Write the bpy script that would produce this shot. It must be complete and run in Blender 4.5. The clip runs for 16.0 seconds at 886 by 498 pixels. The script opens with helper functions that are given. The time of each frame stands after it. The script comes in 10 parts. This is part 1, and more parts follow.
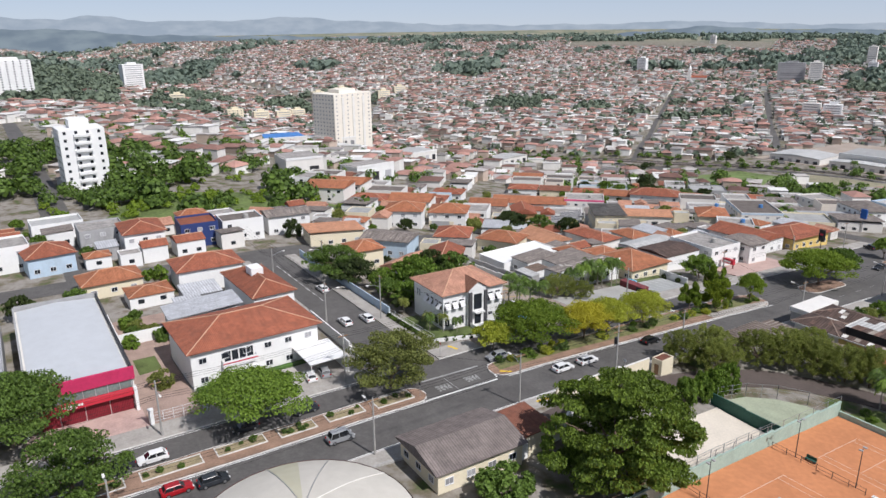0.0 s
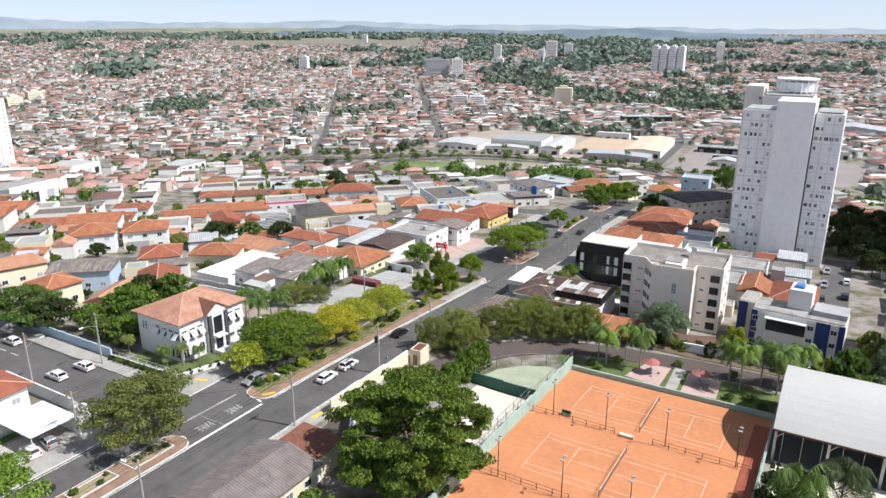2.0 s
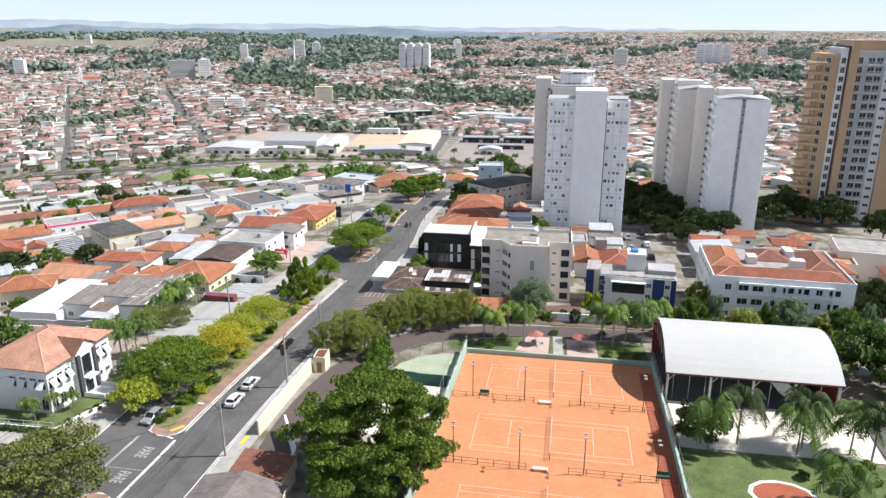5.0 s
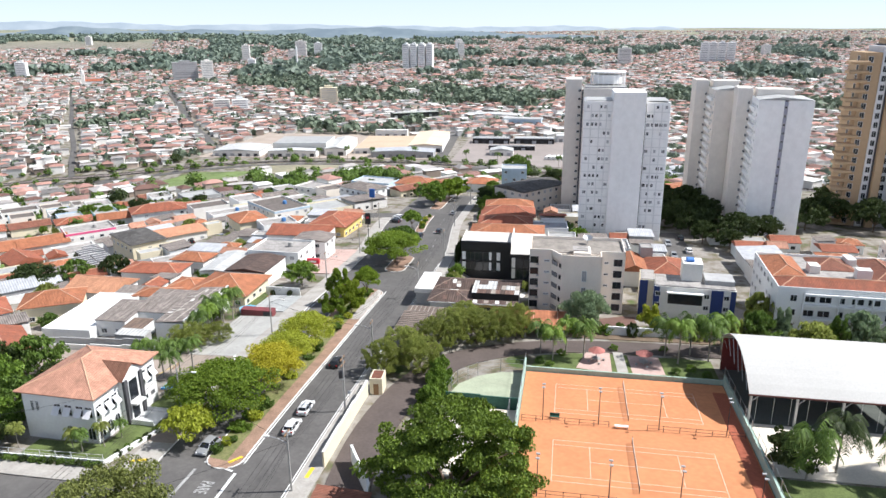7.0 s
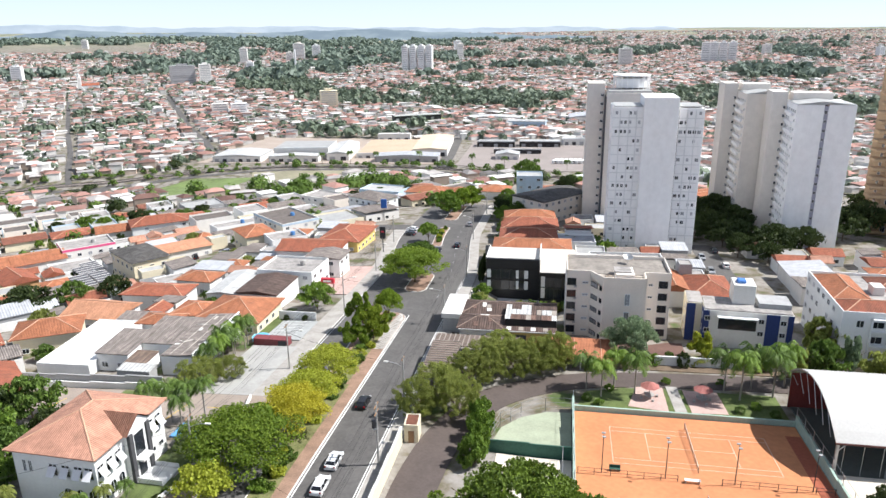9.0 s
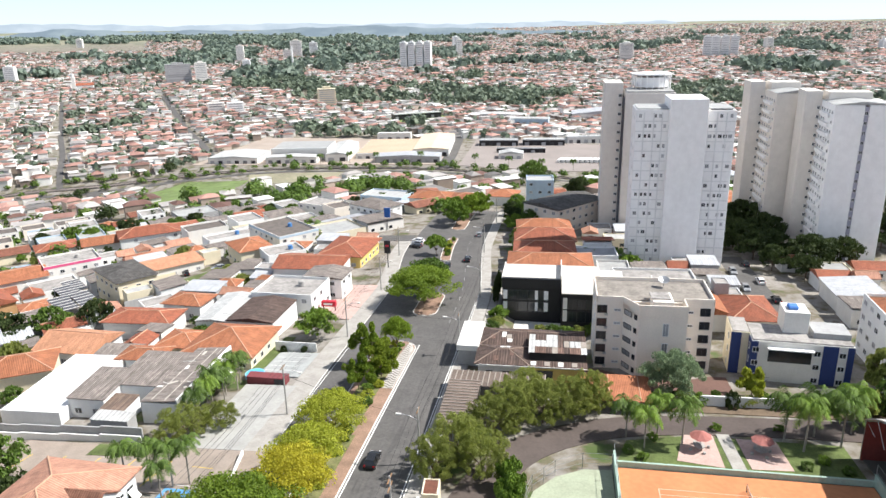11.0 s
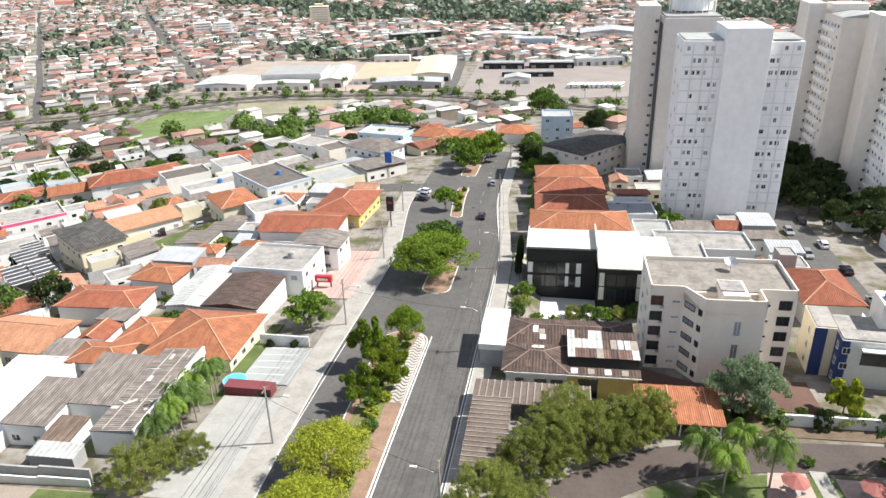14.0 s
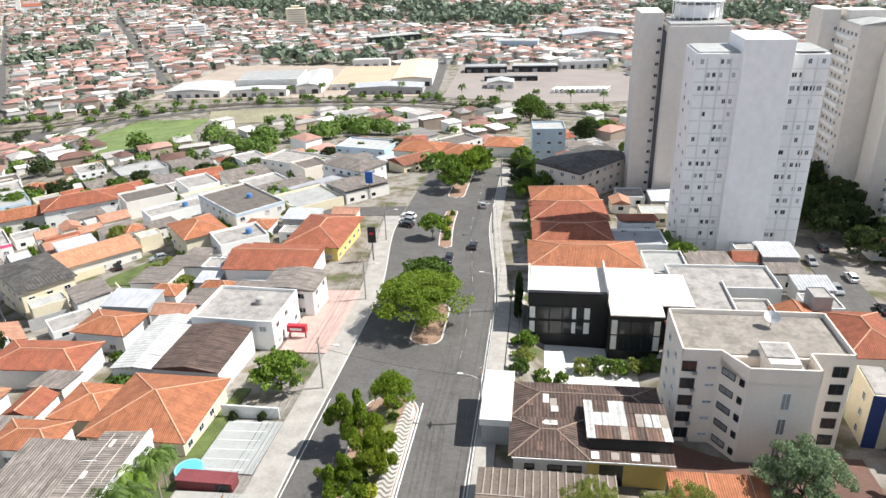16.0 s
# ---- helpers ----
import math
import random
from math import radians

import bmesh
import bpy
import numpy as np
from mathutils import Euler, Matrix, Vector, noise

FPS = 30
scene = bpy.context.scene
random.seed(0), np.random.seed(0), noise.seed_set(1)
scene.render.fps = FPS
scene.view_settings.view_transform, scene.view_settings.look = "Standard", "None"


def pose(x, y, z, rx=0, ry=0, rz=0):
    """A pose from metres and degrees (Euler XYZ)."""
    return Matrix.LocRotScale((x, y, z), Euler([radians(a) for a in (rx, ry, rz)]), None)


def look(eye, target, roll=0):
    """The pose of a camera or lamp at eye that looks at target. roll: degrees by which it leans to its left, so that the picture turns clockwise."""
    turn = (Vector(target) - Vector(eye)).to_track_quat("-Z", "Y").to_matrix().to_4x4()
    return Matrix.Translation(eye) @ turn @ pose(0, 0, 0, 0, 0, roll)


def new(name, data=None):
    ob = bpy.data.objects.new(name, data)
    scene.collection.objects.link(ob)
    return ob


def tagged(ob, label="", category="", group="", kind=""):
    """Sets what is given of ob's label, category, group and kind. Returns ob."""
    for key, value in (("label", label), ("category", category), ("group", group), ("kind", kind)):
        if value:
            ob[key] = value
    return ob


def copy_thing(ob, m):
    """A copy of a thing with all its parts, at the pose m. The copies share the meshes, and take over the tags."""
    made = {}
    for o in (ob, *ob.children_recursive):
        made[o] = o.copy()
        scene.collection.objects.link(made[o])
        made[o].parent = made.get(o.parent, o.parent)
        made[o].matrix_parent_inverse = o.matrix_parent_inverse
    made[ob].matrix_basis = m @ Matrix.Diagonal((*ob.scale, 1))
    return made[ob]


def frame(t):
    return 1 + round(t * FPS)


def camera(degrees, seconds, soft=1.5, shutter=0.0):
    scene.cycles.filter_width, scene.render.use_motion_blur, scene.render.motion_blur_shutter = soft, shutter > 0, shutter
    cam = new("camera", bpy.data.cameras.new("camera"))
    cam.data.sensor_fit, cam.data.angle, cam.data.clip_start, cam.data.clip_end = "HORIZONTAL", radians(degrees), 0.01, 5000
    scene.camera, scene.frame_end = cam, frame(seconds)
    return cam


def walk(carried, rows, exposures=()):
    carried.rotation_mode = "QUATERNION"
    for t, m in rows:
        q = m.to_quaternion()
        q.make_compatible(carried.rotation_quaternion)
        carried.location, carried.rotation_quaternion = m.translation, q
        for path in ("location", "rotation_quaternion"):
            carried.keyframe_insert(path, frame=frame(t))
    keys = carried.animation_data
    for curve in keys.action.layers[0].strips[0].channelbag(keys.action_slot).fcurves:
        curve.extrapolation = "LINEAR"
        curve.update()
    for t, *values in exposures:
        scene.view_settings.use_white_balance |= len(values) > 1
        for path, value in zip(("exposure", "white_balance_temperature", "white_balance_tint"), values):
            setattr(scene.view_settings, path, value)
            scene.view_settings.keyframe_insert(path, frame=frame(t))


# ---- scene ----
cam = camera(64.5, 16.0)

PATH = [
    (0, (81.111, 3.297, 59.627), (79.505, 4.33, 59.032), -0.5),
    (0.5, (78.287, 2.686, 59.641), (76.747, 3.816, 59.046), -0.4),
    (1, (75.548, 1.841, 59.646), (74.128, 3.116, 59.05), -0.3),
    (1.5, (72.68, 0.493, 59.587), (71.472, 1.97, 58.987), -0.2),
    (2, (69.449, -1.366, 59.483), (68.481, 0.278, 58.881), -0.0),
    (2.5, (66.024, -3.46, 59.431), (65.14, -1.77, 58.828), 0.0),
    (3, (62.609, -5.629, 59.422), (61.726, -3.938, 58.821), -0.0),
    (3.5, (59.237, -7.635, 59.398), (58.515, -5.871, 58.794), -0.1),
    (4, (55.401, -9.373, 59.362), (54.974, -7.515, 58.759), -0.0),
    (4.5, (51.21, -10.568, 59.333), (50.868, -8.692, 58.728), -0.1),
    (5, (47.219, -10.951, 59.293), (46.88, -9.075, 58.688), -0.1),
    (5.2, (45.82, -10.692, 59.304), (45.477, -8.818, 58.695), -0.1),
    (7.5, (32.489, -3.221, 59.758), (32.153, -1.344, 59.153), -0.5),
    (8, (30.063, -0.426, 59.889), (29.729, 1.451, 59.285), -0.5),
    (8.5, (27.903, 3.091, 59.985), (27.569, 4.969, 59.382), -0.7),
    (9, (26.005, 6.869, 60.03), (25.673, 8.747, 59.427), -0.8),
    (9.5, (24.419, 10.834, 60.069), (24.086, 12.713, 59.467), -1.0),
    (11.8, (18.031, 30.092, 60.671), (17.703, 31.956, 60.025), -1.4),
    (12, (17.507, 31.875, 60.688), (17.18, 33.724, 60.001), -1.4),
    (12.5, (16.205, 36.531, 60.757), (15.881, 38.342, 59.972), -1.6),
    (13, (14.901, 41.17, 60.849), (14.581, 42.965, 60.027), -1.6),
    (13.5, (13.668, 45.814, 60.953), (13.349, 47.608, 60.13), -1.7),
    (14, (12.465, 50.403, 61.031), (12.147, 52.198, 60.208), -1.7),
    (14.5, (11.241, 55.017, 61.118), (10.926, 56.812, 60.295), -1.7),
    (15, (10.059, 59.717, 61.145), (9.744, 61.512, 60.322), -1.7),
    (15.5, (8.905, 64.413, 61.143), (8.594, 66.209, 60.319), -1.6),
    (16, (7.83, 69.179, 61.131), (7.565, 70.982, 60.307), -1.7),
]
walk(cam, [(t, look(eye, target, roll)) for t, eye, target, roll in PATH],
     exposures=[(0, -0.03, 6000, 15), (0.5, 0.16, 6000, 14), (2.5, 0.46, 6000, 12), (5, 0.62, 6000, 12), (9, 0.73, 6050, 12), (13, 0.79, 6300, 10), (16, 0.77, 6250, 10)])

# ---- daylight: late-morning sun from the avenue's eastern side, hazy bright sky ----
SUN_DIR = Vector((0.81, 0.18, 1.0)).normalized()
world = bpy.data.worlds.new("sky")
scene.world = world
world.use_nodes = True
wn = world.node_tree.nodes
sky = wn.new("ShaderNodeTexSky")
sky.sky_type = "NISHITA"
sky.sun_disc = False
sky.sun_elevation = radians(50)
sky.sun_rotation = radians(77)
sky.altitude = 2500
sky.air_density = 1.0
sky.dust_density = 0.2
sky.ozone_density = 2.5
up = wn.new("ShaderNodeSeparateXYZ")
height = wn.new("ShaderNodeMapRange")
height.inputs["From Min"].default_value = 0.0
height.inputs["From Max"].default_value = 0.8
pale = wn.new("ShaderNodeMix")
pale.data_type = "RGBA"
pale.inputs[6].default_value = (3.95, 4.4, 4.95, 1)
pale.inputs[7].default_value = (1.62, 1.78, 2.1, 1)
haze = wn.new("ShaderNodeMix")
haze.data_type = "RGBA"
haze.inputs["Factor"].default_value = 0.82
sky_way = wn.new("ShaderNodeTexCoord")
world.node_tree.links.new(sky_way.outputs["Generated"], up.inputs[0])
world.node_tree.links.new(up.outputs["Z"], height.inputs["Value"])
world.node_tree.links.new(height.outputs[0], pale.inputs["Factor"])
world.node_tree.links.new(sky.outputs[0], haze.inputs[6])
world.node_tree.links.new(pale.outputs[2], haze.inputs[7])
world.node_tree.links.new(haze.outputs[2], wn["Background"].inputs[0])
wn["Background"].inputs[1].default_value = 0.125
sun_data = bpy.data.lights.new("sun", "SUN")
sun_data.energy = 4.9
sun_data.angle = radians(0.6)
sun_data.color = (1.0, 0.95, 0.86)
sun = new("sun", sun_data)
sun.matrix_world = look((0, 0, 300), Vector((0, 0, 300)) - SUN_DIR)

# ---- materials ----
MATS = {}


def mat(name, col, rough=0.85, var=0.18, grain=3.0, blotch=0.25, bump=0.0, metal=0.0, spec=0.3, rand=0.0, island=0.0, stain=0.0, stain_col=(0.12, 0.1, 0.08)):
    """A plain surface with fine grain and large blotches; rand and island vary it from thing to thing."""
    if name in MATS:
        return MATS[name]
    m = bpy.data.materials.new(name)
    m.use_nodes = True
    nt = m.node_tree
    n, l = nt.nodes, nt.links
    b = n["Principled BSDF"]
    b.inputs["Roughness"].default_value = rough
    b.inputs["Metallic"].default_value = metal
    b.inputs["Specular IOR Level"].default_value = spec
    tc = n.new("ShaderNodeTexCoord")
    fine = n.new("ShaderNodeTexNoise")
    fine.inputs["Scale"].default_value = grain
    fine.inputs["Detail"].default_value = 4
    big = n.new("ShaderNodeTexNoise")
    big.inputs["Scale"].default_value = blotch
    big.inputs["Detail"].default_value = 3
    l.new(tc.outputs["Object"], fine.inputs["Vector"])
    l.new(tc.outputs["Object"], big.inputs["Vector"])
    add = n.new("ShaderNodeMath")
    add.operation = "ADD"
    l.new(fine.outputs["Fac"], add.inputs[0])
    l.new(big.outputs["Fac"], add.inputs[1])
    rng = n.new("ShaderNodeMapRange")
    rng.inputs["From Min"].default_value = 0.7
    rng.inputs["From Max"].default_value = 1.3
    rng.inputs["To Min"].default_value = 1 - var
    rng.inputs["To Max"].default_value = 1 + var
    l.new(add.outputs[0], rng.inputs["Value"])
    value = rng.outputs[0]
    for amount, node, socket in ((rand, "ShaderNodeObjectInfo", "Random"), (island, "ShaderNodeNewGeometry", "Random Per Island")):
        if amount:
            src = n.new(node)
            r2 = n.new("ShaderNodeMapRange")
            r2.inputs["To Min"].default_value = 1 - amount
            r2.inputs["To Max"].default_value = 1 + amount
            l.new(src.outputs[socket], r2.inputs["Value"])
            mul = n.new("ShaderNodeMath")
            mul.operation = "MULTIPLY"
            l.new(value, mul.inputs[0])
            l.new(r2.outputs[0], mul.inputs[1])
            value = mul.outputs[0]
    vm = n.new("ShaderNodeVectorMath")
    vm.operation = "SCALE"
    vm.inputs[0].default_value = col[:3]
    l.new(value, vm.inputs["Scale"])
    colour = vm.outputs[0]
    if stain:
        sn = n.new("ShaderNodeTexNoise")
        sn.inputs["Scale"].default_value = 0.5
        sn.inputs["Detail"].default_value = 8
        sn.inputs["Roughness"].default_value = 0.7
        mp = n.new("ShaderNodeMapping")
        mp.inputs["Scale"].default_value = (1, 1, 0.35)
        l.new(tc.outputs["Object"], mp.inputs[0])
        l.new(mp.outputs[0], sn.inputs["Vector"])
        sr = n.new("ShaderNodeMapRange")
        sr.inputs["From Min"].default_value = 0.45
        sr.inputs["From Max"].default_value = 0.66
        sr.inputs["To Max"].default_value = stain
        l.new(sn.outputs["Fac"], sr.inputs["Value"])
        mx = n.new("ShaderNodeMix")
        mx.data_type = "RGBA"
        l.new(sr.outputs[0], mx.inputs["Factor"])
        l.new(colour, mx.inputs[6])
        mx.inputs[7].default_value = (*stain_col, 1)
        colour = mx.outputs[2]
    l.new(colour, b.inputs["Base Color"])
    if bump:
        bp = n.new("ShaderNodeBump")
        bp.inputs["Strength"].default_value = bump
        bp.inputs["Distance"].default_value = 0.05
        l.new(fine.outputs["Fac"], bp.inputs["Height"])
        l.new(bp.outputs[0], b.inputs["Normal"])
    MATS[name] = m
    return m


def ribbed(name, col, period=0.3, var=0.2, island=0.0, rand=0.12, stain=0.35, stain_col=(0.1, 0.06, 0.045), depth=0.5, rough=0.85, streak=0.12, tone=0.78):
    """Tile courses or corrugated sheet: ribs down the slope as relief and as a slight change of tone."""
    if name in MATS:
        return MATS[name]
    m = mat(name, col, rough=rough, var=var, grain=1.6, blotch=0.35, rand=rand, island=island, stain=stain, stain_col=stain_col)
    n, l = m.node_tree.nodes, m.node_tree.links
    b = n["Principled BSDF"]
    tc = n.new("ShaderNodeTexCoord")
    wv = n.new("ShaderNodeTexWave")
    wv.bands_direction = "X"
    wv.inputs["Scale"].default_value = 1 / period * 0.314
    wv.inputs["Distortion"].default_value = 0.6
    l.new(tc.outputs["UV"], wv.inputs["Vector"])
    bp = n.new("ShaderNodeBump")
    bp.inputs["Strength"].default_value = depth
    bp.inputs["Distance"].default_value = 0.08
    l.new(wv.outputs["Fac"], bp.inputs["Height"])
    l.new(bp.outputs[0], b.inputs["Normal"])
    src = b.inputs["Base Color"].links[0].from_socket
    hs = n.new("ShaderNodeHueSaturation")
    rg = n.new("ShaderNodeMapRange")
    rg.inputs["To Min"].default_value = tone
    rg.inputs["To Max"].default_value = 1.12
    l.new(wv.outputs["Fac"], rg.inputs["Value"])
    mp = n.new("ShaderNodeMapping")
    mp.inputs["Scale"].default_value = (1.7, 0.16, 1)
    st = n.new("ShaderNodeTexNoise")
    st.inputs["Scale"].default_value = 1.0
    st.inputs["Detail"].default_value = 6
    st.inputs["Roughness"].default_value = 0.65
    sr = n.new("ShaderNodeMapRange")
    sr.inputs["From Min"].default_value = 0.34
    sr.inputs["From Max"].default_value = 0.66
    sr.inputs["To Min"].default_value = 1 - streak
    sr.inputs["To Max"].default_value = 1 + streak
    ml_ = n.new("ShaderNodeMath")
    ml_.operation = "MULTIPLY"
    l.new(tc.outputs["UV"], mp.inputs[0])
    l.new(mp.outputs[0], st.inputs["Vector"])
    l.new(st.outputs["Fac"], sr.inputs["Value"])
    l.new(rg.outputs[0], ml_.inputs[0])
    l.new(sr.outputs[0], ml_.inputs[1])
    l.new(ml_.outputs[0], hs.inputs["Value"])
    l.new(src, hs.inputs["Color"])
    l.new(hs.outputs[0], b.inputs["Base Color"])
    return m


def leafy(name, col, col2, trans=0.3):
    if name in MATS:
        return MATS[name]
    m = bpy.data.materials.new(name)
    m.use_nodes = True
    n, l = m.node_tree.nodes, m.node_tree.links
    b = n["Principled BSDF"]
    b.inputs["Roughness"].default_value = 0.55
    b.inputs["Specular IOR Level"].default_value = 0.25
    g = n.new("ShaderNodeNewGeometry")
    tc = n.new("ShaderNodeTexCoord")
    no = n.new("ShaderNodeTexNoise")
    no.inputs["Scale"].default_value = 0.5
    l.new(tc.outputs["Object"], no.inputs["Vector"])
    ob = n.new("ShaderNodeObjectInfo")
    s1 = n.new("ShaderNodeMath")
    s1.operation = "MULTIPLY_ADD"
    s1.inputs[1].default_value = 0.85
    l.new(g.outputs["Random Per Island"], s1.inputs[0])
    l.new(no.outputs["Fac"], s1.inputs[2])
    s2 = n.new("ShaderNodeMath")
    s2.operation = "MULTIPLY_ADD"
    s2.inputs[1].default_value = 0.35
    l.new(ob.outputs["Random"], s2.inputs[0])
    l.new(s1.outputs[0], s2.inputs[2])
    rg = n.new("ShaderNodeMapRange")
    rg.inputs["From Min"].default_value = 0.45
    rg.inputs["From Max"].default_value = 1.6
    l.new(s2.outputs[0], rg.inputs["Value"])
    mx = n.new("ShaderNodeMix")
    mx.data_type = "RGBA"
    mx.inputs[6].default_value = (*col, 1)
    mx.inputs[7].default_value = (*col2, 1)
    l.new(rg.outputs[0], mx.inputs["Factor"])
    l.new(mx.outputs[2], b.inputs["Base Color"])
    t = n.new("ShaderNodeBsdfTranslucent")
    l.new(mx.outputs[2], t.inputs["Color"])
    ms = n.new("ShaderNodeMixShader")
    ms.inputs[0].default_value = trans
    l.new(b.outputs[0], ms.inputs[1])
    l.new(t.outputs[0], ms.inputs[2])
    l.new(ms.outputs[0], n["Material Output"].inputs["Surface"])
    MATS[name] = m
    return m


WHITE = mat("white_paint", (0.755, 0.755, 0.74), var=0.05, stain=0.08, stain_col=(0.4, 0.37, 0.33))
OFFWHITE = mat("offwhite_paint", (0.71, 0.69, 0.65), var=0.06, stain=0.12, stain_col=(0.34, 0.31, 0.27))
CREAM = mat("cream_paint", (0.7, 0.63, 0.47), var=0.06, stain=0.1, stain_col=(0.35, 0.3, 0.22))
YELLOW = mat("yellow_paint", (0.7, 0.52, 0.18), var=0.07, stain=0.12)
CREAMWHITE = mat("cream_white_paint", (0.76, 0.71, 0.62), var=0.05, stain=0.1, stain_col=(0.45, 0.4, 0.33))
BEIGE = mat("beige_paint", (0.76, 0.69, 0.61), var=0.05, stain=0.06, stain_col=(0.27, 0.23, 0.2))
GREYWALL = mat("grey_render", (0.36, 0.36, 0.36), var=0.1, stain=0.25, stain_col=(0.16, 0.15, 0.14))
BLUEWALL = mat("pale_blue_paint", (0.45, 0.56, 0.66), var=0.07, stain=0.15)
PINKWALL = mat("pink_paint", (0.62, 0.1, 0.22), var=0.1)
REDPAINT = mat("red_paint", (0.5, 0.03, 0.05), var=0.1, rough=0.5)
NAVY = mat("navy_paint", (0.03, 0.05, 0.16), var=0.1, rough=0.6)
BLACKWALL = mat("black_cladding", (0.018, 0.018, 0.02), var=0.2, rough=0.45)
BROWNWALL = mat("ochre_render", (0.42, 0.25, 0.12), stain=0.12)
CONCRETE = mat("concrete", (0.38, 0.37, 0.35), bump=0.2, stain=0.35, stain_col=(0.16, 0.15, 0.14))
SLABROOF = mat("weathered_slab", (0.34, 0.32, 0.3), bump=0.2, stain=0.6, stain_col=(0.1, 0.095, 0.09))
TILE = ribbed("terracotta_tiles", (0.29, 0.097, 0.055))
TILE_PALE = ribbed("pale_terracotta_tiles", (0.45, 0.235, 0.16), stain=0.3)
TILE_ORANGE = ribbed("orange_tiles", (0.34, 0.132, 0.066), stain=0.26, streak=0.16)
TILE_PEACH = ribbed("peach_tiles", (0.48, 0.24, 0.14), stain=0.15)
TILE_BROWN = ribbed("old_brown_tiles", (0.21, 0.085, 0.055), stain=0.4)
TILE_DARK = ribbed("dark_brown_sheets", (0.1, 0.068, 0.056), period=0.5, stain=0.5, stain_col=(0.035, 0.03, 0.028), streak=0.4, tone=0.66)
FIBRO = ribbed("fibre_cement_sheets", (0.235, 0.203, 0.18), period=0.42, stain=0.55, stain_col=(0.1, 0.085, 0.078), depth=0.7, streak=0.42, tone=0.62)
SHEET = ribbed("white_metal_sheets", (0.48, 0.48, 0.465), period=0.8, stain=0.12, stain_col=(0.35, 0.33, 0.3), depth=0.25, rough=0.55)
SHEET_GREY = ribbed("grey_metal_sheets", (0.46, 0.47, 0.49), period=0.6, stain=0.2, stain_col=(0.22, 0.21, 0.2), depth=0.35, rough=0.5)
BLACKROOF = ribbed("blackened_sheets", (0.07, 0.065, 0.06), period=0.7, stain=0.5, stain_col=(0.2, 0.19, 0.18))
RIDGE = mat("ridge_mortar", (0.5, 0.3, 0.2), var=0.2)
ASPHALT = mat("asphalt", (0.112, 0.106, 0.101), rough=0.9, var=0.2, grain=2.0, blotch=0.12, bump=0.15, stain=0.4, stain_col=(0.06, 0.058, 0.056))
PAVING = mat("sidewalk_concrete", (0.36, 0.34, 0.31), var=0.14, blotch=0.4, bump=0.1, stain=0.4, stain_col=(0.2, 0.18, 0.16))
BRICKPAVE = mat("brick_paving", (0.27, 0.175, 0.125), var=0.3, grain=5, blotch=0.5, bump=0.2)
PINKPAVE = mat("pink_paving", (0.46, 0.33, 0.29), var=0.15, blotch=0.5)
KERB = mat("kerb_whitewash", (0.62, 0.6, 0.57), var=0.15, blotch=1.2)
ROADPAINT = mat("road_paint_white", (0.7, 0.7, 0.68), var=0.18, grain=5)
ROADYELLOW = mat("road_paint_yellow", (0.7, 0.48, 0.04), var=0.15, grain=5)
CLAY = mat("clay_court", (0.5, 0.21, 0.095), rough=0.95, var=0.12, grain=1.2, blotch=0.15)
# Red earth of the garden bed, and the painted shadow on the courts.
CLAY_RED = mat("red_dirt", (0.3, 0.09, 0.05), rough=0.95, var=0.16, grain=2, blotch=0.2)
SAND = mat("pale_sand", (0.62, 0.56, 0.47), rough=0.95, var=0.1)
HARDGREEN = mat("faded_green_court", (0.33, 0.36, 0.26), var=0.14, blotch=0.3, stain=0.2, stain_col=(0.2, 0.24, 0.18))
GREENWALL = mat("pale_green_paint", (0.34, 0.45, 0.385), var=0.12, stain=0.2)
GREENDARK = mat("dark_green_netting", (0.035, 0.1, 0.075), var=0.2, rough=0.7)
LAWN = mat("lawn", (0.1, 0.13, 0.042), rough=0.95, var=0.4, grain=4, blotch=0.3, bump=0.4)
SOIL = mat("bare_soil", (0.15, 0.11, 0.075), rough=0.95, var=0.25, blotch=0.5)
METAL = mat("galvanised_steel", (0.42, 0.43, 0.44), rough=0.45, metal=0.7, var=0.1)
DARKMETAL = mat("dark_steel", (0.05, 0.05, 0.055), rough=0.5, metal=0.4, var=0.1)
POLE = mat("concrete_pole", (0.34, 0.33, 0.31), var=0.15)
GLASS = mat("dark_window_glass", (0.02, 0.024, 0.03), rough=0.12, var=0.25, blotch=0.8, spec=0.6)
PALEGLASS = mat("pale_window_shutter", (0.3, 0.3, 0.31), rough=0.4, var=0.15, rand=0.4)
FRAME = mat("white_window_frame", (0.7, 0.7, 0.7), var=0.05, rough=0.5)
BARK = mat("bark", (0.16, 0.115, 0.08), var=0.3, grain=6, bump=0.5)
PALMBARK = mat("palm_bark", (0.3, 0.27, 0.23), var=0.2, grain=6, bump=0.3)
WOOD = mat("weathered_wood", (0.26, 0.16, 0.09), var=0.25, grain=4)
RUBBER = mat("tyre_rubber", (0.015, 0.015, 0.015), rough=0.8, var=0.1)
CABLE = mat("black_cable", (0.02, 0.02, 0.02), var=0.1)

# ---- the lie of the land ----
YS = [-400, 40, 85, 135, 175, 215, 290, 420, 520, 620, 900, 1200, 1700, 2400, 3300, 4200, 5000]
ZS = [2, 0.3, -0.3, -3.2, -5.9, -7.6, -12, -33, -48, -54, -55, -47, -29, -4, 27, 48, 58]


def smooth(a, b, v):
    u = np.clip((np.asarray(v, float) - a) / (b - a), 0, 1)
    return u * u * (3 - 2 * u)


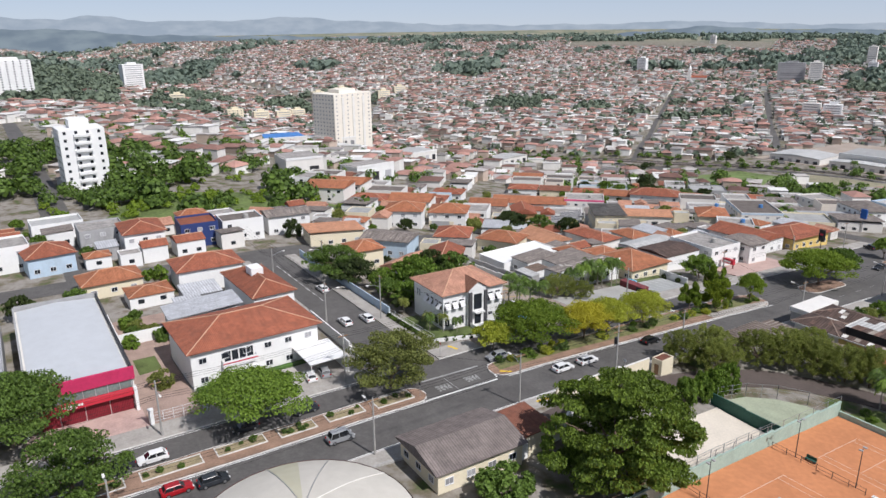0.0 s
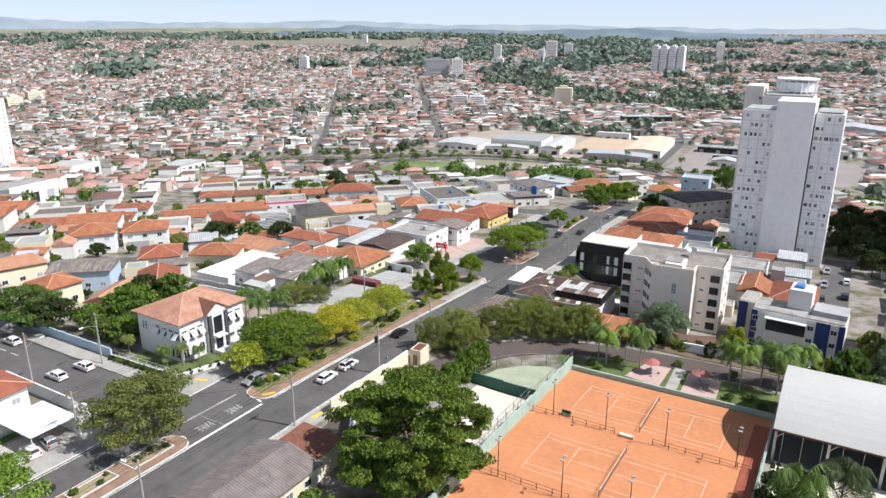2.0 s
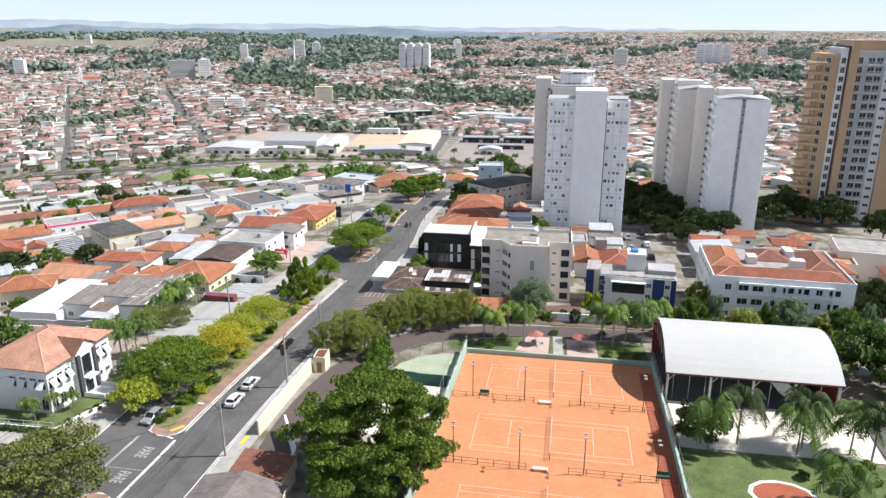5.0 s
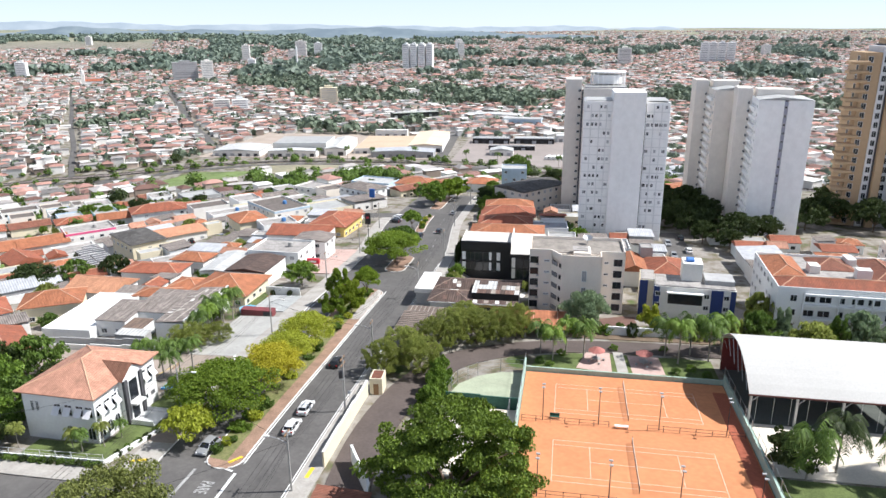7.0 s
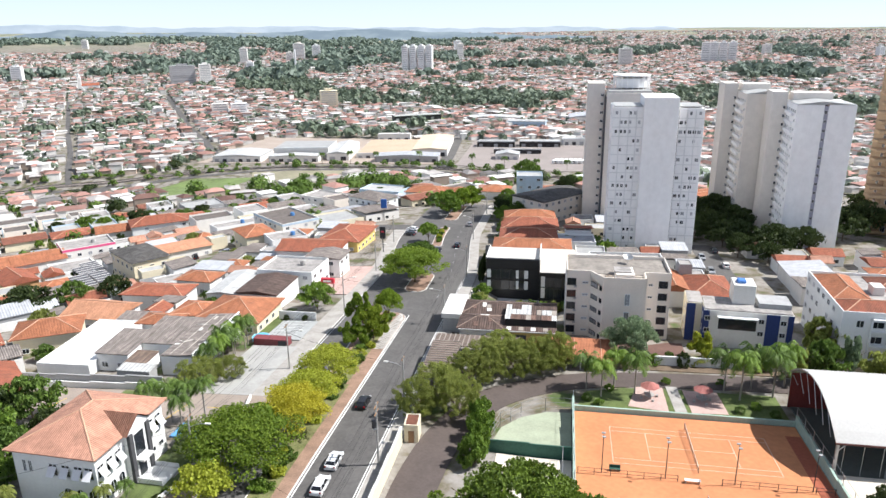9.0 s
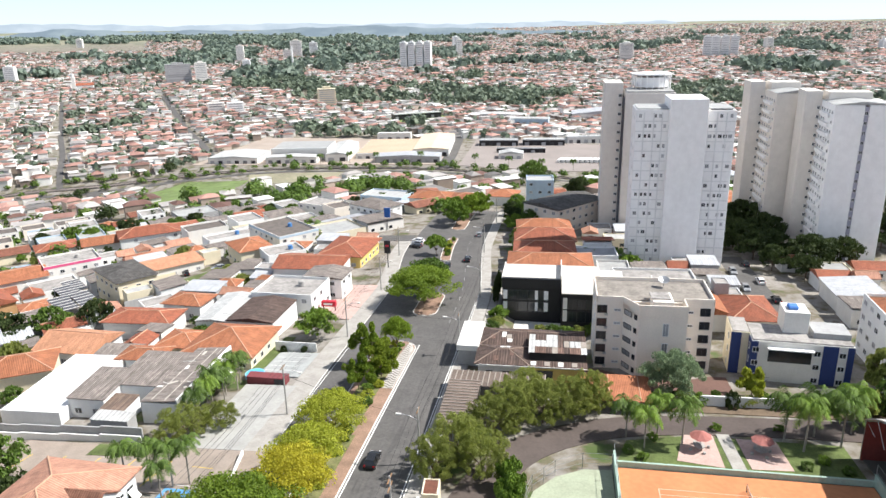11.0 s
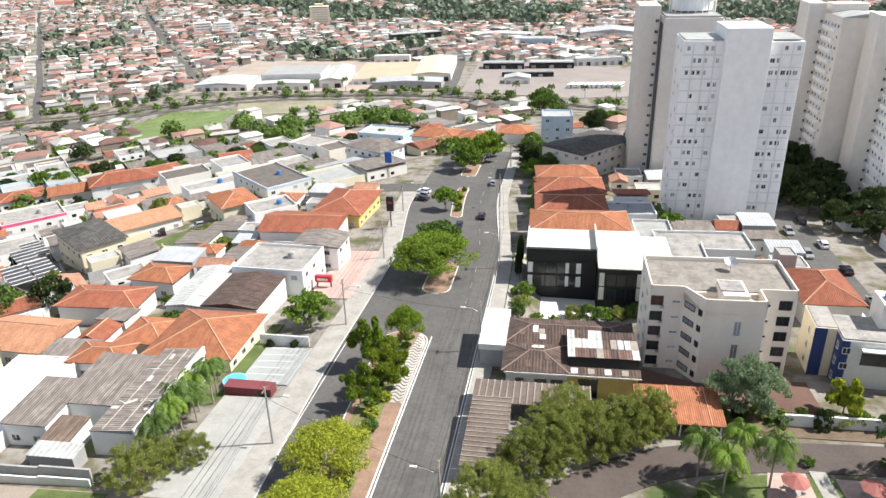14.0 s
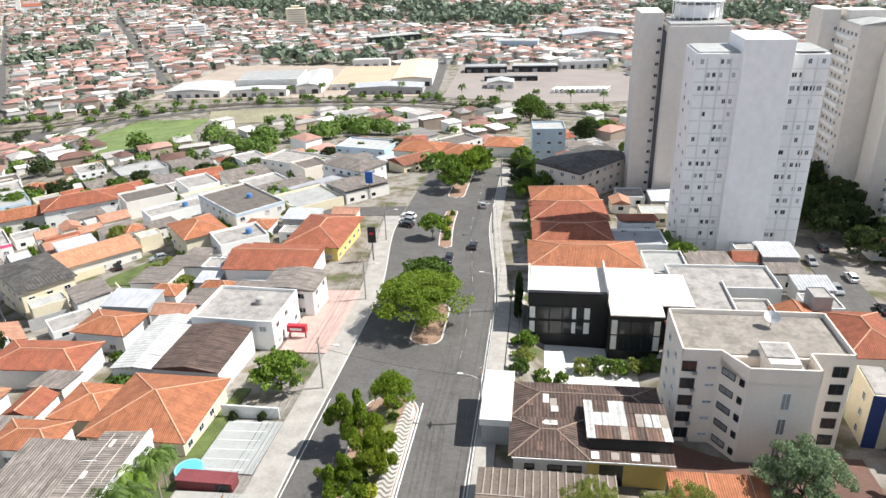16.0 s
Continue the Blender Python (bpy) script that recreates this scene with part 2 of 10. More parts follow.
def ground(x, y):
    """Height of the ground: a slope down to a valley and up again to the far hills."""
    x, y = np.asarray(x, float), np.asarray(y, float)
    v = y + np.maximum(smooth(250, 900, y), smooth(1500, 2900, -x)) * (np.hypot(0.8 * x, y) - y)
    base = sum(np.interp(v + o, YS, ZS) for o in (-12, -6, 0, 6, 12)) / 5
    side = -11 * smooth(45, 170, -x) * (1 - smooth(300, 440, y)) * smooth(100, 200, y)
    side = side - 2.0 * smooth(10, 80, -x) * smooth(60, 110, y) * (1 - smooth(300, 440, y))
    side = side - 0.9 * smooth(5, 25, x) * (1 - smooth(150, 200, y)) * smooth(40, 70, y)
    side = side - 19 * smooth(150, 350, -x) * smooth(180, 330, y) * (1 - smooth(450, 570, y))
    side = side - 3.2 * smooth(4, 9, x) * (1 - smooth(26, 34, x)) * smooth(160, 167, y) * (1 - smooth(192, 204, y))
    west = smooth(250, 900, -x) * (1 - smooth(200, 900, y))
    east = smooth(-2600, -200, x) * smooth(1500, 4000, v)
    r = np.hypot(x, y)
    rise = 22 * smooth(600, 1500, -x) * smooth(900, 1700, r) * (1 - smooth(2600, 3900, r))
    return base + side - 14 * west - 34 * east + rise


def gz(x, y):
    return float(ground(x, y))


def mesh_of(name, verts, faces, materials, index=None, smooth_shade=False):
    me = bpy.data.meshes.new(name)
    me.from_pydata([tuple(map(float, v)) for v in verts], [], faces)
    for m in materials if isinstance(materials, (list, tuple)) else [materials]:
        me.materials.append(m)
    if index is not None:
        me.polygons.foreach_set("material_index", np.asarray(index, dtype=np.int32))
    if smooth_shade:
        me.polygons.foreach_set("use_smooth", np.ones(len(me.polygons), dtype=bool))
    me.update()
    return me


def part(name, bm, material, parent, label=""):
    me = bpy.data.meshes.new(name)
    bm.to_mesh(me)
    bm.free()
    me.materials.append(material)
    ob = new(name, me)
    ob.parent = parent
    if label:
        ob["label"] = label
    return ob


def piece(name, me, parent, m=None, label=""):
    """An object of its own on a shared mesh, under a thing."""
    ob = new(name, me)
    ob.parent = parent
    if m is not None:
        ob.matrix_basis = m
    if label:
        ob["label"] = label
    return ob


def thing(name, x, y, z, ang=0, label="", category="", group="", kind=""):
    e = new(name)
    e.empty_display_size = 0.5
    e.matrix_basis = pose(x, y, z, 0, 0, ang)
    return tagged(e, label, category, group, kind)


def box(bm, x0, y0, z0, x1, y1, z1, bevel=0.0):
    m = Matrix.LocRotScale(((x0 + x1) / 2, (y0 + y1) / 2, (z0 + z1) / 2), None, (abs(x1 - x0), abs(y1 - y0), abs(z1 - z0)))
    vs = bmesh.ops.create_cube(bm, size=1, matrix=m)["verts"]
    if bevel:
        es = list({e for v in vs for e in v.link_edges})
        bmesh.ops.bevel(bm, geom=es, offset=bevel, segments=1, affect="EDGES")
    return bm


def boxed(*args, **kw):
    return box(bmesh.new(), *args, **kw)


def rod(bm, p, q, r0, r1=None, seg=8):
    p, q = Vector(p), Vector(q)
    d = q - p
    m = Matrix.Translation((p + q) / 2) @ d.to_track_quat("Z", "Y").to_matrix().to_4x4()
    bmesh.ops.create_cone(bm, cap_ends=True, segments=seg, radius1=r0, radius2=r0 if r1 is None else r1, depth=d.length, matrix=m)
    return bm


def ribbon(name, left, right, s0, s1, height, material, step=3.0, parent=None, label="", kind="structure", category=""):
    """A strip between two lines, each a function of one running number, lying on the ground with its sides down."""
    n = max(2, int(abs(s1 - s0) / step) + 1)
    V, F = [], []
    for s in np.linspace(s0, s1, n):
        a, b = left(s), right(s)
        for p, dz in ((a, height - 0.4), (a, height), ((a[0] * 0.5 + b[0] * 0.5, a[1] * 0.5 + b[1] * 0.5), height), (b, height), (b, height - 0.4)):
            V.append((p[0], p[1], gz(p[0], p[1]) + dz))
    for i in range(n - 1):
        for k in range(4):
            F.append((i * 5 + k, i * 5 + k + 1, i * 5 + k + 6, i * 5 + k + 5))
    F.append(tuple(range(5)))
    F.append(tuple(range((n - 1) * 5, n * 5)))
    me = mesh_of(name, V, F, material)
    bm = bmesh.new()
    bm.from_mesh(me)
    bmesh.ops.recalc_face_normals(bm, faces=bm.faces[:])
    bm.to_mesh(me)
    bm.free()
    ob = new(name, me)
    ob.parent = parent
    return tagged(ob, label, category, "", kind) if parent is None else ob


def draped(name, pts, height, material, label, category, cell=2.5):
    """A sheet over an outline, following the slope of the ground."""
    bm = bmesh.new()
    f = bm.faces.new([bm.verts.new((x, y, 0)) for x, y in pts])
    xs, ys = [p[0] for p in pts], [p[1] for p in pts]
    for v in np.arange(math.floor(min(xs)), max(xs), cell):
        bmesh.ops.bisect_plane(bm, geom=bm.verts[:] + bm.edges[:] + bm.faces[:], plane_co=(v, 0, 0), plane_no=(1, 0, 0))
    for v in np.arange(math.floor(min(ys)), max(ys), cell):
        bmesh.ops.bisect_plane(bm, geom=bm.verts[:] + bm.edges[:] + bm.faces[:], plane_co=(0, v, 0), plane_no=(0, 1, 0))
    edge = [e for e in bm.edges if e.is_boundary]
    r = bmesh.ops.extrude_edge_only(bm, edges=edge)
    low = {v for v in r["geom"] if isinstance(v, bmesh.types.BMVert)}
    for v in bm.verts:
        v.co.z = gz(v.co.x, v.co.y) + (height if v not in low else height - 0.4)
    bmesh.ops.recalc_face_normals(bm, faces=bm.faces[:])
    ob = part(name, bm, material, None)
    return tagged(ob, label, category, kind="structure")


def along_y(x0, x1, y0, y1):
    fl = x0 if callable(x0) else (lambda s, v=x0: v)
    fr = x1 if callable(x1) else (lambda s, v=x1: v)
    return (lambda s: (fl(s), s)), (lambda s: (fr(s), s)), y0, y1


def along_x(y0, y1, x0, x1):
    return (lambda s: (s, y0)), (lambda s: (s, y1)), x0, x1


def ground_material():
    m = bpy.data.materials.new("land")
    m.use_nodes = True
    n, l = m.node_tree.nodes, m.node_tree.links
    b = n["Principled BSDF"]
    b.inputs["Roughness"].default_value = 0.95
    b.inputs["Specular IOR Level"].default_value = 0.1
    tc = n.new("ShaderNodeTexCoord")

    def ramp(scale, stops, detail=5, rough=0.6):
        no = n.new("ShaderNodeTexNoise")
        no.inputs["Scale"].default_value = scale
        no.inputs["Detail"].default_value = detail
        no.inputs["Roughness"].default_value = rough
        l.new(tc.outputs["Object"], no.inputs["Vector"])
        r = n.new("ShaderNodeValToRGB")
        r.color_ramp.elements[0].position, r.color_ramp.elements[0].color = stops[0][0], (*stops[0][1], 1)
        r.color_ramp.elements[1].position, r.color_ramp.elements[1].color = stops[-1][0], (*stops[-1][1], 1)
        for p, c in stops[1:-1]:
            r.color_ramp.elements.new(p).color = (*c, 1)
        l.new(no.outputs["Fac"], r.inputs[0])
        return r.outputs[0]

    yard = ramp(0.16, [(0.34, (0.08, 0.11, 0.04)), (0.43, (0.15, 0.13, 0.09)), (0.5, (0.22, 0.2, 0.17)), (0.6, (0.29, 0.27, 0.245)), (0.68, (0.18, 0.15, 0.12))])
    # Far fields, their greens and tans slightly paled in place of haze.
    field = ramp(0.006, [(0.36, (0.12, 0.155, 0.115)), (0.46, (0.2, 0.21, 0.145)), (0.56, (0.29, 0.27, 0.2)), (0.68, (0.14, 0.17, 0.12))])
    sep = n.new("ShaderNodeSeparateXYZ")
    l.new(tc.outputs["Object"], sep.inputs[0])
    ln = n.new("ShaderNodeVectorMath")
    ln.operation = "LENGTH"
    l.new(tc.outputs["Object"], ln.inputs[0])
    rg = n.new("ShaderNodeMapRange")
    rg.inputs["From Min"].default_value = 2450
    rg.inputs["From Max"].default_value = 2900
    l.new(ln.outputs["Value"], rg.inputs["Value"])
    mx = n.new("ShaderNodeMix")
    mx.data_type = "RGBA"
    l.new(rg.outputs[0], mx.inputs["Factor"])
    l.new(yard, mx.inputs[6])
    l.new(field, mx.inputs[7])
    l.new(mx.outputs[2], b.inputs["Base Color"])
    return m


def grid_axis(lo, hi, fine_lo, fine_hi, fine, grow=1.12):
    xs = list(np.arange(fine_lo, fine_hi + 1e-6, fine))
    d, v = fine, fine_hi
    while v < hi:
        d *= grow
        v += d
        xs.append(min(v, hi))
    d, v, low = fine, fine_lo, []
    while v > lo:
        d *= grow
        v -= d
        low.append(max(v, lo))
    return np.array(low[::-1] + xs)


gx, gy = grid_axis(-7500, 5500, -260, 200, 5), grid_axis(-900, 5600, -60, 440, 5)
GX, GY = np.meshgrid(gx, gy)
ridge = np.zeros_like(GX)
for k, (a, b, c, d) in enumerate(((0.0011, 0.0007, 3.1, 9), (0.0023, -0.0014, 1.7, 8), (0.0051, 0.003, 4.0, 5))):
    ridge += d * np.sin(GX * a + GY * b + c)
R = np.hypot(GX, GY)
GZ = ground(GX, GY) - 0.06 + 0.5 * ridge * smooth(2600, 4300, R)
rows_, cols_ = GX.shape
idx = np.arange(rows_ * cols_).reshape(rows_, cols_)
faces_ = np.stack([idx[:-1, :-1], idx[:-1, 1:], idx[1:, 1:], idx[1:, :-1]], -1).reshape(-1, 4).tolist()
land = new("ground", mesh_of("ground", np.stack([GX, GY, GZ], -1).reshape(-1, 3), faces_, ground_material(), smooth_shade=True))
tagged(land, "sloping town ground of soil, grass and paving", "ground", kind="structure")


# ---- roads and pavements ----
def kx(y):
    """The avenue's right-hand kerb, which bends slightly at the far end."""
    return -4.8 * float(smooth(185, 245, y))


def lx(y):
    """The left-hand kerb of the other carriageway."""
    return -21 - 3.0 * float(smooth(60, 150, y)) - 5.0 * float(smooth(190, 240, y))


def mr(y):
    return kx(y) - 9.0


def ml(y):
    return lx(y) + 6.6


ribbon("road_avenue", *along_y(lambda y: lx(y) - 0.1, lambda y: kx(y) + 0.1, -80, 304), 0.03, ASPHALT, label="worn grey asphalt avenue with two carriageways", category="road")
ribbon("road_side_street", *along_x(57.2, 66.8, -100, -21.3), 0.035, ASPHALT, label="asphalt side street running down from the avenue", category="road")
ribbon("road_cross_street", *along_y(-109, -100, -80, 130), 0.04, ASPHALT, label="asphalt cross street between white houses", category="road")
ribbon("road_tower_street", *along_y(lambda y: 66.8, lambda y: 74.0, 138, 236), 0.035, ASPHALT, label="shaded asphalt street beside the white towers", category="road")
ribbon("road_end_street", *along_x(296, 303.5, -4, 60), 0.04, ASPHALT, label="asphalt street turning off the avenue's far end", category="road")
ribbon("road_west_street", *along_x(13.5, 22.5, -560, -109), 0.05, ASPHALT, step=6.0, label="asphalt street leading west past the white tower", category="road")
ribbon("road_left_street", *along_x(246, 254, -80, -29.5), 0.035, ASPHALT, label="asphalt street turning off the avenue", category="road")
ribbon("pavement_right", *along_y(lambda y: kx(y) + 0.15, lambda y: kx(y) + 3.0, -80, 300), 0.17, PAVING, label="grey concrete pavement along the club wall", category="pavement")
ribbon("pavement_left_near", *along_y(-26, -21.15, -80, 57), 0.17, PAVING, label="pale concrete pavement before the shops", category="pavement")
ribbon("pavement_left", *along_y(lambda y: lx(y) - 4.5, lambda y: lx(y) - 0.15, 68, 245), 0.17, PAVING, label="broad concrete pavement of the avenue", category="pavement")
ribbon("pavement_side_street", *along_x(67.0, 70.2, -100, -26.5), 0.17, PAVING, label="concrete pavement by the white house garden", category="pavement")
ribbon("pavement_side_street_low", *along_x(54.6, 57.0, -100, -26.5), 0.17, PAVING, label="narrow concrete pavement of the side street", category="pavement")
ribbon("kerb_right", *along_y(lambda y: kx(y), lambda y: kx(y) + 0.15, -80, 300), 0.18, KERB, label="whitewashed stone kerb along the avenue", category="kerb")
ribbon("kerb_left_near", *along_y(-21.15, -21.0, -80, 57), 0.18, KERB, label="whitewashed stone kerb along the avenue", category="kerb")
ribbon("kerb_left", *along_y(lambda y: lx(y) - 0.15, lx, 68, 245), 0.18, KERB, label="whitewashed stone kerb along the avenue", category="kerb")


def median(name, y0, y1, label, xa=ml, xb=mr, top=BRICKPAVE):
    """A raised strip between the carriageways with rounded ends and a pale kerb."""
    def half(s, side):
        e = min(s - y0, y1 - s)
        wid = (xb(s) - xa(s)) / 2
        k = min(1.0, max(0.0, e / wid))
        return (xa(s) + xb(s)) / 2 + side * wid * math.sqrt(max(0.0, 1 - (1 - k) ** 2))
    ribbon(name, lambda s: (half(s, -1), s), lambda s: (half(s, 1), s), y0 + 0.02, y1 - 0.02, 0.16, KERB, step=0.8, label=label + ", pale kerb", category="kerb")
    i0, i1 = y0 + 0.3, y1 - 0.3
    def inner(s, side):
        return half(s, side) - side * 0.22
    ribbon(name.replace("kerb", "median"), lambda s: (inner(s, -1), s), lambda s: (inner(s, 1), s), i0, i1, 0.175, top, step=0.8, label=label, category="median")


median("kerb_1", -80, 59, "long brick-paved median with planting beds")
median("kerb_2", 73, 157.5, "long brick-paved median with trees")
median("kerb_3", 174, 191, "island under the big tree", xa=lambda y: -14.5, xb=lambda y: -8.6)
median("kerb_4", 221, 250, "narrow planted traffic island", xa=lambda y: kx(y) - 12.5, xb=lambda y: kx(y) - 9.2)
median("kerb_5", 262, 296, "far planted median of the avenue", xa=lambda y: kx(y) - 14.0, xb=lambda y: kx(y) - 9.0)


# ---- houses ----
WIN = {}


def window_meshes(w, h, pane, frame_mat=None):
    frame_mat = frame_mat or FRAME
    key = (round(w, 2), round(h, 2), pane.name, frame_mat.name)
    if key not in WIN:
        bm = bmesh.new()
        t, p = 0.09, 0.07
        box(bm, -w / 2, -p, 0, -w / 2 + t, 0.02, h)
        box(bm, w / 2 - t, -p, 0, w / 2, 0.02, h)
        box(bm, -w / 2 + t, -p, h - t, w / 2 - t, 0.02, h)
        box(bm, -w / 2 + t, -p * 1.8, 0, w / 2 - t, 0.02, t)
        box(bm, -0.03, -p * 0.7, t, 0.03, 0.02, h - t)
        me = bpy.data.meshes.new("window")
        bm.to_mesh(me)
        bm.free()
        me.materials.append(frame_mat)
        pm = bpy.data.meshes.new("pane")
        bm = boxed(-w / 2 + t, -0.02, t, w / 2 - t, 0.015, h - t)
        bm.to_mesh(pm)
        bm.free()
        pm.materials.append(pane)
        WIN[key] = (me, pm)
    return WIN[key]


def add_window(parent, m, w=1.4, h=1.2, pane=None, deep=True, frame_mat=None):
    """m: the pose of the window's foot on the wall, its -y pointing out."""
    me, pm = window_meshes(w, h, pane or GLASS, frame_mat)
    o = piece("window", me, parent, m)
    if deep:
        piece("pane", pm, o)
    return o


def face_pose(w, d, side, s, z):
    """A pose on one of the four walls of a block w by d about the origin."""
    return {"s": pose(s, -d / 2, z), "n": pose(s, d / 2, z, 0, 0, 180), "e": pose(w / 2, s, z, 0, 0, 90), "w": pose(-w / 2, s, z, 0, 0, -90)}[side]


def uv_slope(me):
    """UV across the slope of every face, in metres, so that ribs run down it."""
    uv = me.uv_layers.new(name="UVMap")
    for p in me.polygons:
        nrm = p.normal
        across = Vector((-nrm.y, nrm.x, 0))
        across = across.normalized() if across.length > 1e-4 else Vector((1, 0, 0))
        down = nrm.cross(across)
        for li in p.loop_indices:
            co = me.vertices[me.loops[li].vertex_index].co
            uv.data[li].uv = (co.dot(across), co.dot(down))


def roof_mesh(kind, w, d, rh, over, material, axis=None):
    """Hip, gable or lean-to roof about the origin, eaves at z=0, with a thickness."""
    W, D, t = w / 2 + over, d / 2 + over, 0.16
    axis = axis or ("x" if w >= d else "y")
    if kind == "hip":
        if axis == "x":
            k = max(0.05, W - D)
            ridge_ = [(-k, 0, rh), (k, 0, rh)]
            F = [(0, 1, 5, 4), (1, 2, 5), (2, 3, 4, 5), (3, 0, 4)]
        else:
            k = max(0.05, D - W)
            ridge_ = [(0, -k, rh), (0, k, rh)]
            F = [(0, 1, 4), (1, 2, 5, 4), (2, 3, 5), (3, 0, 4, 5)]
    elif kind == "gable":
        if axis == "x":
            ridge_ = [(-W, 0, rh), (W, 0, rh)]
            F = [(0, 1, 5, 4), (1, 2, 5), (2, 3, 4, 5), (3, 0, 4)]
        else:
            ridge_ = [(0, -D, rh), (0, D, rh)]
            F = [(0, 1, 4), (1, 2, 5, 4), (2, 3, 5), (3, 0, 4, 5)]
    else:
        dx = {"shed_e": (0, 1, 1, 0), "shed_w": (1, 0, 0, 1), "shed_n": (0, 0, 1, 1), "shed_s": (1, 1, 0, 0)}[kind]
        base = [(-W, -D), (W, -D), (W, D), (-W, D)]
        V = [(x, y, rh * k) for (x, y), k in zip(base, dx)] + [(x, y, rh * k - t) for (x, y), k in zip(base, dx)]
        F = [(0, 1, 2, 3), (7, 6, 5, 4), (0, 4, 5, 1), (1, 5, 6, 2), (2, 6, 7, 3), (3, 7, 4, 0)]
        me = mesh_of("roof", V, F, material)
        uv_slope(me)
        return me
    V = [(-W, -D, 0), (W, -D, 0), (W, D, 0), (-W, D, 0)] + ridge_ + [(-W, -D, -t), (W, -D, -t), (W, D, -t), (-W, D, -t)]
    F = F + [(0, 6, 7, 1), (1, 7, 8, 2), (2, 8, 9, 3), (3, 9, 6, 0), (9, 8, 7, 6)]
    me = mesh_of("roof", V, F, material)
    uv_slope(me)
    return me


def ridge_caps(kind, w, d, rh, over, axis=None):
    W, D = w / 2 + over, d / 2 + over
    axis = axis or ("x" if w >= d else "y")
    bm = bmesh.new()
    k = max(0.05, abs(W - D)) if kind == "hip" else (W if axis == "x" else D)
    a, b = ((-k, 0, rh), (k, 0, rh)) if axis == "x" else ((0, -k, rh), (0, k, rh))
    rod(bm, a, b, 0.13, seg=6)
    if kind == "hip":
        near = {0: a, 1: b, 2: b, 3: a} if axis == "x" else {0: a, 1: a, 2: b, 3: b}
        for i, c in enumerate(((-W, -D), (W, -D), (W, D), (-W, D))):
            rod(bm, (c[0], c[1], 0), near[i], 0.12, seg=6)
    return bm


def ring(w, d, k, z0, z1):
    """A low wall of thickness k running round a rectangle."""
    bm = bmesh.new()
    loops = []
    for e, z in ((0, z0), (0, z1), (k, z1), (k, z0)):
        loops.append([bm.verts.new((sx * (w / 2 - e), sy * (d / 2 - e), z)) for sx, sy in ((-1, -1), (1, -1), (1, 1), (-1, 1))])
    for a, b in zip(loops, loops[1:] + loops[:1]):
        for i in range(4):
            bm.faces.new((a[i], a[(i + 1) % 4], b[(i + 1) % 4], b[i]))
    bmesh.ops.recalc_face_normals(bm, faces=bm.faces[:])
    return bm


def house(x, y, w, d, ang, h, roof="hip", rh=2.0, wall=None, tile=None, label="", over=0.6, name="house", wins="swe", rows=None, parapet=0.7, group="houses of the town", base=None, z=None, winw=1.4, axis=None, trim=None, simple=False):
    """A house on the sloping ground: a wall block, its roof, its windows."""
    wall, tile = wall or WHITE, tile or TILE
    c, s = math.cos(radians(ang)), math.sin(radians(ang))
    corners = [gz(x + c * a * w / 2 - s * b * d / 2, y + s * a * w / 2 + c * b * d / 2) for a in (-1, 1) for b in (-1, 1)]
    g = gz(x, y) if z is None else z
    low = min(corners) - g - 0.4
    t = thing(name, x, y, g, ang, label, "house" if name == "house" else name.replace("_", " "), group)
    if roof == "flat":
        bm = bmesh.new()
        box(bm, -w / 2, -d / 2, low, w / 2, d / 2, h - parapet)
        k = 0.2
        part("wall", bm, wall, t)
        part("parapet", ring(w, d, k, h - parapet, h), wall, t)
        part("roof", boxed(-w / 2 + k, -d / 2 + k, h - parapet, w / 2 - k, d / 2 - k, h - parapet + 0.12), tile, t)
        uv_slope(t.children[-1].data)
        if trim:
            part("fascia_band", ring(w + 0.12, d + 0.12, 0.06, h - 0.9, h - 0.1), trim, t)
    else:
        bm = boxed(-w / 2, -d / 2, low, w / 2, d / 2, h - 0.02)
        ax = axis or ("x" if w >= d else "y")
        if roof == "gable":
            zz = rh * (w if ax == "y" else d) / ((w if ax == "y" else d) + 2 * over) - 0.05
            if ax == "x":
                vs = [bm.verts.new(v) for v in ((-w / 2, -d / 2, h - 0.02), (-w / 2, d / 2, h - 0.02), (-w / 2, 0, h + zz), (w / 2, -d / 2, h - 0.02), (w / 2, d / 2, h - 0.02), (w / 2, 0, h + zz))]
            else:
                vs = [bm.verts.new(v) for v in ((-w / 2, -d / 2, h - 0.02), (w / 2, -d / 2, h - 0.02), (0, -d / 2, h + zz), (-w / 2, d / 2, h - 0.02), (w / 2, d / 2, h - 0.02), (0, d / 2, h + zz))]
            bm.faces.new(vs[:3])
            bm.faces.new(vs[3:])
        part("wall", bm, wall, t)
        r = piece("roof", roof_mesh(roof, w, d, rh, over, tile, axis), t, pose(0, 0, h + (0.0 if not roof.startswith("shed") else 0.14)))
        if roof in ("hip", "gable") and tile.name.find("tiles") >= 0:
            part("ridge_cap", ridge_caps(roof, w, d, rh, over, axis), RIDGE, r)
    n = rows or max(1, int((h - 0.4) / 2.9))
    rnd = random.Random(int(x * 7 + y * 13))
    for side in wins:
        span = w if side in "sn" else d
        k = max(1, int(span / 3.4))
        for f in range(n):
            for i in range(k):
                if rnd.random() < 0.22:
                    continue
                sx = (i + 0.5) / k * span - span / 2
                zz = f * (h / n) + 1.0
                if zz + 1.3 > h - (parapet if roof == "flat" else 0):
                    continue
                if simple:
                    piece("window", window_meshes(1.5, 1.2, GLASS)[1], t, face_pose(w, d, side, sx, zz))
                    continue
                add_window(t, face_pose(w, d, side, sx, zz), winw if span > 5 else 1.0, 1.15, rnd.choice((GLASS, GLASS, PALEGLASS)))
    return t


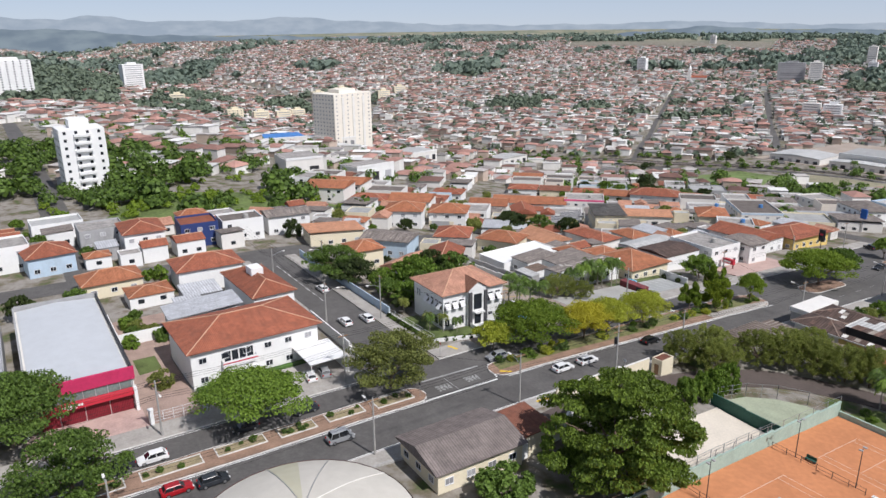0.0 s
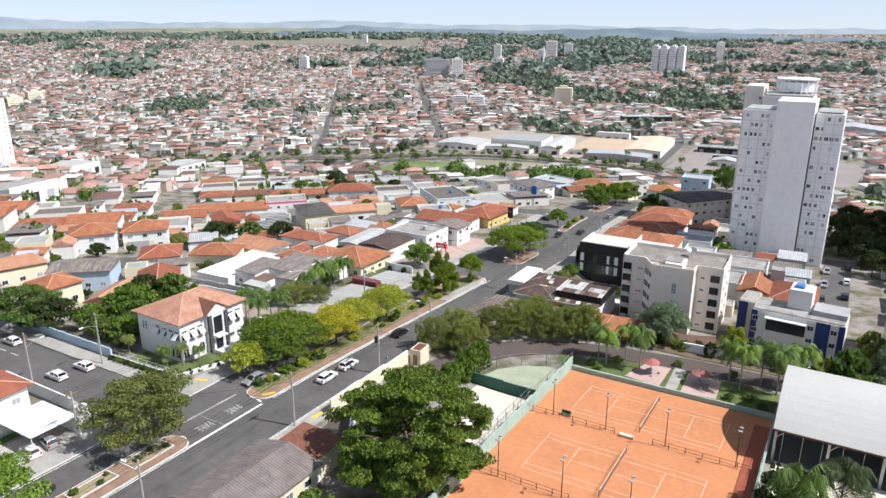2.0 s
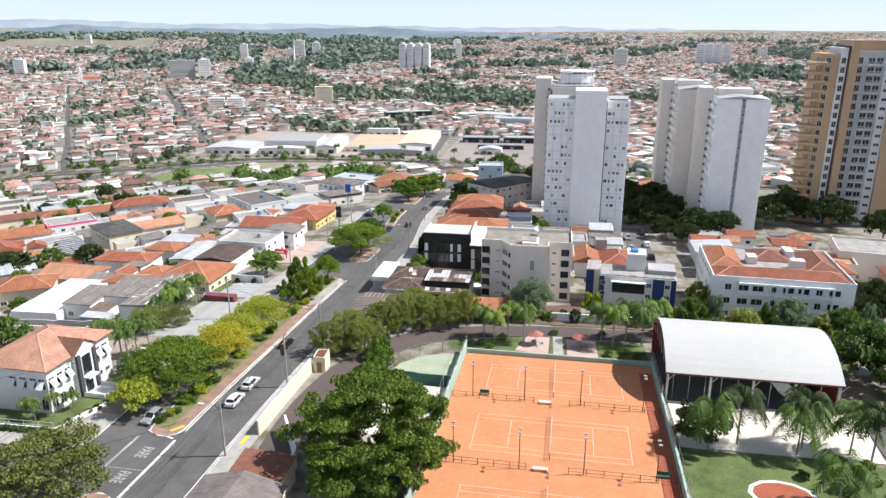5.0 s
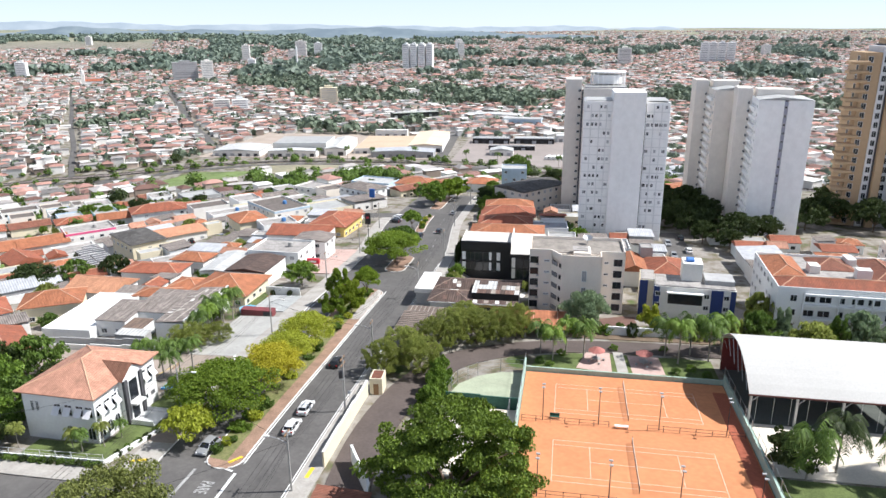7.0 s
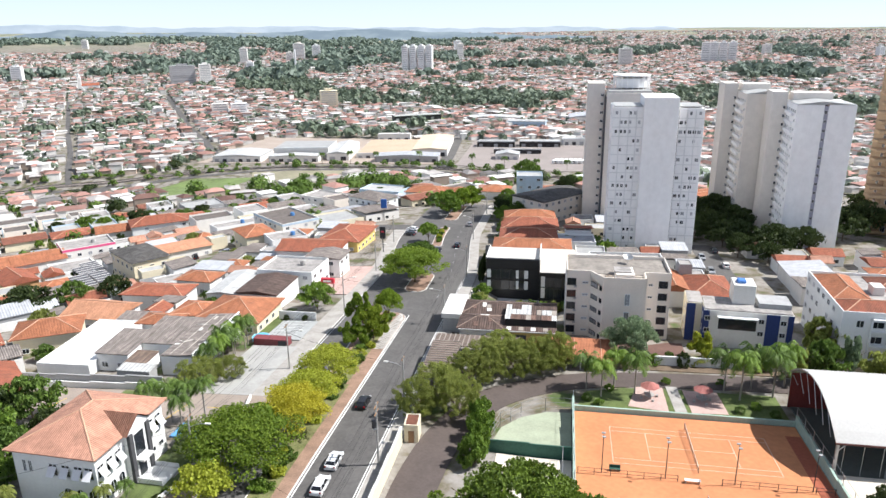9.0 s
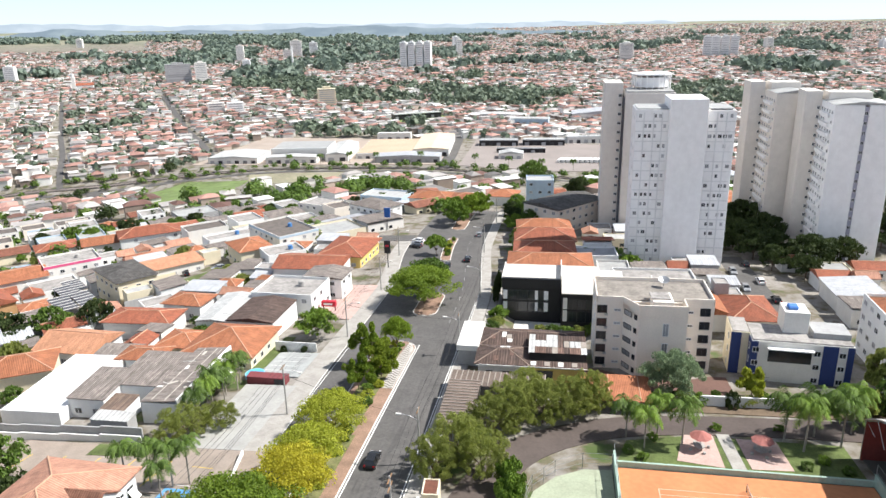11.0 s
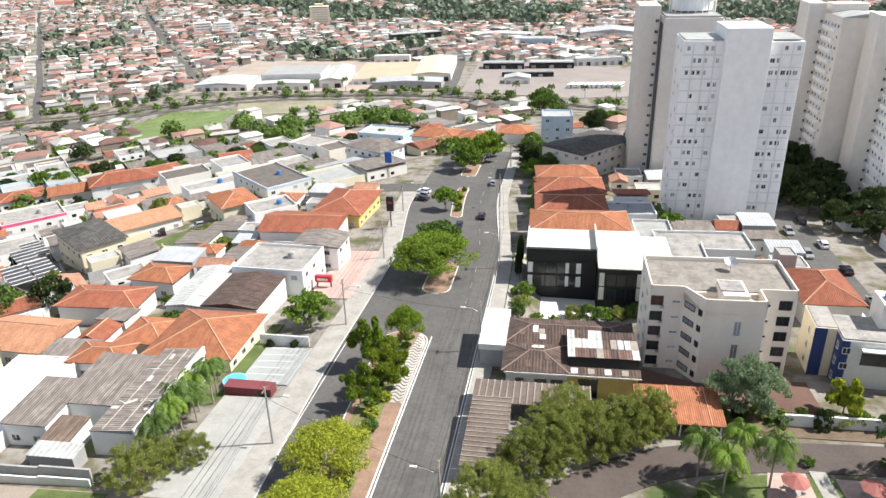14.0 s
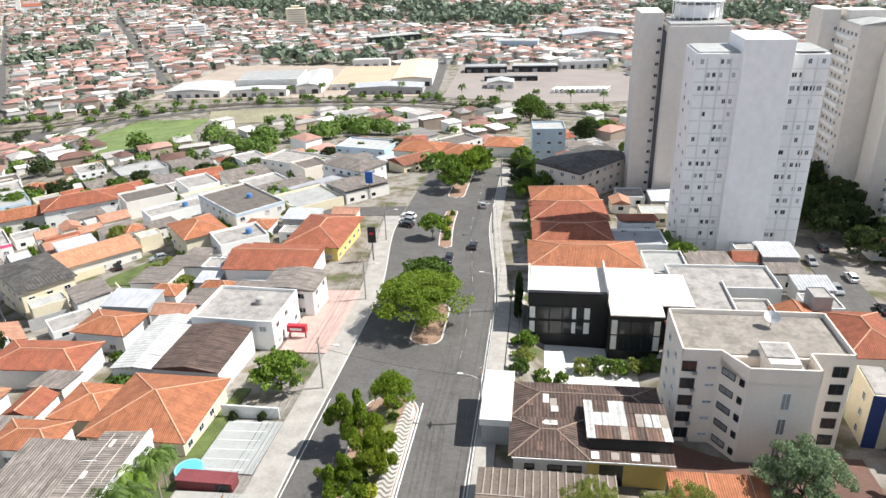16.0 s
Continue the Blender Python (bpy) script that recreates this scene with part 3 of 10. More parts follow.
# houses on the avenue's left side, near to far
villa = house(-41.9, 37.4, 23.4, 15.5, 91, 7.2, "hip", 2.6, WHITE, TILE, "broad white two-storey house with a red-brown hipped tile roof", wins="sne", over=0.8)
house(-58.7, 34.2, 13.6, 7.6, 88, 5.6, "shed_e", 0.8, WHITE, SHEET_GREY, "white annex with a grey sheet-metal roof", wins="n")
mansion = house(-38.6, 84.1, 12.4, 15.0, -2, 8.3, "hip", 2.8, WHITE, TILE_PALE, "white two-storey mansion with a faded hipped tile roof", wins="", over=0.7)
house(-46.9, 147.6, 14.4, 14.0, 0, 3.6, "hip", 2.8, CREAM, TILE_ORANGE, "single-storey cream house with a broad orange hipped roof", wins="se", over=0.8)
house(-58.5, 149, 8.5, 8, 0, 3.2, "hip", 1.4, CREAM, TILE_ORANGE, "low tiled rear wing of the cream house", wins="s")
house(-76, 161.8, 16, 8.2, 3, 4.5, "hip", 1.3, OFFWHITE, TILE, "low off-white house with a shallow tile roof", wins="s")
house(-71.4, 174.4, 10, 7.4, -4, 4.5, "hip", 1.3, WHITE, TILE_ORANGE, "small white house with an orange hipped roof behind the sheds", wins="s")
house(-47, 163.4, 11, 13.6, -1, 4.8, "gable", 0.8, WHITE, TILE_DARK, "white workshop with a brown sheet roof", wins="s", axis="y", over=0.2)
house(-56.8, 165.6, 7.4, 17, 2, 4.9, "gable", 0.5, WHITE, SHEET, "white shed with a pale metal roof", wins="", axis="y", over=0.2)
house(-45.4, 177.6, 15.4, 12.4, -2, 6.4, "flat", 0, WHITE, SLABROOF, "white commercial block with a grey flat roof", wins="se")
house(-49.5, 204, 18.5, 12.5, 2, 4.8, "gable", 1.8, WHITE, TILE, "white house with a long red tile roof", wins="se", axis="x")
house(-39.6, 188.6, 10, 8, -2, 6.2, "gable", 0.7, WHITE, FIBRO, "white house with a grey gabled roof", wins="se", axis="y")
house(-43.8, 222, 12.4, 18, -3, 4.4, "hip", 2.2, YELLOW, TILE, "yellow corner shop with a red hipped roof", wins="se", over=1.0)
house(-81.5, 146, 13, 10.5, -2, 3.8, "gable", 2.2, WHITE, TILE_PEACH, "white cottage with a peach-coloured gabled roof", wins="sw", axis="x")
white_house = house(-45.9, 128.4, 6.6, 20.6, 1, 4.4, "shed_e", 0.5, WHITE, FIBRO, "white house with weathered grey corrugated roof", wins="s", over=0.05)
rs_roof = random.Random(31)
BATTEN = mat("pale_bleached_wood", (0.5, 0.46, 0.41), var=0.2)
for lx_ in (-1.5, 1.0):
    part("flashing", boxed(lx_ - 0.06, -10.0, 4.56 + 0.5 * (lx_ + 3.35) / 6.7, lx_ + 0.06, 9.9, 4.6 + 0.5 * (lx_ + 3.35) / 6.7), BATTEN, white_house)
for k in range(17):
    lx_, ly_, long_ = rs_roof.uniform(-2.6, 2.4), rs_roof.uniform(-7, 8.5), rs_roof.uniform(0.5, 1.9)
    b_ = part("batten" if k % 4 else "loose_sheet", boxed(-long_ / 2, -0.05 if k % 4 else -0.28, 0, long_ / 2, 0.05 if k % 4 else 0.28, 0.05), BATTEN if k % 3 else OFFWHITE, white_house)
    b_.matrix_basis = pose(lx_, ly_, 4.58 + 0.5 * (lx_ + 3.35) / 6.7, 0, -4.3, rs_roof.choice((0, 4, 90, 35, -25)))
house(-53.9, 130.4, 9.4, 12.0, 1, 4.2, "shed_n", 0.7, WHITE, FIBRO, "white middle wing with a grey corrugated roof", wins="s", over=0.15)
house(-60.4, 124.2, 6.8, 10.2, 1, 3.9, "shed_n", 0.7, WHITE, FIBRO, "white rear wing with a stained lean-to roof", wins="s", over=0.2)
house(-54.3, 119.6, 4.4, 5.4, 1, 2.6, "shed_n", 0.3, WHITE, ribbed("mossy_brown_sheets", (0.19, 0.14, 0.11), period=0.42, stain=0.6, streak=0.4), "low courtyard shed with mossy brown sheets", wins="", over=0.1)
house(-52.6, 115.4, 6.6, 2.6, 1, 2.4, "shed_n", 0.25, GREYWALL, SHEET, "pale sheet canopy behind the boundary wall", wins="", over=0.1)
house(-69.4, 126.6, 11.0, 21.6, 3, 3.3, "flat", 0, WHITE, WHITE, "white terrace behind a white parapet", wins="", parapet=0.35)
house(-68.2, 140.2, 7.6, 5.0, 3, 3.6, "shed_n", 0.4, WHITE, FIBRO, "low white annex with dark stained sheets", wins="s")
house(-61.6, 139.4, 8.6, 5.4, 3, 3.9, "hip", 1.0, WHITE, TILE_ORANGE, "small white house with a faded tile roof", wins="s")
# the slanting streets of the valley side
house(-104.7, 197.6, 18, 11, -36, 7.6, "hip", 1.0, CREAM, BLACKROOF, "cream two-storey house with a dark shallow roof", wins="se", over=0.6)
house(-142, 222, 17, 13, 46, 8.0, "flat", 0, OFFWHITE, SLABROOF, "off-white house with a pink parapet band", wins="se", trim=PINKWALL)
house(-79.2, 226.6, 13, 10.4, -46, 5.8, "hip", 2.0, CREAM, TILE_ORANGE, "pale yellow two-storey house with an orange roof", wins="se")
house(-76.5, 248.4, 23, 15, -40, 6.8, "flat", 0, OFFWHITE, FIBRO, "white and blue block with a grey sheet roof", wins="se", trim=BLUEWALL)
house(-52, 283, 17, 12, -30, 6.6, "hip", 1.4, WHITE, FIBRO, "white two-storey house with a grey hipped roof", wins="se")
house(-60, 333, 21, 14, -12, 6.4, "flat", 0, BLUEWALL, SHEET, "pale blue house with a white metal roof", wins="s")
house(-78, 305, 26, 13, -22, 6.2, "flat", 0, OFFWHITE, SLABROOF, "low off-white building with a flat slab roof", wins="s")
house(-44, 345, 12, 12, 20, 5.2, "hip", 2.0, WHITE, TILE, "white house with a red hipped roof", wins="s")
house(-115, 303, 12, 12, 35, 4.4, "gable", 2.0, OFFWHITE, TILE, "small house with a red gabled roof", wins="s", axis="x")
house(-150, 319, 18, 14, 45, 7.2, "flat", 0, GREYWALL, SHEET, "grey two-storey block with a white roof", wins="sw")
house(-142, 268.5, 22, 12, 38, 6.2, "hip", 2.4, WHITE, TILE, "long white house with a red hipped roof", wins="sw")
house(-158, 262, 15, 11, 38, 4.6, "gable", 1.8, OFFWHITE, TILE_ORANGE, "low house with an orange gabled roof", wins="s", axis="x")
house(-99, 252.5, 18, 8, 47, 5.0, "flat", 0, WHITE, SLABROOF, "long white house with a flat roof", wins="s")
house(-103, 217.6, 19, 9, 48, 4.0, "shed_n", 0.6, OFFWHITE, TILE_PEACH, "off-white carport house with a long tan roof", wins="s")
house(-66, 222, 12, 10, 40, 4.6, "flat", 0, WHITE, SLABROOF, "white house with a slab roof", wins="s")
# the blocks behind the side street
house(-54, -7.6, 40, 13, 0, 5.6, "flat", 0, GREYWALL, SHEET_GREY, "long grey hall with a metal roof", wins="", parapet=0.5)
house(-96, 22, 13, 9, 92, 3.6, "hip", 2.0, CREAM, TILE_ORANGE, "cream cottage with an orange hipped roof", wins="sn")
house(-89, 43, 15, 11, 88, 5.6, "hip", 2.2, WHITE, TILE, "white two-storey house with a red hipped roof", wins="n")
long_house = house(-68, 49, 20, 9, 2, 5.6, "hip", 2.0, WHITE, TILE, "long white house with a red tile roof and roof box", wins="sn")
house(-122, 11, 11, 11, 96, 5.2, "hip", 2.4, BLUEWALL, TILE, "pale blue house with a red hipped roof", wins="sn")
house(-126, 35, 10.5, 14, 88, 7.2, "hip", 2.0, WHITE, TILE, "white two-storey house with a red roof and white chimney", wins="sn")
house(-127, 50.5, 10.5, 11, 86, 7.0, "flat", 0, NAVY, TILE, "dark blue modern house with a tiled terrace", wins="sn")
house(-126, 63, 12, 10, 86, 6.6, "flat", 0, WHITE, FIBRO, "white two-storey terrace house with a grey roof", wins="sn")
house(-127, 78, 13, 9, 84, 6.2, "gable", 1.2, WHITE, FIBRO, "white gabled house with a grey corrugated roof", wins="sn", axis="x")
house(-139, 26, 12, 12, 90, 6.2, "flat", 0, GREYWALL, SLABROOF, "bare grey rendered house with slab roof", wins="s")
house(-130, 2, 10, 12, 94, 7.0, "flat", 0, WHITE, SLABROOF, "white columned house with a flat roof", wins="sn")
house(-157, 16, 14, 10, 92, 5.2, "flat", 0, WHITE, SHEET, "white house with a pale metal roof", wins="s")
house(-126, 121, 12.5, 11, 52, 6.2, "hip", 2.2, WHITE, TILE_ORANGE, "white two-storey house with an orange-red roof", wins="sw")
house(-124, 138, 13, 11, 49, 6.2, "hip", 2.2, WHITE, TILE_ORANGE, "white two-storey house with a balcony and red roof", wins="sw")
house(-91, 118, 10, 10.5, 48, 5.2, "hip", 2.0, WHITE, TILE, "white house with a red hipped roof", wins="sw")
house(-83, 130.5, 12.5, 9.5, 30, 4.6, "hip", 2.0, CREAM, TILE_ORANGE, "cream house with an orange hipped roof", wins="sw")
house(-109, 86, 16, 10, 80, 4.4, "shed_w", 0.8, CREAM, TILE_PEACH, "tan-roofed house with a long lean-to roof", wins="s")
house(-93, 97, 14, 10, 40, 5.2, "gable", 1.2, BLUEWALL, FIBRO, "pale blue warehouse with a dark grey roof", wins="s", axis="x")
house(-84.5, 84, 8, 8.5, 86, 5.2, "hip", 1.8, CREAM, TILE_ORANGE, "small cream house with an orange roof", wins="sn")
house(-71, 90, 7, 12, 23, 3.6, "gable", 1.5, OFFWHITE, TILE_PALE, "low house with a faded tile roof", wins="", axis="y")
house(-73, 103, 9, 12.5, 50, 4.2, "gable", 1.8, OFFWHITE, TILE, "low house with a red gabled roof", wins="s", axis="y")
house(-139.5, 185, 9, 13, 57, 5.2, "gable", 2.0, BROWNWALL, TILE, "ochre house with a red gabled roof", wins="s", axis="y")
# east side
house(17.5, 206.5, 22, 12.6, 2, 5.6, "hip", 2.0, OFFWHITE, TILE_ORANGE, "long house with an orange tile roof", wins="")
house(15.6, 220.8, 17, 11.5, 3, 5.4, "hip", 2.0, OFFWHITE, TILE, "house with a red hipped tile roof", wins="w")
house(15.2, 236.5, 18, 13, 4, 5.4, "hip", 2.4, OFFWHITE, TILE, "house with a broad red hipped roof", wins="w")
house(14.4, 251.6, 17, 10, 5, 5.4, "hip", 2.0, CREAM, TILE_ORANGE, "house with an orange hipped roof", wins="w")
house(20.6, 275, 24, 16, 50, 9.2, "gable", 1.4, BEIGE, BLACKROOF, "beige three-storey school block with a blackened roof", wins="swe", axis="x")
house(10.6, 322, 11.5, 11, 4, 13.5, "flat", 0, BLUEWALL, SHEET, "tall grey-blue glazed office block", wins="sw")
house(-6, 336, 13, 12, -4, 5.2, "hip", 2.2, WHITE, TILE_ORANGE, "white house with a bright orange hipped roof at the avenue's end", wins="s")
house(-36, 321, 18, 13, -8, 5.6, "hip", 2.0, WHITE, TILE_ORANGE, "long white house with an orange hipped roof", wins="s")
house(-20, 311, 12, 12, -6, 5.4, "hip", 2.0, CREAM, TILE_ORANGE, "cream house with an orange hipped roof", wins="s")
tower_house = house(95, 155, 29, 24, -2, 12.2, "flat", 0, WHITE, SLABROOF, "long white building with stained red roofs round courts", wins="w", winw=1.6)
for rx, ry, rw, rd, rr, rt, ax in ((0, -7.8, 27.6, 7.0, 1.5, TILE, "x"), (-10.2, 3.4, 7.0, 14.6, 1.6, TILE_ORANGE, "y"), (10.4, 3.4, 6.6, 14.6, 1.7, TILE_BROWN, "y"), (0.6, 6.4, 8.6, 8.4, 1.7, TILE_BROWN, "x")):
    rf = piece("roof", roof_mesh("hip", rw, rd, rr, 0.2, rt, ax), tower_house, pose(rx, ry, 11.75))
    part("ridge_cap", ridge_caps("hip", rw, rd, rr, 0.2, ax), RIDGE, rf)
for rx, ry, rw, rd, rz in ((-4.4, 1.0, 2.2, 3.0, 13.4), (4.8, -2.2, 3.0, 2.2, 13.9), (5.2, 8.4, 2.0, 4.0, 13.2)):
    part("roof_box", boxed(rx - rw / 2, ry - rd / 2, 11.5, rx + rw / 2, ry + rd / 2, rz, bevel=0.05), OFFWHITE, tower_house)
for bz in (2.2, 5.4, 8.6, 11.0):
    part("balcony_slab", boxed(-9.4, -12.7, bz - 0.45, 10.2, -12.0, bz), WHITE, tower_house)
for bx in (-9.4, -2.6, 0.6, 3.8, 10.0):
    part("fin", boxed(bx, -12.75, 1.8, bx + 0.25, -12.0, 11.0), WHITE, tower_house)

house(104.5, 178, 10, 9, 0, 7.4, "hip", 2.0, WHITE, TILE_ORANGE, "white house with a bright orange roof", wins="sw")


# ---- trees ----
def crown_mesh(name, lobes, leaves, size, material, seed, thin=1.0, inner=0.3):
    """A crown of many small bent leaf sprays on the skins of overlapping lobes."""
    rs = np.random.RandomState(seed)
    lob = np.array(lobes, float)
    vol = lob[:, 3] * lob[:, 4]
    pick = rs.choice(len(lob), leaves, p=vol / vol.sum())
    d = rs.normal(size=(leaves, 3))
    d[:, 2] += 0.25
    d /= np.linalg.norm(d, axis=1)[:, None]
    rad = np.where(rs.rand(leaves) < inner, rs.uniform(0.45, 0.85, leaves), rs.uniform(0.85, 1.08, leaves))
    c = lob[pick, :3] + d * rad[:, None] * lob[pick][:, [3, 3, 4]]
    nrm = d + rs.normal(scale=0.7, size=(leaves, 3))
    nrm[:, 2] += 0.5 if thin == 1.0 else 1.2
    nrm /= np.linalg.norm(nrm, axis=1)[:, None]
    a = np.cross(nrm, rs.normal(size=(leaves, 3)))
    a /= np.linalg.norm(a, axis=1)[:, None]
    b = np.cross(nrm, a) * thin
    a = a / math.sqrt(thin)
    s = size * rs.uniform(0.6, 1.35, leaves)[:, None]
    bend = nrm * s * 0.35
    V = np.stack([c - a * s - b * s * 0.7 - bend, c + a * s * 0.2 - b * s, c + a * s + b * s * 0.6 - bend, c - a * s * 0.3 + b * s], 1).reshape(-1, 3)
    F = (np.arange(leaves)[:, None] * 4 + np.arange(4)).tolist()
    return mesh_of(name, V, F, material)


def trunk_mesh(height, r, limbs, seed, spread, lean=0.3):
    rs = random.Random(seed)
    bm = bmesh.new()
    top = Vector((rs.uniform(-lean, lean), rs.uniform(-lean, lean), height))
    mid = top * 0.5 + Vector((rs.uniform(-lean, lean) * 0.5, 0, 0))
    rod(bm, (0, 0, -0.4), mid, r, r * 0.8)
    rod(bm, mid, top, r * 0.8, r * 0.6)
    for k in range(limbs):
        a = 2 * math.pi * (k + rs.uniform(-0.3, 0.3)) / limbs
        e = top + Vector((math.cos(a) * spread * 0.6, math.sin(a) * spread * 0.6, height * rs.uniform(0.25, 0.5)))
        rod(bm, top - Vector((0, 0, 0.2)), e, r * 0.45, r * 0.25, 6)
        for j in (-1, 1):
            f = e + Vector((math.cos(a + j * 0.5) * spread * 0.4, math.sin(a + j * 0.5) * spread * 0.4, height * rs.uniform(0.1, 0.3)))
            rod(bm, e, f, r * 0.25, r * 0.08, 5)
    me = bpy.data.meshes.new("trunk")
    bm.to_mesh(me)
    bm.free()
    me.materials.append(BARK)
    return me


def lobes_for(kind, rs):
    """Tufts of leaves (place, breadth, depth) on the skin of a crown of unit size."""
    def tufts(n, mid, wide, tall, low, breadth, depth, ragged=0.18):
        out = []
        for _ in range(n):
            a, u = rs.uniform(0, 2 * math.pi), rs.uniform(low, 1)
            q = math.sqrt(max(0, 1 - u * u)) * wide * rs.uniform(1 - ragged, 1 + ragged * 0.6)
            out.append((q * math.cos(a), q * math.sin(a), mid + u * tall * rs.uniform(0.88, 1.08), rs.uniform(*breadth), rs.uniform(*depth)))
        return out
    if kind == "umbrella":
        return tufts(60, 0.48, 0.86, 0.42, 0.0, (0.14, 0.25), (0.05, 0.085), 0.22) + tufts(26, 0.6, 0.6, 0.3, 0.25, (0.18, 0.28), (0.05, 0.08), 0.25) + tufts(14, 0.5, 0.5, 0.2, -0.2, (0.2, 0.3), (0.06, 0.08), 0.2)
    if kind == "round":
        return tufts(58, 0.58, 0.84, 0.42, -0.6, (0.12, 0.24), (0.05, 0.1), 0.28) + tufts(10, 0.55, 0.4, 0.22, -0.6, (0.18, 0.26), (0.08, 0.12))
    if kind == "layered":
        return tufts(16, 0.52, 0.8, 0.48, 0.8, (0.09, 0.17), (0.018, 0.032), 0.3) + tufts(135, 0.48, 0.9, 0.5, -0.85, (0.08, 0.17), (0.014, 0.03), 0.2) + tufts(26, 0.46, 0.55, 0.34, -0.8, (0.16, 0.26), (0.03, 0.05), 0.2)
    if kind == "feathery":
        return tufts(170, 0.52, 0.88, 0.45, -0.7, (0.05, 0.12), (0.03, 0.07), 0.3) + tufts(30, 0.5, 0.6, 0.3, -0.6, (0.1, 0.2), (0.06, 0.1), 0.3)
    if kind == "loose":
        return [(rs.uniform(-0.7, 0.7), rs.uniform(-0.7, 0.7), rs.uniform(0.4, 1.05), rs.uniform(0.1, 0.26), rs.uniform(0.05, 0.14)) for _ in range(26)]
    return tufts(26, 0.35, 0.75, 0.5, -0.4, (0.16, 0.32), (0.1, 0.2), 0.3)


PROTO = {}
TREE_KINDS = {
    "green": (leafy("leaves_green", (0.032, 0.062, 0.012), (0.16, 0.25, 0.045)),),
    "dark": (leafy("leaves_dark", (0.024, 0.042, 0.012), (0.065, 0.09, 0.024)),),
    "bright": (leafy("leaves_bright", (0.058, 0.11, 0.013), (0.22, 0.33, 0.045)),),
    "lime": (leafy("leaves_lime", (0.22, 0.265, 0.024), (0.48, 0.51, 0.06), 0.45),),
    "gold": (leafy("leaves_gold", (0.34, 0.315, 0.02), (0.58, 0.53, 0.05), 0.45),),
    "fresh": (leafy("leaves_fresh", (0.085, 0.14, 0.014), (0.27, 0.37, 0.04), 0.48),),
    "olive": (leafy("leaves_olive", (0.135, 0.16, 0.04), (0.43, 0.475, 0.13), 0.65),),
    "almond": (leafy("leaves_almond", (0.03, 0.056, 0.009), (0.2, 0.285, 0.037)),),
    "moss": (leafy("leaves_moss", (0.075, 0.09, 0.022), (0.3, 0.33, 0.085)),),
    "spring": (leafy("leaves_spring", (0.1, 0.15, 0.014), (0.3, 0.37, 0.034), 0.5),),
    "silver": (leafy("leaves_silver", (0.11, 0.165, 0.085), (0.29, 0.37, 0.21), 0.4),),
}


def tree(x, y, r, h, kind="round", colour="green", label="", name="tree", leaves=2600, size=0.045, variant=0, group="street trees", trunk=True, z=None):
    """A tree with crown radius r and total height h; the shape of one kind is shared by all of its copies."""
    key = (kind, colour, variant, leaves)
    m = Matrix.Translation((x, y, gz(x, y) if z is None else z)) @ Matrix.Rotation((x * 3.7 + y * 1.3) % 6.28, 4, "Z")
    if key not in PROTO:
        rs = random.Random(hash(kind) % 7 * 0 + len(kind) * 11 + variant * 5)
        lobes = lobes_for(kind, rs)
        top = max(q[2] + q[4] for q in lobes)
        lobes = [(a, b, c / top, d, e / top) for a, b, c, d, e in lobes]
        cm = crown_mesh("crown", lobes, leaves, size, TREE_KINDS[colour][0], len(PROTO) + 3, 0.45 if kind == "feathery" else 1.0)
        tm = trunk_mesh(0.42 if kind != "bush" else 0.2, 0.035, 5, len(PROTO), 0.8, 0.05)
        PROTO[key] = (cm, tm)
    cm, tm = PROTO[key]
    e = new(name)
    e.empty_display_size = 0.5
    e.matrix_basis = m
    tagged(e, label or "leafy street tree", "tree" if name == "tree" else name.replace("_", " "), group)
    sc = Matrix.Diagonal((r, r, h, 1))
    piece("crown", cm, e, sc)
    if trunk:
        piece("trunk", tm, e, sc)
    return e


def palm_meshes(seed, fronds, droop, length, colour):
    rs = random.Random(seed)
    V, F = [], []
    for k in range(fronds):
        a = 2 * math.pi * k / fronds + rs.uniform(-0.2, 0.2)
        up = rs.uniform(-0.1, 1.5)
        L = length * rs.uniform(0.8, 1.1)
        ca, sa = math.cos(a), math.sin(a)
        pts = []
        for i in range(9):
            s = i / 8
            out = L * s * (0.95 - 0.25 * s)
            pts.append((out, L * (up * s - (droop + up * 0.62) * s * s)))
        for i in range(8):
            (o0, z0), (o1, z1) = pts[i], pts[i + 1]
            for sub in (0.0, 0.5):
                o, z = o0 + (o1 - o0) * sub, z0 + (z1 - z0) * sub
                wid = L * 0.23 * math.sin(math.pi * (0.12 + 0.83 * (i + sub) / 8)) ** 0.7
                for sd in (-1, 1):
                    tip = (o + wid * 0.4, sd * wid * 0.85, z - wid * rs.uniform(0.6, 1.15))
                    base = [(o, 0, z), (o + L * 0.038, 0, z + (z1 - z0) * 0.3), (tip[0] + 0.05, tip[1], tip[2]), tip]
                    n0 = len(V)
                    for px, py, pz in base:
                        V.append((px * ca - py * sa, px * sa + py * ca, pz))
                    F.append((n0, n0 + 1, n0 + 2, n0 + 3))
    return mesh_of("fronds", V, F, TREE_KINDS[colour][0])


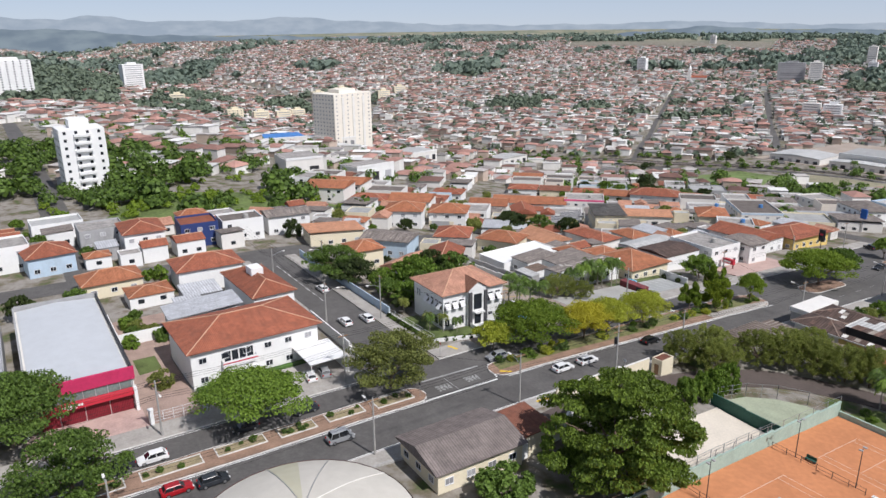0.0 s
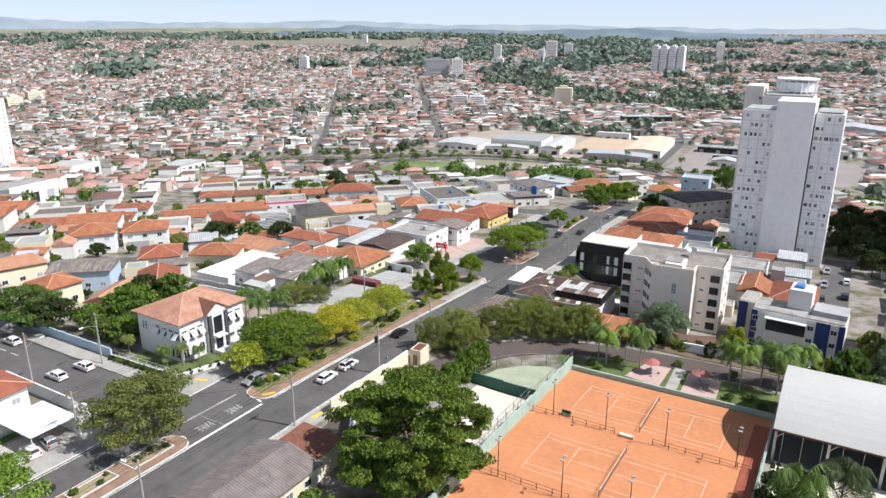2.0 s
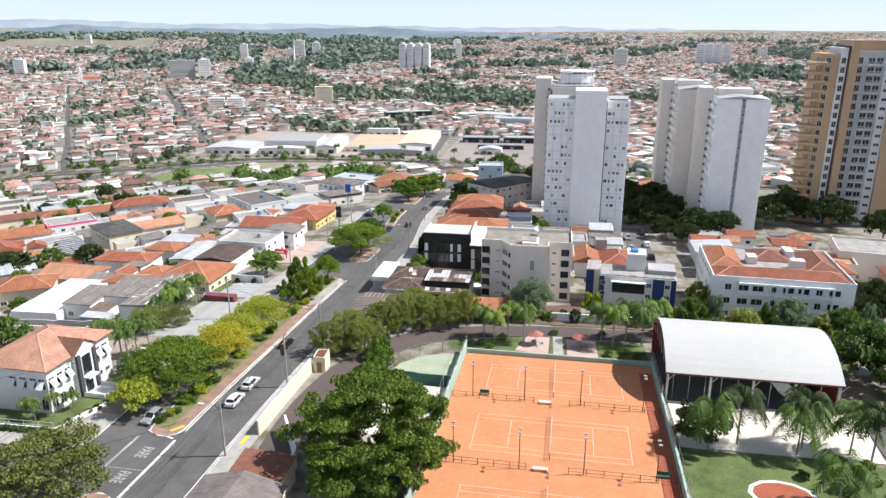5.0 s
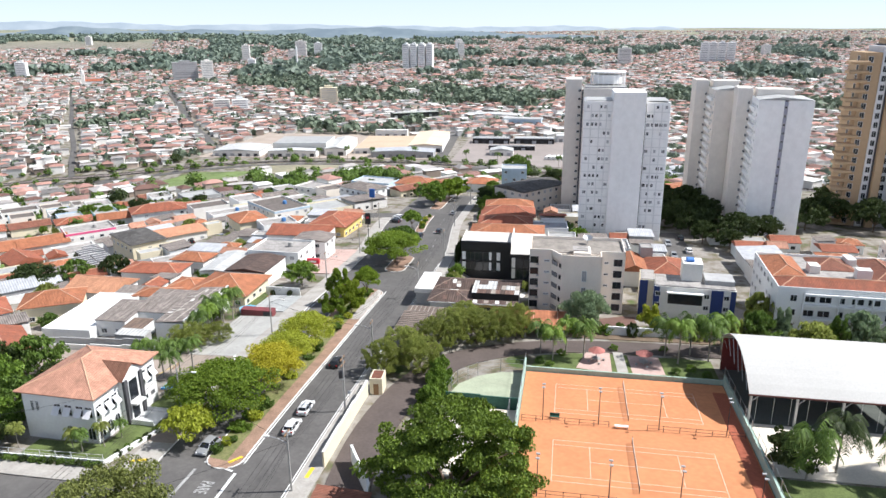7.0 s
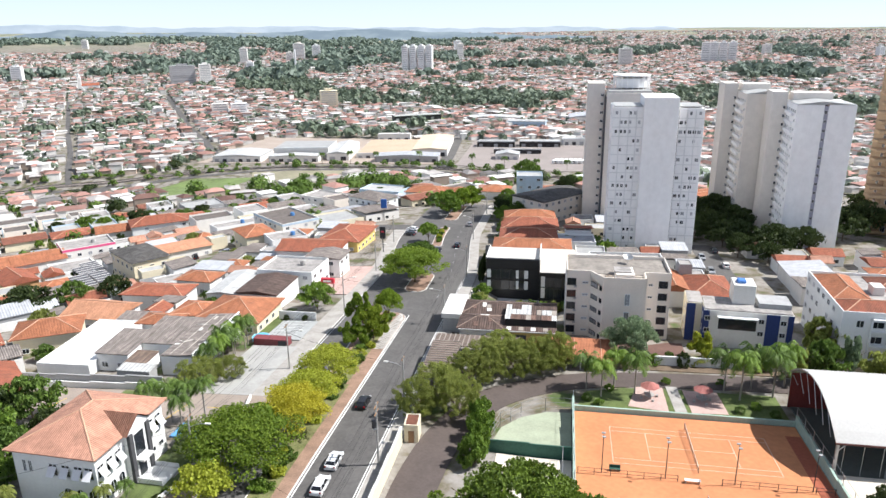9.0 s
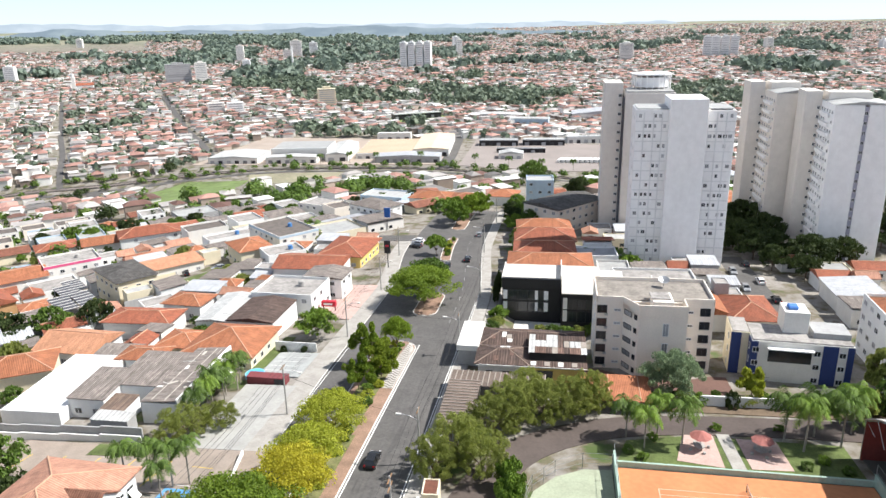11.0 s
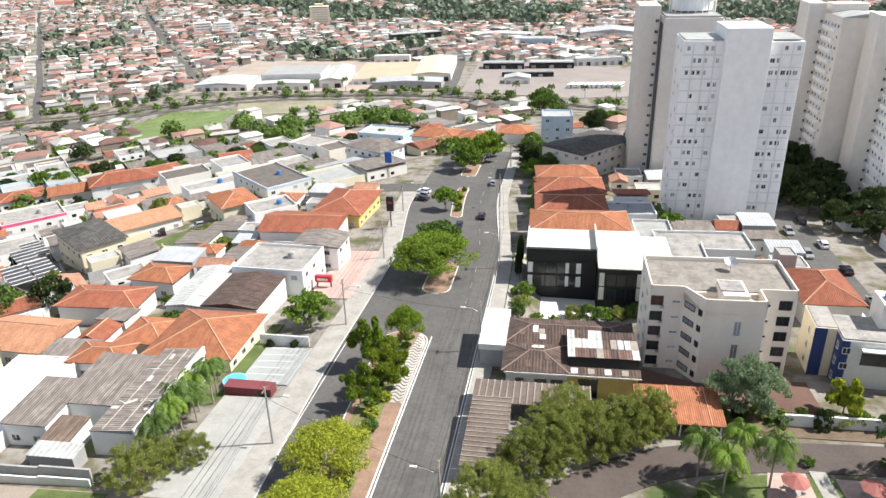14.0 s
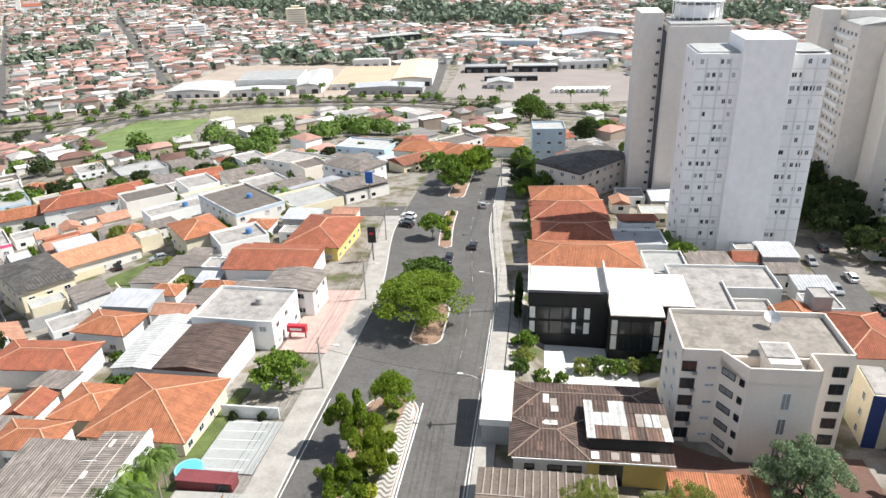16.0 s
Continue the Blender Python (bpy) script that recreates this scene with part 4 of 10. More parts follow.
def palm(x, y, h, length=2.6, colour="green", variant=0, label="feather palm with a slim grey trunk", group="palms", z=None):
    key = ("palm", colour, variant, round(length, 1))
    if key not in PROTO:
        bm = bmesh.new()
        rod(bm, (0, 0, -0.05), (0.01, 0, 0.5), 0.024, 0.02)
        rod(bm, (0.01, 0, 0.5), (0, 0, 1.0), 0.02, 0.016)
        tm = bpy.data.meshes.new("trunk")
        bm.to_mesh(tm)
        bm.free()
        tm.materials.append(PALMBARK)
        PROTO[key] = (palm_meshes(variant + 11, 30, 0.62, length * 1.1, colour), tm)
    fm, tm = PROTO[key]
    e = thing("palm_tree", x, y, gz(x, y) if z is None else z, (x * 31 + y * 17) % 360, label, "palm tree", group)
    piece("trunk", tm, e, Matrix.Diagonal((h * 0.9, h * 0.9, h, 1)))
    piece("fronds", fm, e, pose(0, 0, h))
    return e


UMB = "wide umbrella-crowned street tree shading the roadway"
tree(-17.1, 30.6, 8.6, 9, "umbrella", "bright", "broad bright green umbrella tree on the median", leaves=19000, size=0.0175)
tree(-16.8, 55.4, 8.2, 10, "round", "moss", "big olive-green fine-leaved tree at the median's end", leaves=18000, size=0.0155, variant=2)
tree(-31.5, -1.5, 9.2, 11.5, "umbrella", "green", "wide layered flame tree before the red-fronted hall", leaves=19000, size=0.0175, variant=3)
tree(-13, 5, 7.5, 9, "round", "green", "rounded tree on the brick median", leaves=12000, size=0.02)
tree(22.7, 69.4, 11.0, 15.5, "layered", "almond", "large dense almond tree with layered foliage", leaves=52000, size=0.0145, variant=1)
tree(-38.4, 21.5, 2.4, 3.4, "bush", "olive", "clipped olive-green shrub in the courtyard", name="shrub", leaves=900, size=0.07)
tree(18.4, 53, 4.5, 5, "bush", "green", "leafy shrub beside the low building", name="shrub", leaves=2600, size=0.055)
tree(-75, 71, 7.5, 9, "round", "green", "big leafy tree over the side street", leaves=12000, size=0.02)
tree(-68, 73, 5.5, 7, "round", "dark", "dark tree beside the garden wall", leaves=3000)
tree(-58, 85, 5.5, 9, "round", "bright", "bright green mango tree behind the mansion", leaves=4200, size=0.04, variant=1)
tree(-18.6, 89, 8.6, 8.2, "umbrella", "fresh", UMB, leaves=19000, size=0.0175, variant=1)
tree(-14.5, 99, 6.2, 7.8, "umbrella", "gold", "flamboyant tree with yellowed foliage", leaves=15000, size=0.017)
tree(-14.5, 105.5, 5.8, 7.6, "umbrella", "lime", "lime-green umbrella tree on the median", leaves=15000, size=0.017)
tree(-14.8, 117, 5.6, 7.4, "umbrella", "lime", "lime-green umbrella tree on the median", leaves=15000, size=0.017, variant=1)
tree(-19.5, 79.5, 4.2, 5.5, "umbrella", "lime", "small light green tree at the junction", leaves=2600)
tree(-12.5, 152, 3.2, 7.6, "umbrella", "fresh", "slim bright green median tree", leaves=7000, size=0.028)
tree(-16.5, 144, 4.2, 9.4, "loose", "fresh", "slender open-crowned median tree", leaves=7000, size=0.03)
tree(-12.6, 139, 4.0, 8.2, "loose", "spring", "slender open-crowned median tree", leaves=7000, size=0.03, variant=1)
tree(-15.2, 133, 3.6, 7.4, "loose", "fresh", "slender open-crowned median tree", leaves=7000, size=0.03)
tree(-13, 182.4, 9.4, 9.5, "umbrella", "fresh", "great spreading tree on its island", leaves=19000, size=0.0175, variant=2)
tree(-13.6, 193, 6.2, 8.6, "umbrella", "green", "spreading tree beside the great one", leaves=3000)
tree(-18, 228, 3.4, 6.5, "umbrella", "bright", "small green tree on the traffic island", leaves=2000, size=0.06)
for k, (tx, ty, tr) in enumerate(((-14, 284, 6), (-18, 270, 5), (-12, 293, 5.0), (-19, 279, 4.6))):
    tree(tx, ty, tr, 9.5, "round", ("fresh", "bright")[k % 2], "leafy tree of the far median", leaves=3000)
tree(-32, 158, 4.4, 7, "round", "bright", "rounded green tree on the pavement", leaves=3000)
tree(-38.6, 113.6, 4.8, 5.6, "feathery", "olive", "spreading olive-green tree by the boundary wall", leaves=16000, size=0.019)
tree(-34.6, 117.5, 3.0, 4.6, "feathery", "olive", "small olive-green tree by the parking", leaves=16000, size=0.019, variant=1)
for k, (tx, ty, tr) in enumerate(((3.2, 107, 3.6), (6, 112, 4.6), (10, 109, 4.2), (10.5, 120, 4.6), (13.5, 125, 5.0), (18, 127, 4.8), (22.5, 130, 4.8), (26, 132, 3.8), (15, 131, 4.0))):
    tree(tx, ty, tr, 7.0 + (k * 37 % 10) * 0.12, "feathery", "olive", "grey-green feathery tree beside the club road", leaves=16000, size=0.019, variant=k % 2)
for k in range(4):
    tree(14.4, 94.5 + k * 4.0, 2.4, 5.4, "bush", "bright", "tall clipped hedge beside the club road", name="hedge", leaves=2600, size=0.055)
tree(40.5, 139.5, 5.2, 9.4, "round", "silver", "grey-green tree before the apartment block", leaves=12000, size=0.023)
tree(54.5, 141.5, 3.4, 6.5, "loose", "lime", "light green tree before the navy block", leaves=2200, size=0.055)
tree(79, 147, 4.6, 8.5, "loose", "olive", "tall thin-leaved tree by the white house", leaves=2200, size=0.055, variant=1)
for k, (tx, ty, tr, th) in enumerate(((72, 262, 6.5, 11), (74, 247, 6, 10), (72, 279, 6.5, 11), (77, 234, 5.5, 9), (79, 222, 4.5, 8), (70, 244, 4.5, 8), (81, 268, 8, 12), (84, 250, 7, 11), (82, 236, 6, 9), (90, 226, 7, 10), (99, 229, 6, 9), (86, 216, 4.5, 7), (138, 280, 9, 13), (128, 262, 8, 12), (118, 250, 7, 11), (140, 250, 8, 12), (150, 232, 7, 11))):
    tree(tx, ty, tr, th, "round", "dark", "dense dark tree between the towers", leaves=3000, group="trees between the towers", variant=k % 2)
for k, (tx, ty, tr) in enumerate(((-109, 154, 6.5), (-99.6, 160, 4.5), (-91, 165, 4.5), (-61, 98, 5), (-66, 94, 4.5))):
    tree(tx, ty, tr, 8.0, "round", ("dark", "green")[k % 2], "rounded garden tree between the houses", leaves=2600, group="garden trees")
for k, (tx, ty) in enumerate(((-39.6, 119.0), (-38.8, 121.6), (-39.4, 124.2), (-38.4, 126.6), (-39.4, 129.2), (-38.2, 131.4), (-38.9, 134.0))):
    palm(tx, ty, 5.6 + (k % 3) * 0.7, 2.9, ("green", "bright", "green")[k % 3], k % 2, "slim drooping palm beside the white house")
for k, (tx, ty) in enumerate(((-36, 99.5), (-33, 100), (-31, 101), (-39.5, 99), (-31.5, 95))):
    palm(tx, ty, 7.0, 2.6, "green", k % 2, "feather palm in the mansion's side garden")
for k, (tx, ty) in enumerate(((31.5, 124.5), (36.5, 126), (40, 123.6), (34, 121.5), (55.8, 126.6), (58, 124), (61, 129), (67.2, 131), (64, 126))):
    palm(tx, ty, (6.2 if k < 4 else 7.2) + (k % 3) * 0.5, 3.2 if k < 4 else 4.0, ("green", "bright")[k % 2], k % 2, "feather palm on the club lawn")
for k, (tx, ty) in enumerate(((70, 86), (74.7, 88.5), (82.8, 87), (84, 89), (90.6, 88.6), (93, 87), (83.7, 73))):
    palm(tx, ty, 7.0 + (k % 2) * 0.9, 4.9, "dark" if k % 2 else "green", k % 2, "full feather palm beside the sports hall")
tree(69.2, 87.6, 4.2, 7.0, "round", "dark", "dense dark round tree beside the pale paving", leaves=3000)


# ---- tower blocks ----
def block(parent, name, x0, y0, x1, y1, z0, z1, material, label=""):
    return part(name, boxed(x0, y0, z0, x1, y1, z1, bevel=0.06), material, parent, label)


def strip_windows(parent, side, fixed, centre, z0, z1, floors, w, h, pane=GLASS, skip=0.0, seed=1, offsets=(0.0,)):
    """Windows one above the other on a wall whose outside faces the given way."""
    rnd = random.Random(seed)
    fl = (z1 - z0) / floors
    for f in range(floors):
        for o in offsets:
            if rnd.random() < skip:
                continue
            turn = {"s": 0, "e": 90, "n": 180, "w": -90}[side]
            p = (centre + o, fixed) if side in "sn" else (fixed, centre + o)
            add_window(parent, pose(p[0], p[1], z0 + f * fl + 1.0, 0, 0, turn), w, h, pane)


TOWERWHITE = mat("tower_white", (0.86, 0.85, 0.84), var=0.05, grain=0.6, blotch=0.05, stain=0.12, stain_col=(0.5, 0.48, 0.45))
TOWERBEIGE = mat("tower_beige", (0.73, 0.68, 0.62), var=0.06, grain=0.6, blotch=0.05, stain=0.15, stain_col=(0.42, 0.38, 0.33))
TAN = mat("tan_cladding", (0.44, 0.31, 0.19), var=0.08, grain=0.8, blotch=0.08)
BANDGREY = mat("tower_band_grey", (0.72, 0.72, 0.715), var=0.08, stain=0.2, stain_col=(0.35, 0.34, 0.32))
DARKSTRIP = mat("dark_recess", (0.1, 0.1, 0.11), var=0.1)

g1 = -8.6
t1 = thing("apartment_tower", 54, 231, g1, 0, "tall white apartment tower with a blank central slab", "apartment tower", "white towers")
block(t1, "wall", -14.4, -6.6, -5.2, 6, -2, 45.2, TOWERWHITE, "windowed west bay")
block(t1, "slab", -5.6, -8.4, 4.3, 5, -2, 48.2, TOWERWHITE, "blank projecting slab")
block(t1, "wall", 4.7, -6.6, 11.9, 6, -2, 45.0, TOWERWHITE, "windowed east bay")
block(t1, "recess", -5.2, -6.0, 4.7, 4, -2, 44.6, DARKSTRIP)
for x0, x1 in ((-14.0, -5.7), (5.1, 11.5)):
    part("roof", boxed(x0, -6.2, 45.3, x1, 5.6, 45.5), SHEET, t1)
for f in range(16):
    z = 1.0 + f * 2.76
    for xa, xb in ((-14.4, -5.75), (4.75, 11.9)):
        part("floor_band", boxed(xa - 0.05, -6.75, z - 0.45, xb, -6.58, z - 0.2), BANDGREY, t1)
rnd = random.Random(5)
for x0, n in ((-13.2, 6), (5.4, 5)):
    for f in range(16):
        for i in range(n):
            if rnd.random() < 0.55:
                continue
            wide = rnd.random() < 0.5
            add_window(t1, pose(x0 + i * 1.32, -6.62, 1.6 + f * 2.76), 1.1 if wide else 0.8, 1.1, GLASS if rnd.random() < 0.5 else PALEGLASS)
for x in (-12.2, -9.6, -7.4, 7.0, 9.4):
    part("rib", boxed(x - 0.14, -6.82, 0, x + 0.14, -6.6, 44.4), BANDGREY, t1)
strip_windows(t1, "w", -14.4, 0, 2, 44, 15, 1.2, 1.0, offsets=(-3.5, 1.5), skip=0.3)
# rear wings of the same estate
t1b = thing("apartment_tower", 45.4, 268, -13.4, 0, "rear white apartment tower with beige side wall and tank", "apartment tower", "white towers")
block(t1b, "wall", -5.6, -5, 10, 9, -2, 50.8, TOWERBEIGE)
block(t1b, "wall", -12.2, 1, -6.2, 14, -2, 53.6, TOWERBEIGE)
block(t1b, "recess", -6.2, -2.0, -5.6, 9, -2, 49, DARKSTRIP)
strip_windows(t1b, "s", 0.98, -7.0, 2, 51, 16, 1.1, 1.0)
part("roof", boxed(-5.2, -4.6, 50.8, 9.6, 8.6, 51.3), SHEET, t1b)
bm = bmesh.new()
bmesh.ops.create_cone(bm, cap_ends=True, segments=20, radius1=5.6, radius2=5.6, depth=3.2, matrix=Matrix.Translation((3.4, 8, 53.4)))
part("water_tank", bm, TOWERWHITE, t1b)
for k in range(20):
    a = 2 * math.pi * k / 20
    part("tank_post", rod(bmesh.new(), (3.4 + 6.4 * math.cos(a), 8 + 6.4 * math.sin(a), 51.2), (3.4 + 6.4 * math.cos(a), 8 + 6.4 * math.sin(a), 55.8), 0.16, seg=5), TOWERWHITE, t1b)
bm = bmesh.new()
bmesh.ops.create_cone(bm, cap_ends=True, segments=20, radius1=6.7, radius2=6.7, depth=0.4, matrix=Matrix.Translation((3.4, 8, 56.0)))
part("tank_ring", bm, TOWERWHITE, t1b)

for (cx, cy, gg, top, lab) in ((103.6, 246, -9.8, 46.0, "tall off-white apartment tower with a dark central stair strip"), (93, 272, -11.4, 48.4, "rear off-white apartment tower with a dark central stair strip")):
    w = 16.4 if cy < 260 else 14
    t = thing("apartment_tower", cx, cy, gg, -4 if cy < 260 else 0, lab, "apartment tower", "white towers")
    hw = w / 2
    block(t, "wall", -hw, -9, -0.6, 9, -2, top, TOWERWHITE if cy < 260 else TOWERBEIGE)
    block(t, "wall", 0.6, -9, hw, 9, -2, top, TOWERWHITE if cy < 260 else TOWERBEIGE)
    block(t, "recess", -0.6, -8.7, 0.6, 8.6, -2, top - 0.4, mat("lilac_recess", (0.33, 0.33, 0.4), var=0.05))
    block(t, "rear_wing", -hw - 4.6, 5, -hw, 15, -2, top + 2.6, TOWERBEIGE)
    block(t, "stair_head", -hw + 1, 2, hw - 4, 9, top, top + 2.6, TOWERBEIGE)
    bm = bmesh.new()
    vs = [bm.verts.new(v) for v in ((-hw, -9, top + 0.1), (hw, -9, top + 0.1), (hw, 3, top + 0.1), (-hw, 3, top + 0.1), (-1, -9, top + 1.0), (-1, 3, top + 1.0))]
    for q in ((0, 1, 4), (2, 3, 5), (1, 2, 5, 4), (3, 0, 4, 5), (3, 2, 1, 0)):
        bm.faces.new([vs[i] for i in q])
    part("roof", bm, SHEET, t)
    strip_windows(t, "s", -8.72, 0, 1, top - 1, 16, 0.9, 1.0)
    strip_windows(t, "w", -hw, -1, 1, top - 1, 16, 1.2, 1.0, offsets=(-6, -3.5, -1, 2, 4.5), skip=0.1)
    for f in range(16):
        z = 1.6 + f * (top - 2) / 16
        part("balcony", boxed(-hw - 0.7, -5.5, z - 0.7, -hw, 4.2, z + 0.25), TOWERWHITE, t)
    strip_windows(t, "s", 4.98, -hw - 0.8, 1, top - 1, 16, 0.8, 1.0)

GREYBAY, PALEBAY = mat("grey_bay", (0.42, 0.42, 0.43), var=0.08), mat("pale_bay", (0.62, 0.62, 0.63), var=0.06)
t3 = thing("apartment_tower", 147, 268, -15, -4, "tall tan apartment tower with balconies and grey glazing", "apartment tower", "tan tower")
block(t3, "wall", -14, -7.4, -8.6, 10, -3, 65, TAN, "tan west bay")
block(t3, "wall", -8.6, -8.2, -6.4, 9, -3, 67, PALEBAY, "white window strip")
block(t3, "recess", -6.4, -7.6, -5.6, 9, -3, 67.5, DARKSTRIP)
block(t3, "wall", -5.6, -9.6, -3.2, 9, -3, 69.5, TAN, "tan pier")
block(t3, "wall", -3.2, -8.0, 5.4, 9, -3, 66, GREYBAY)
block(t3, "wall", 5.4, -8.6, 8.6, 9, -3, 66.5, PALEBAY, "white window strip")
block(t3, "wall", 8.6, -9.6, 17, 9, -3, 68, TAN, "tan east pier")
block(t3, "stair_head", -3, -6, 9, 6, 66, 69.5, TAN)
rail_bm = bmesh.new()
for k in range(9):
    box(rail_bm, -0.05 + k * 0.65, -10.1, 0, 0.05 + k * 0.65, -10.0, 0.85)
box(rail_bm, -0.05, -10.12, 0.85, 5.25, -9.98, 0.97)
RAILME = bpy.data.meshes.new("rail")
rail_bm.to_mesh(RAILME)
rail_bm.free()
RAILME.materials.append(PALEBAY)
for f in range(20):
    z = 2 + f * 3.12
    part("balcony", boxed(-18.6, -9.0, z - 0.1, -12.4, -3.6, z + 1.0, bevel=0.25), TAN, t3)
    part("balcony", boxed(0, -10.2, z, 5.3, -8.0, z + 0.25), PALEBAY, t3)
    piece("rail", RAILME, t3, pose(0.05, 0, z + 0.25))
    for sx, wy, ww, wh in ((-2.2, -8.02, 1.9, 2.3), (1.3, -8.02, 2.2, 2.2), (3.8, -8.02, 2.2, 2.2), (7.0, -8.62, 1.9, 1.2), (-7.5, -8.22, 1.5, 2.1), (-12.0, -7.42, 1.6, 2.1)):
        add_window(t3, pose(sx, wy, z + 0.4), ww, wh, GLASS)
    add_window(t3, pose(-14, -1, z + 0.5, 0, 0, -90), 2.4, 2.0, GLASS)


def far_tower(x, y, w, d, h, ang, label, wall=None, floors=None, bays=5, z=None, sides="sew", group="distant towers", winw=None, pane=None):
    wall = wall or WHITE
    t = thing("apartment_tower", x, y, gz(x, y) if z is None else z, ang, label, "apartment tower", group)
    part("wall", boxed(-w / 2, -d / 2, -8, w / 2, d / 2, h, bevel=0.1), wall, t)
    part("stair_head", boxed(-w * 0.22, -d * 0.25, h, w * 0.22, d * 0.25, h + 3.2), wall, t)
    n = floors or int(h / 3)
    if math.hypot(x, y) > 1000:
        bays, n = 1, min(n, 12)
    me, pm = window_meshes(winw or w / bays * (0.3 if bays > 1 else 0.8), 1.3, pane or (GLASS if bays > 1 else PALEGLASS))
    for f in range(n):
        for side in sides:
            span = w if side in "sn" else d
            for i in range(bays):
                s = (i + 0.5) / bays * span - span / 2
                piece("window", pm, t, face_pose(w, d, side, s, 1 + f * h / n) @ pose(0, -0.03, 0))
    return t


# seen across the gardens and the valley
ta = far_tower(-227, 33, 16, 16, 29, 92, "white eleven-storey apartment tower with small balconies", WHITE, 10, 4, z=-4)
for f in range(9):
    part("balcony", boxed(-3, -9.4, 3 + f * 2.9, 3, -8, 3.9 + f * 2.9), WHITE, ta)
tb = far_tower(-500, 272, 44, 28, 42, 107, "broad off-white apartment tower of fourteen storeys", CREAMWHITE, 13, 7, z=-34, winw=1.5, pane=PALEGLASS)
for x in (-12, 0, 12):
    part("rib", boxed(x - 1.2, -14.6, -8, x + 1.2, -14, 39), OFFWHITE, tb)


# ---- buildings on the avenue's eastern side ----
# five-storey beige apartment block with a notched front
ga = -5.4
apt = thing("apartment_block", 38.2, 157.6, ga, 1, "five-storey beige apartment block with a stained flat roof", "apartment block", "apartment blocks")
bm = bmesh.new()
outline = [(-10.9, -5.6), (-5.9, -5.6), (-3.4, -9.6), (5.4, -9.6), (5.4, -5.6), (10.9, -5.6), (10.9, 5.6), (-10.9, 5.6)]
bot = [bm.verts.new((a, b, -1.5)) for a, b in outline]
topv = [bm.verts.new((a, b, 14.4 if b > -5.7 else 13.0)) for a, b in outline]
for i in range(8):
    j = (i + 1) % 8
    bm.faces.new((bot[i], bot[j], topv[j], topv[i]))
bm.faces.new([topv[i] for i in (0, 1, 4, 5, 6, 7)])
low_ = [bm.verts.new((a, -5.6, 13.0)) for a in (-5.9, 5.4)]
bm.faces.new((low_[0], topv[2], topv[3], low_[1]))
bm.faces.new((topv[1], low_[0], low_[1], topv[4]))
bm.faces.new((topv[1], topv[2], low_[0]))
bm.faces.new((topv[4], low_[1], topv[3]))
part("wall", bm, BEIGE, apt)
bm = bmesh.new()
for i in range(8):
    a, b = Vector((*outline[i], 0)), Vector((*outline[(i + 1) % 8], 0))
    dirv = (b - a).normalized()
    nrm = Vector((-dirv.y, dirv.x, 0)) * 0.22
    vs = [a, b, b + nrm, a + nrm]
    lo = [bm.verts.new((v.x, v.y, 12.9 if i in (1, 2, 3) else 14.38)) for v in vs]
    hi = [bm.verts.new((v.x, v.y, 15.3)) for v in vs]
    bm.faces.new(hi)
    for k in range(4):
        bm.faces.new((lo[k], lo[(k + 1) % 4], hi[(k + 1) % 4], hi[k]))
part("parapet", bm, BEIGE, apt)
part("roof", boxed(-10.5, -5.2, 14.4, 10.5, 5.2, 14.6), ribbed("pale_fibre_sheets", (0.36, 0.325, 0.285), period=0.42, stain=0.6, stain_col=(0.17, 0.15, 0.13), streak=0.3, tone=0.7), apt)
uv_slope(apt.children[-1].data)
part("roof", boxed(-3.0, -9.2, 13.0, 5.0, -5.7, 13.1), SLABROOF, apt)
part("stair_head", boxed(-0.9, -9.2, 13.05, 2.9, -3.9, 15.9, bevel=0.05), BEIGE, apt)
part("slab", boxed(-1.1, -8.0, 15.9, 2.4, -4.6, 16.15), SLABROOF, apt)
part("water_tank", boxed(3.4, -8.2, 13.1, 4.7, -6.2, 14.0, bevel=0.1), CONCRETE, apt)
bm = bmesh.new()
bmesh.ops.create_cone(bm, cap_ends=False, segments=16, radius1=0.15, radius2=1.1, depth=0.45, matrix=pose(2.6, 2.4, 16.0, 25, 0, 0))
rod(bm, (2.6, 2.4, 14.5), (2.6, 2.4, 15.8), 0.05)
part("satellite_dish", bm, METAL, apt)
for f in range(5):
    z = 1.0 + f * 2.75
    for sx in (-9.8, 9.3):
        add_window(apt, pose(sx, -5.62, z - 0.1), 1.9, 1.6, GLASS, frame_mat=DARKMETAL)
    add_window(apt, pose(-6.9, -5.62, z + 0.3), 1.3, 0.55, PALEGLASS)
    add_window(apt, pose(6.7, -5.62, z + 0.3), 1.0, 0.55, GLASS)
    for q, w_, pane_ in ((0.35, 2.3, PALEGLASS), (0.83, 0.8, GLASS)):
        ax, ay = -5.9 + 2.5 * q, -5.6 - 4.0 * q
        add_window(apt, pose(ax - 0.02, ay - 0.02, z + 0.1, 0, 0, -58), w_, 1.0, pane_, frame_mat=DARKMETAL)
    for sy in (-2.5, 2.0):
        add_window(apt, pose(10.92, sy, z, 0, 0, 90), 1.4, 1.2, GLASS)
        add_window(apt, pose(-10.92, sy, z, 0, 0, -90), 1.2, 1.0, GLASS)
    part("sill", boxed(-9.3, -5.95, z - 0.55, -8.7, -5.6, z - 0.15), METAL, apt, "boxed air conditioner")
for k in range(3):
    add_window(apt, pose(1.6, -9.63, 1.2 + k * 4.0), 1.1, 2.6, PALEGLASS)

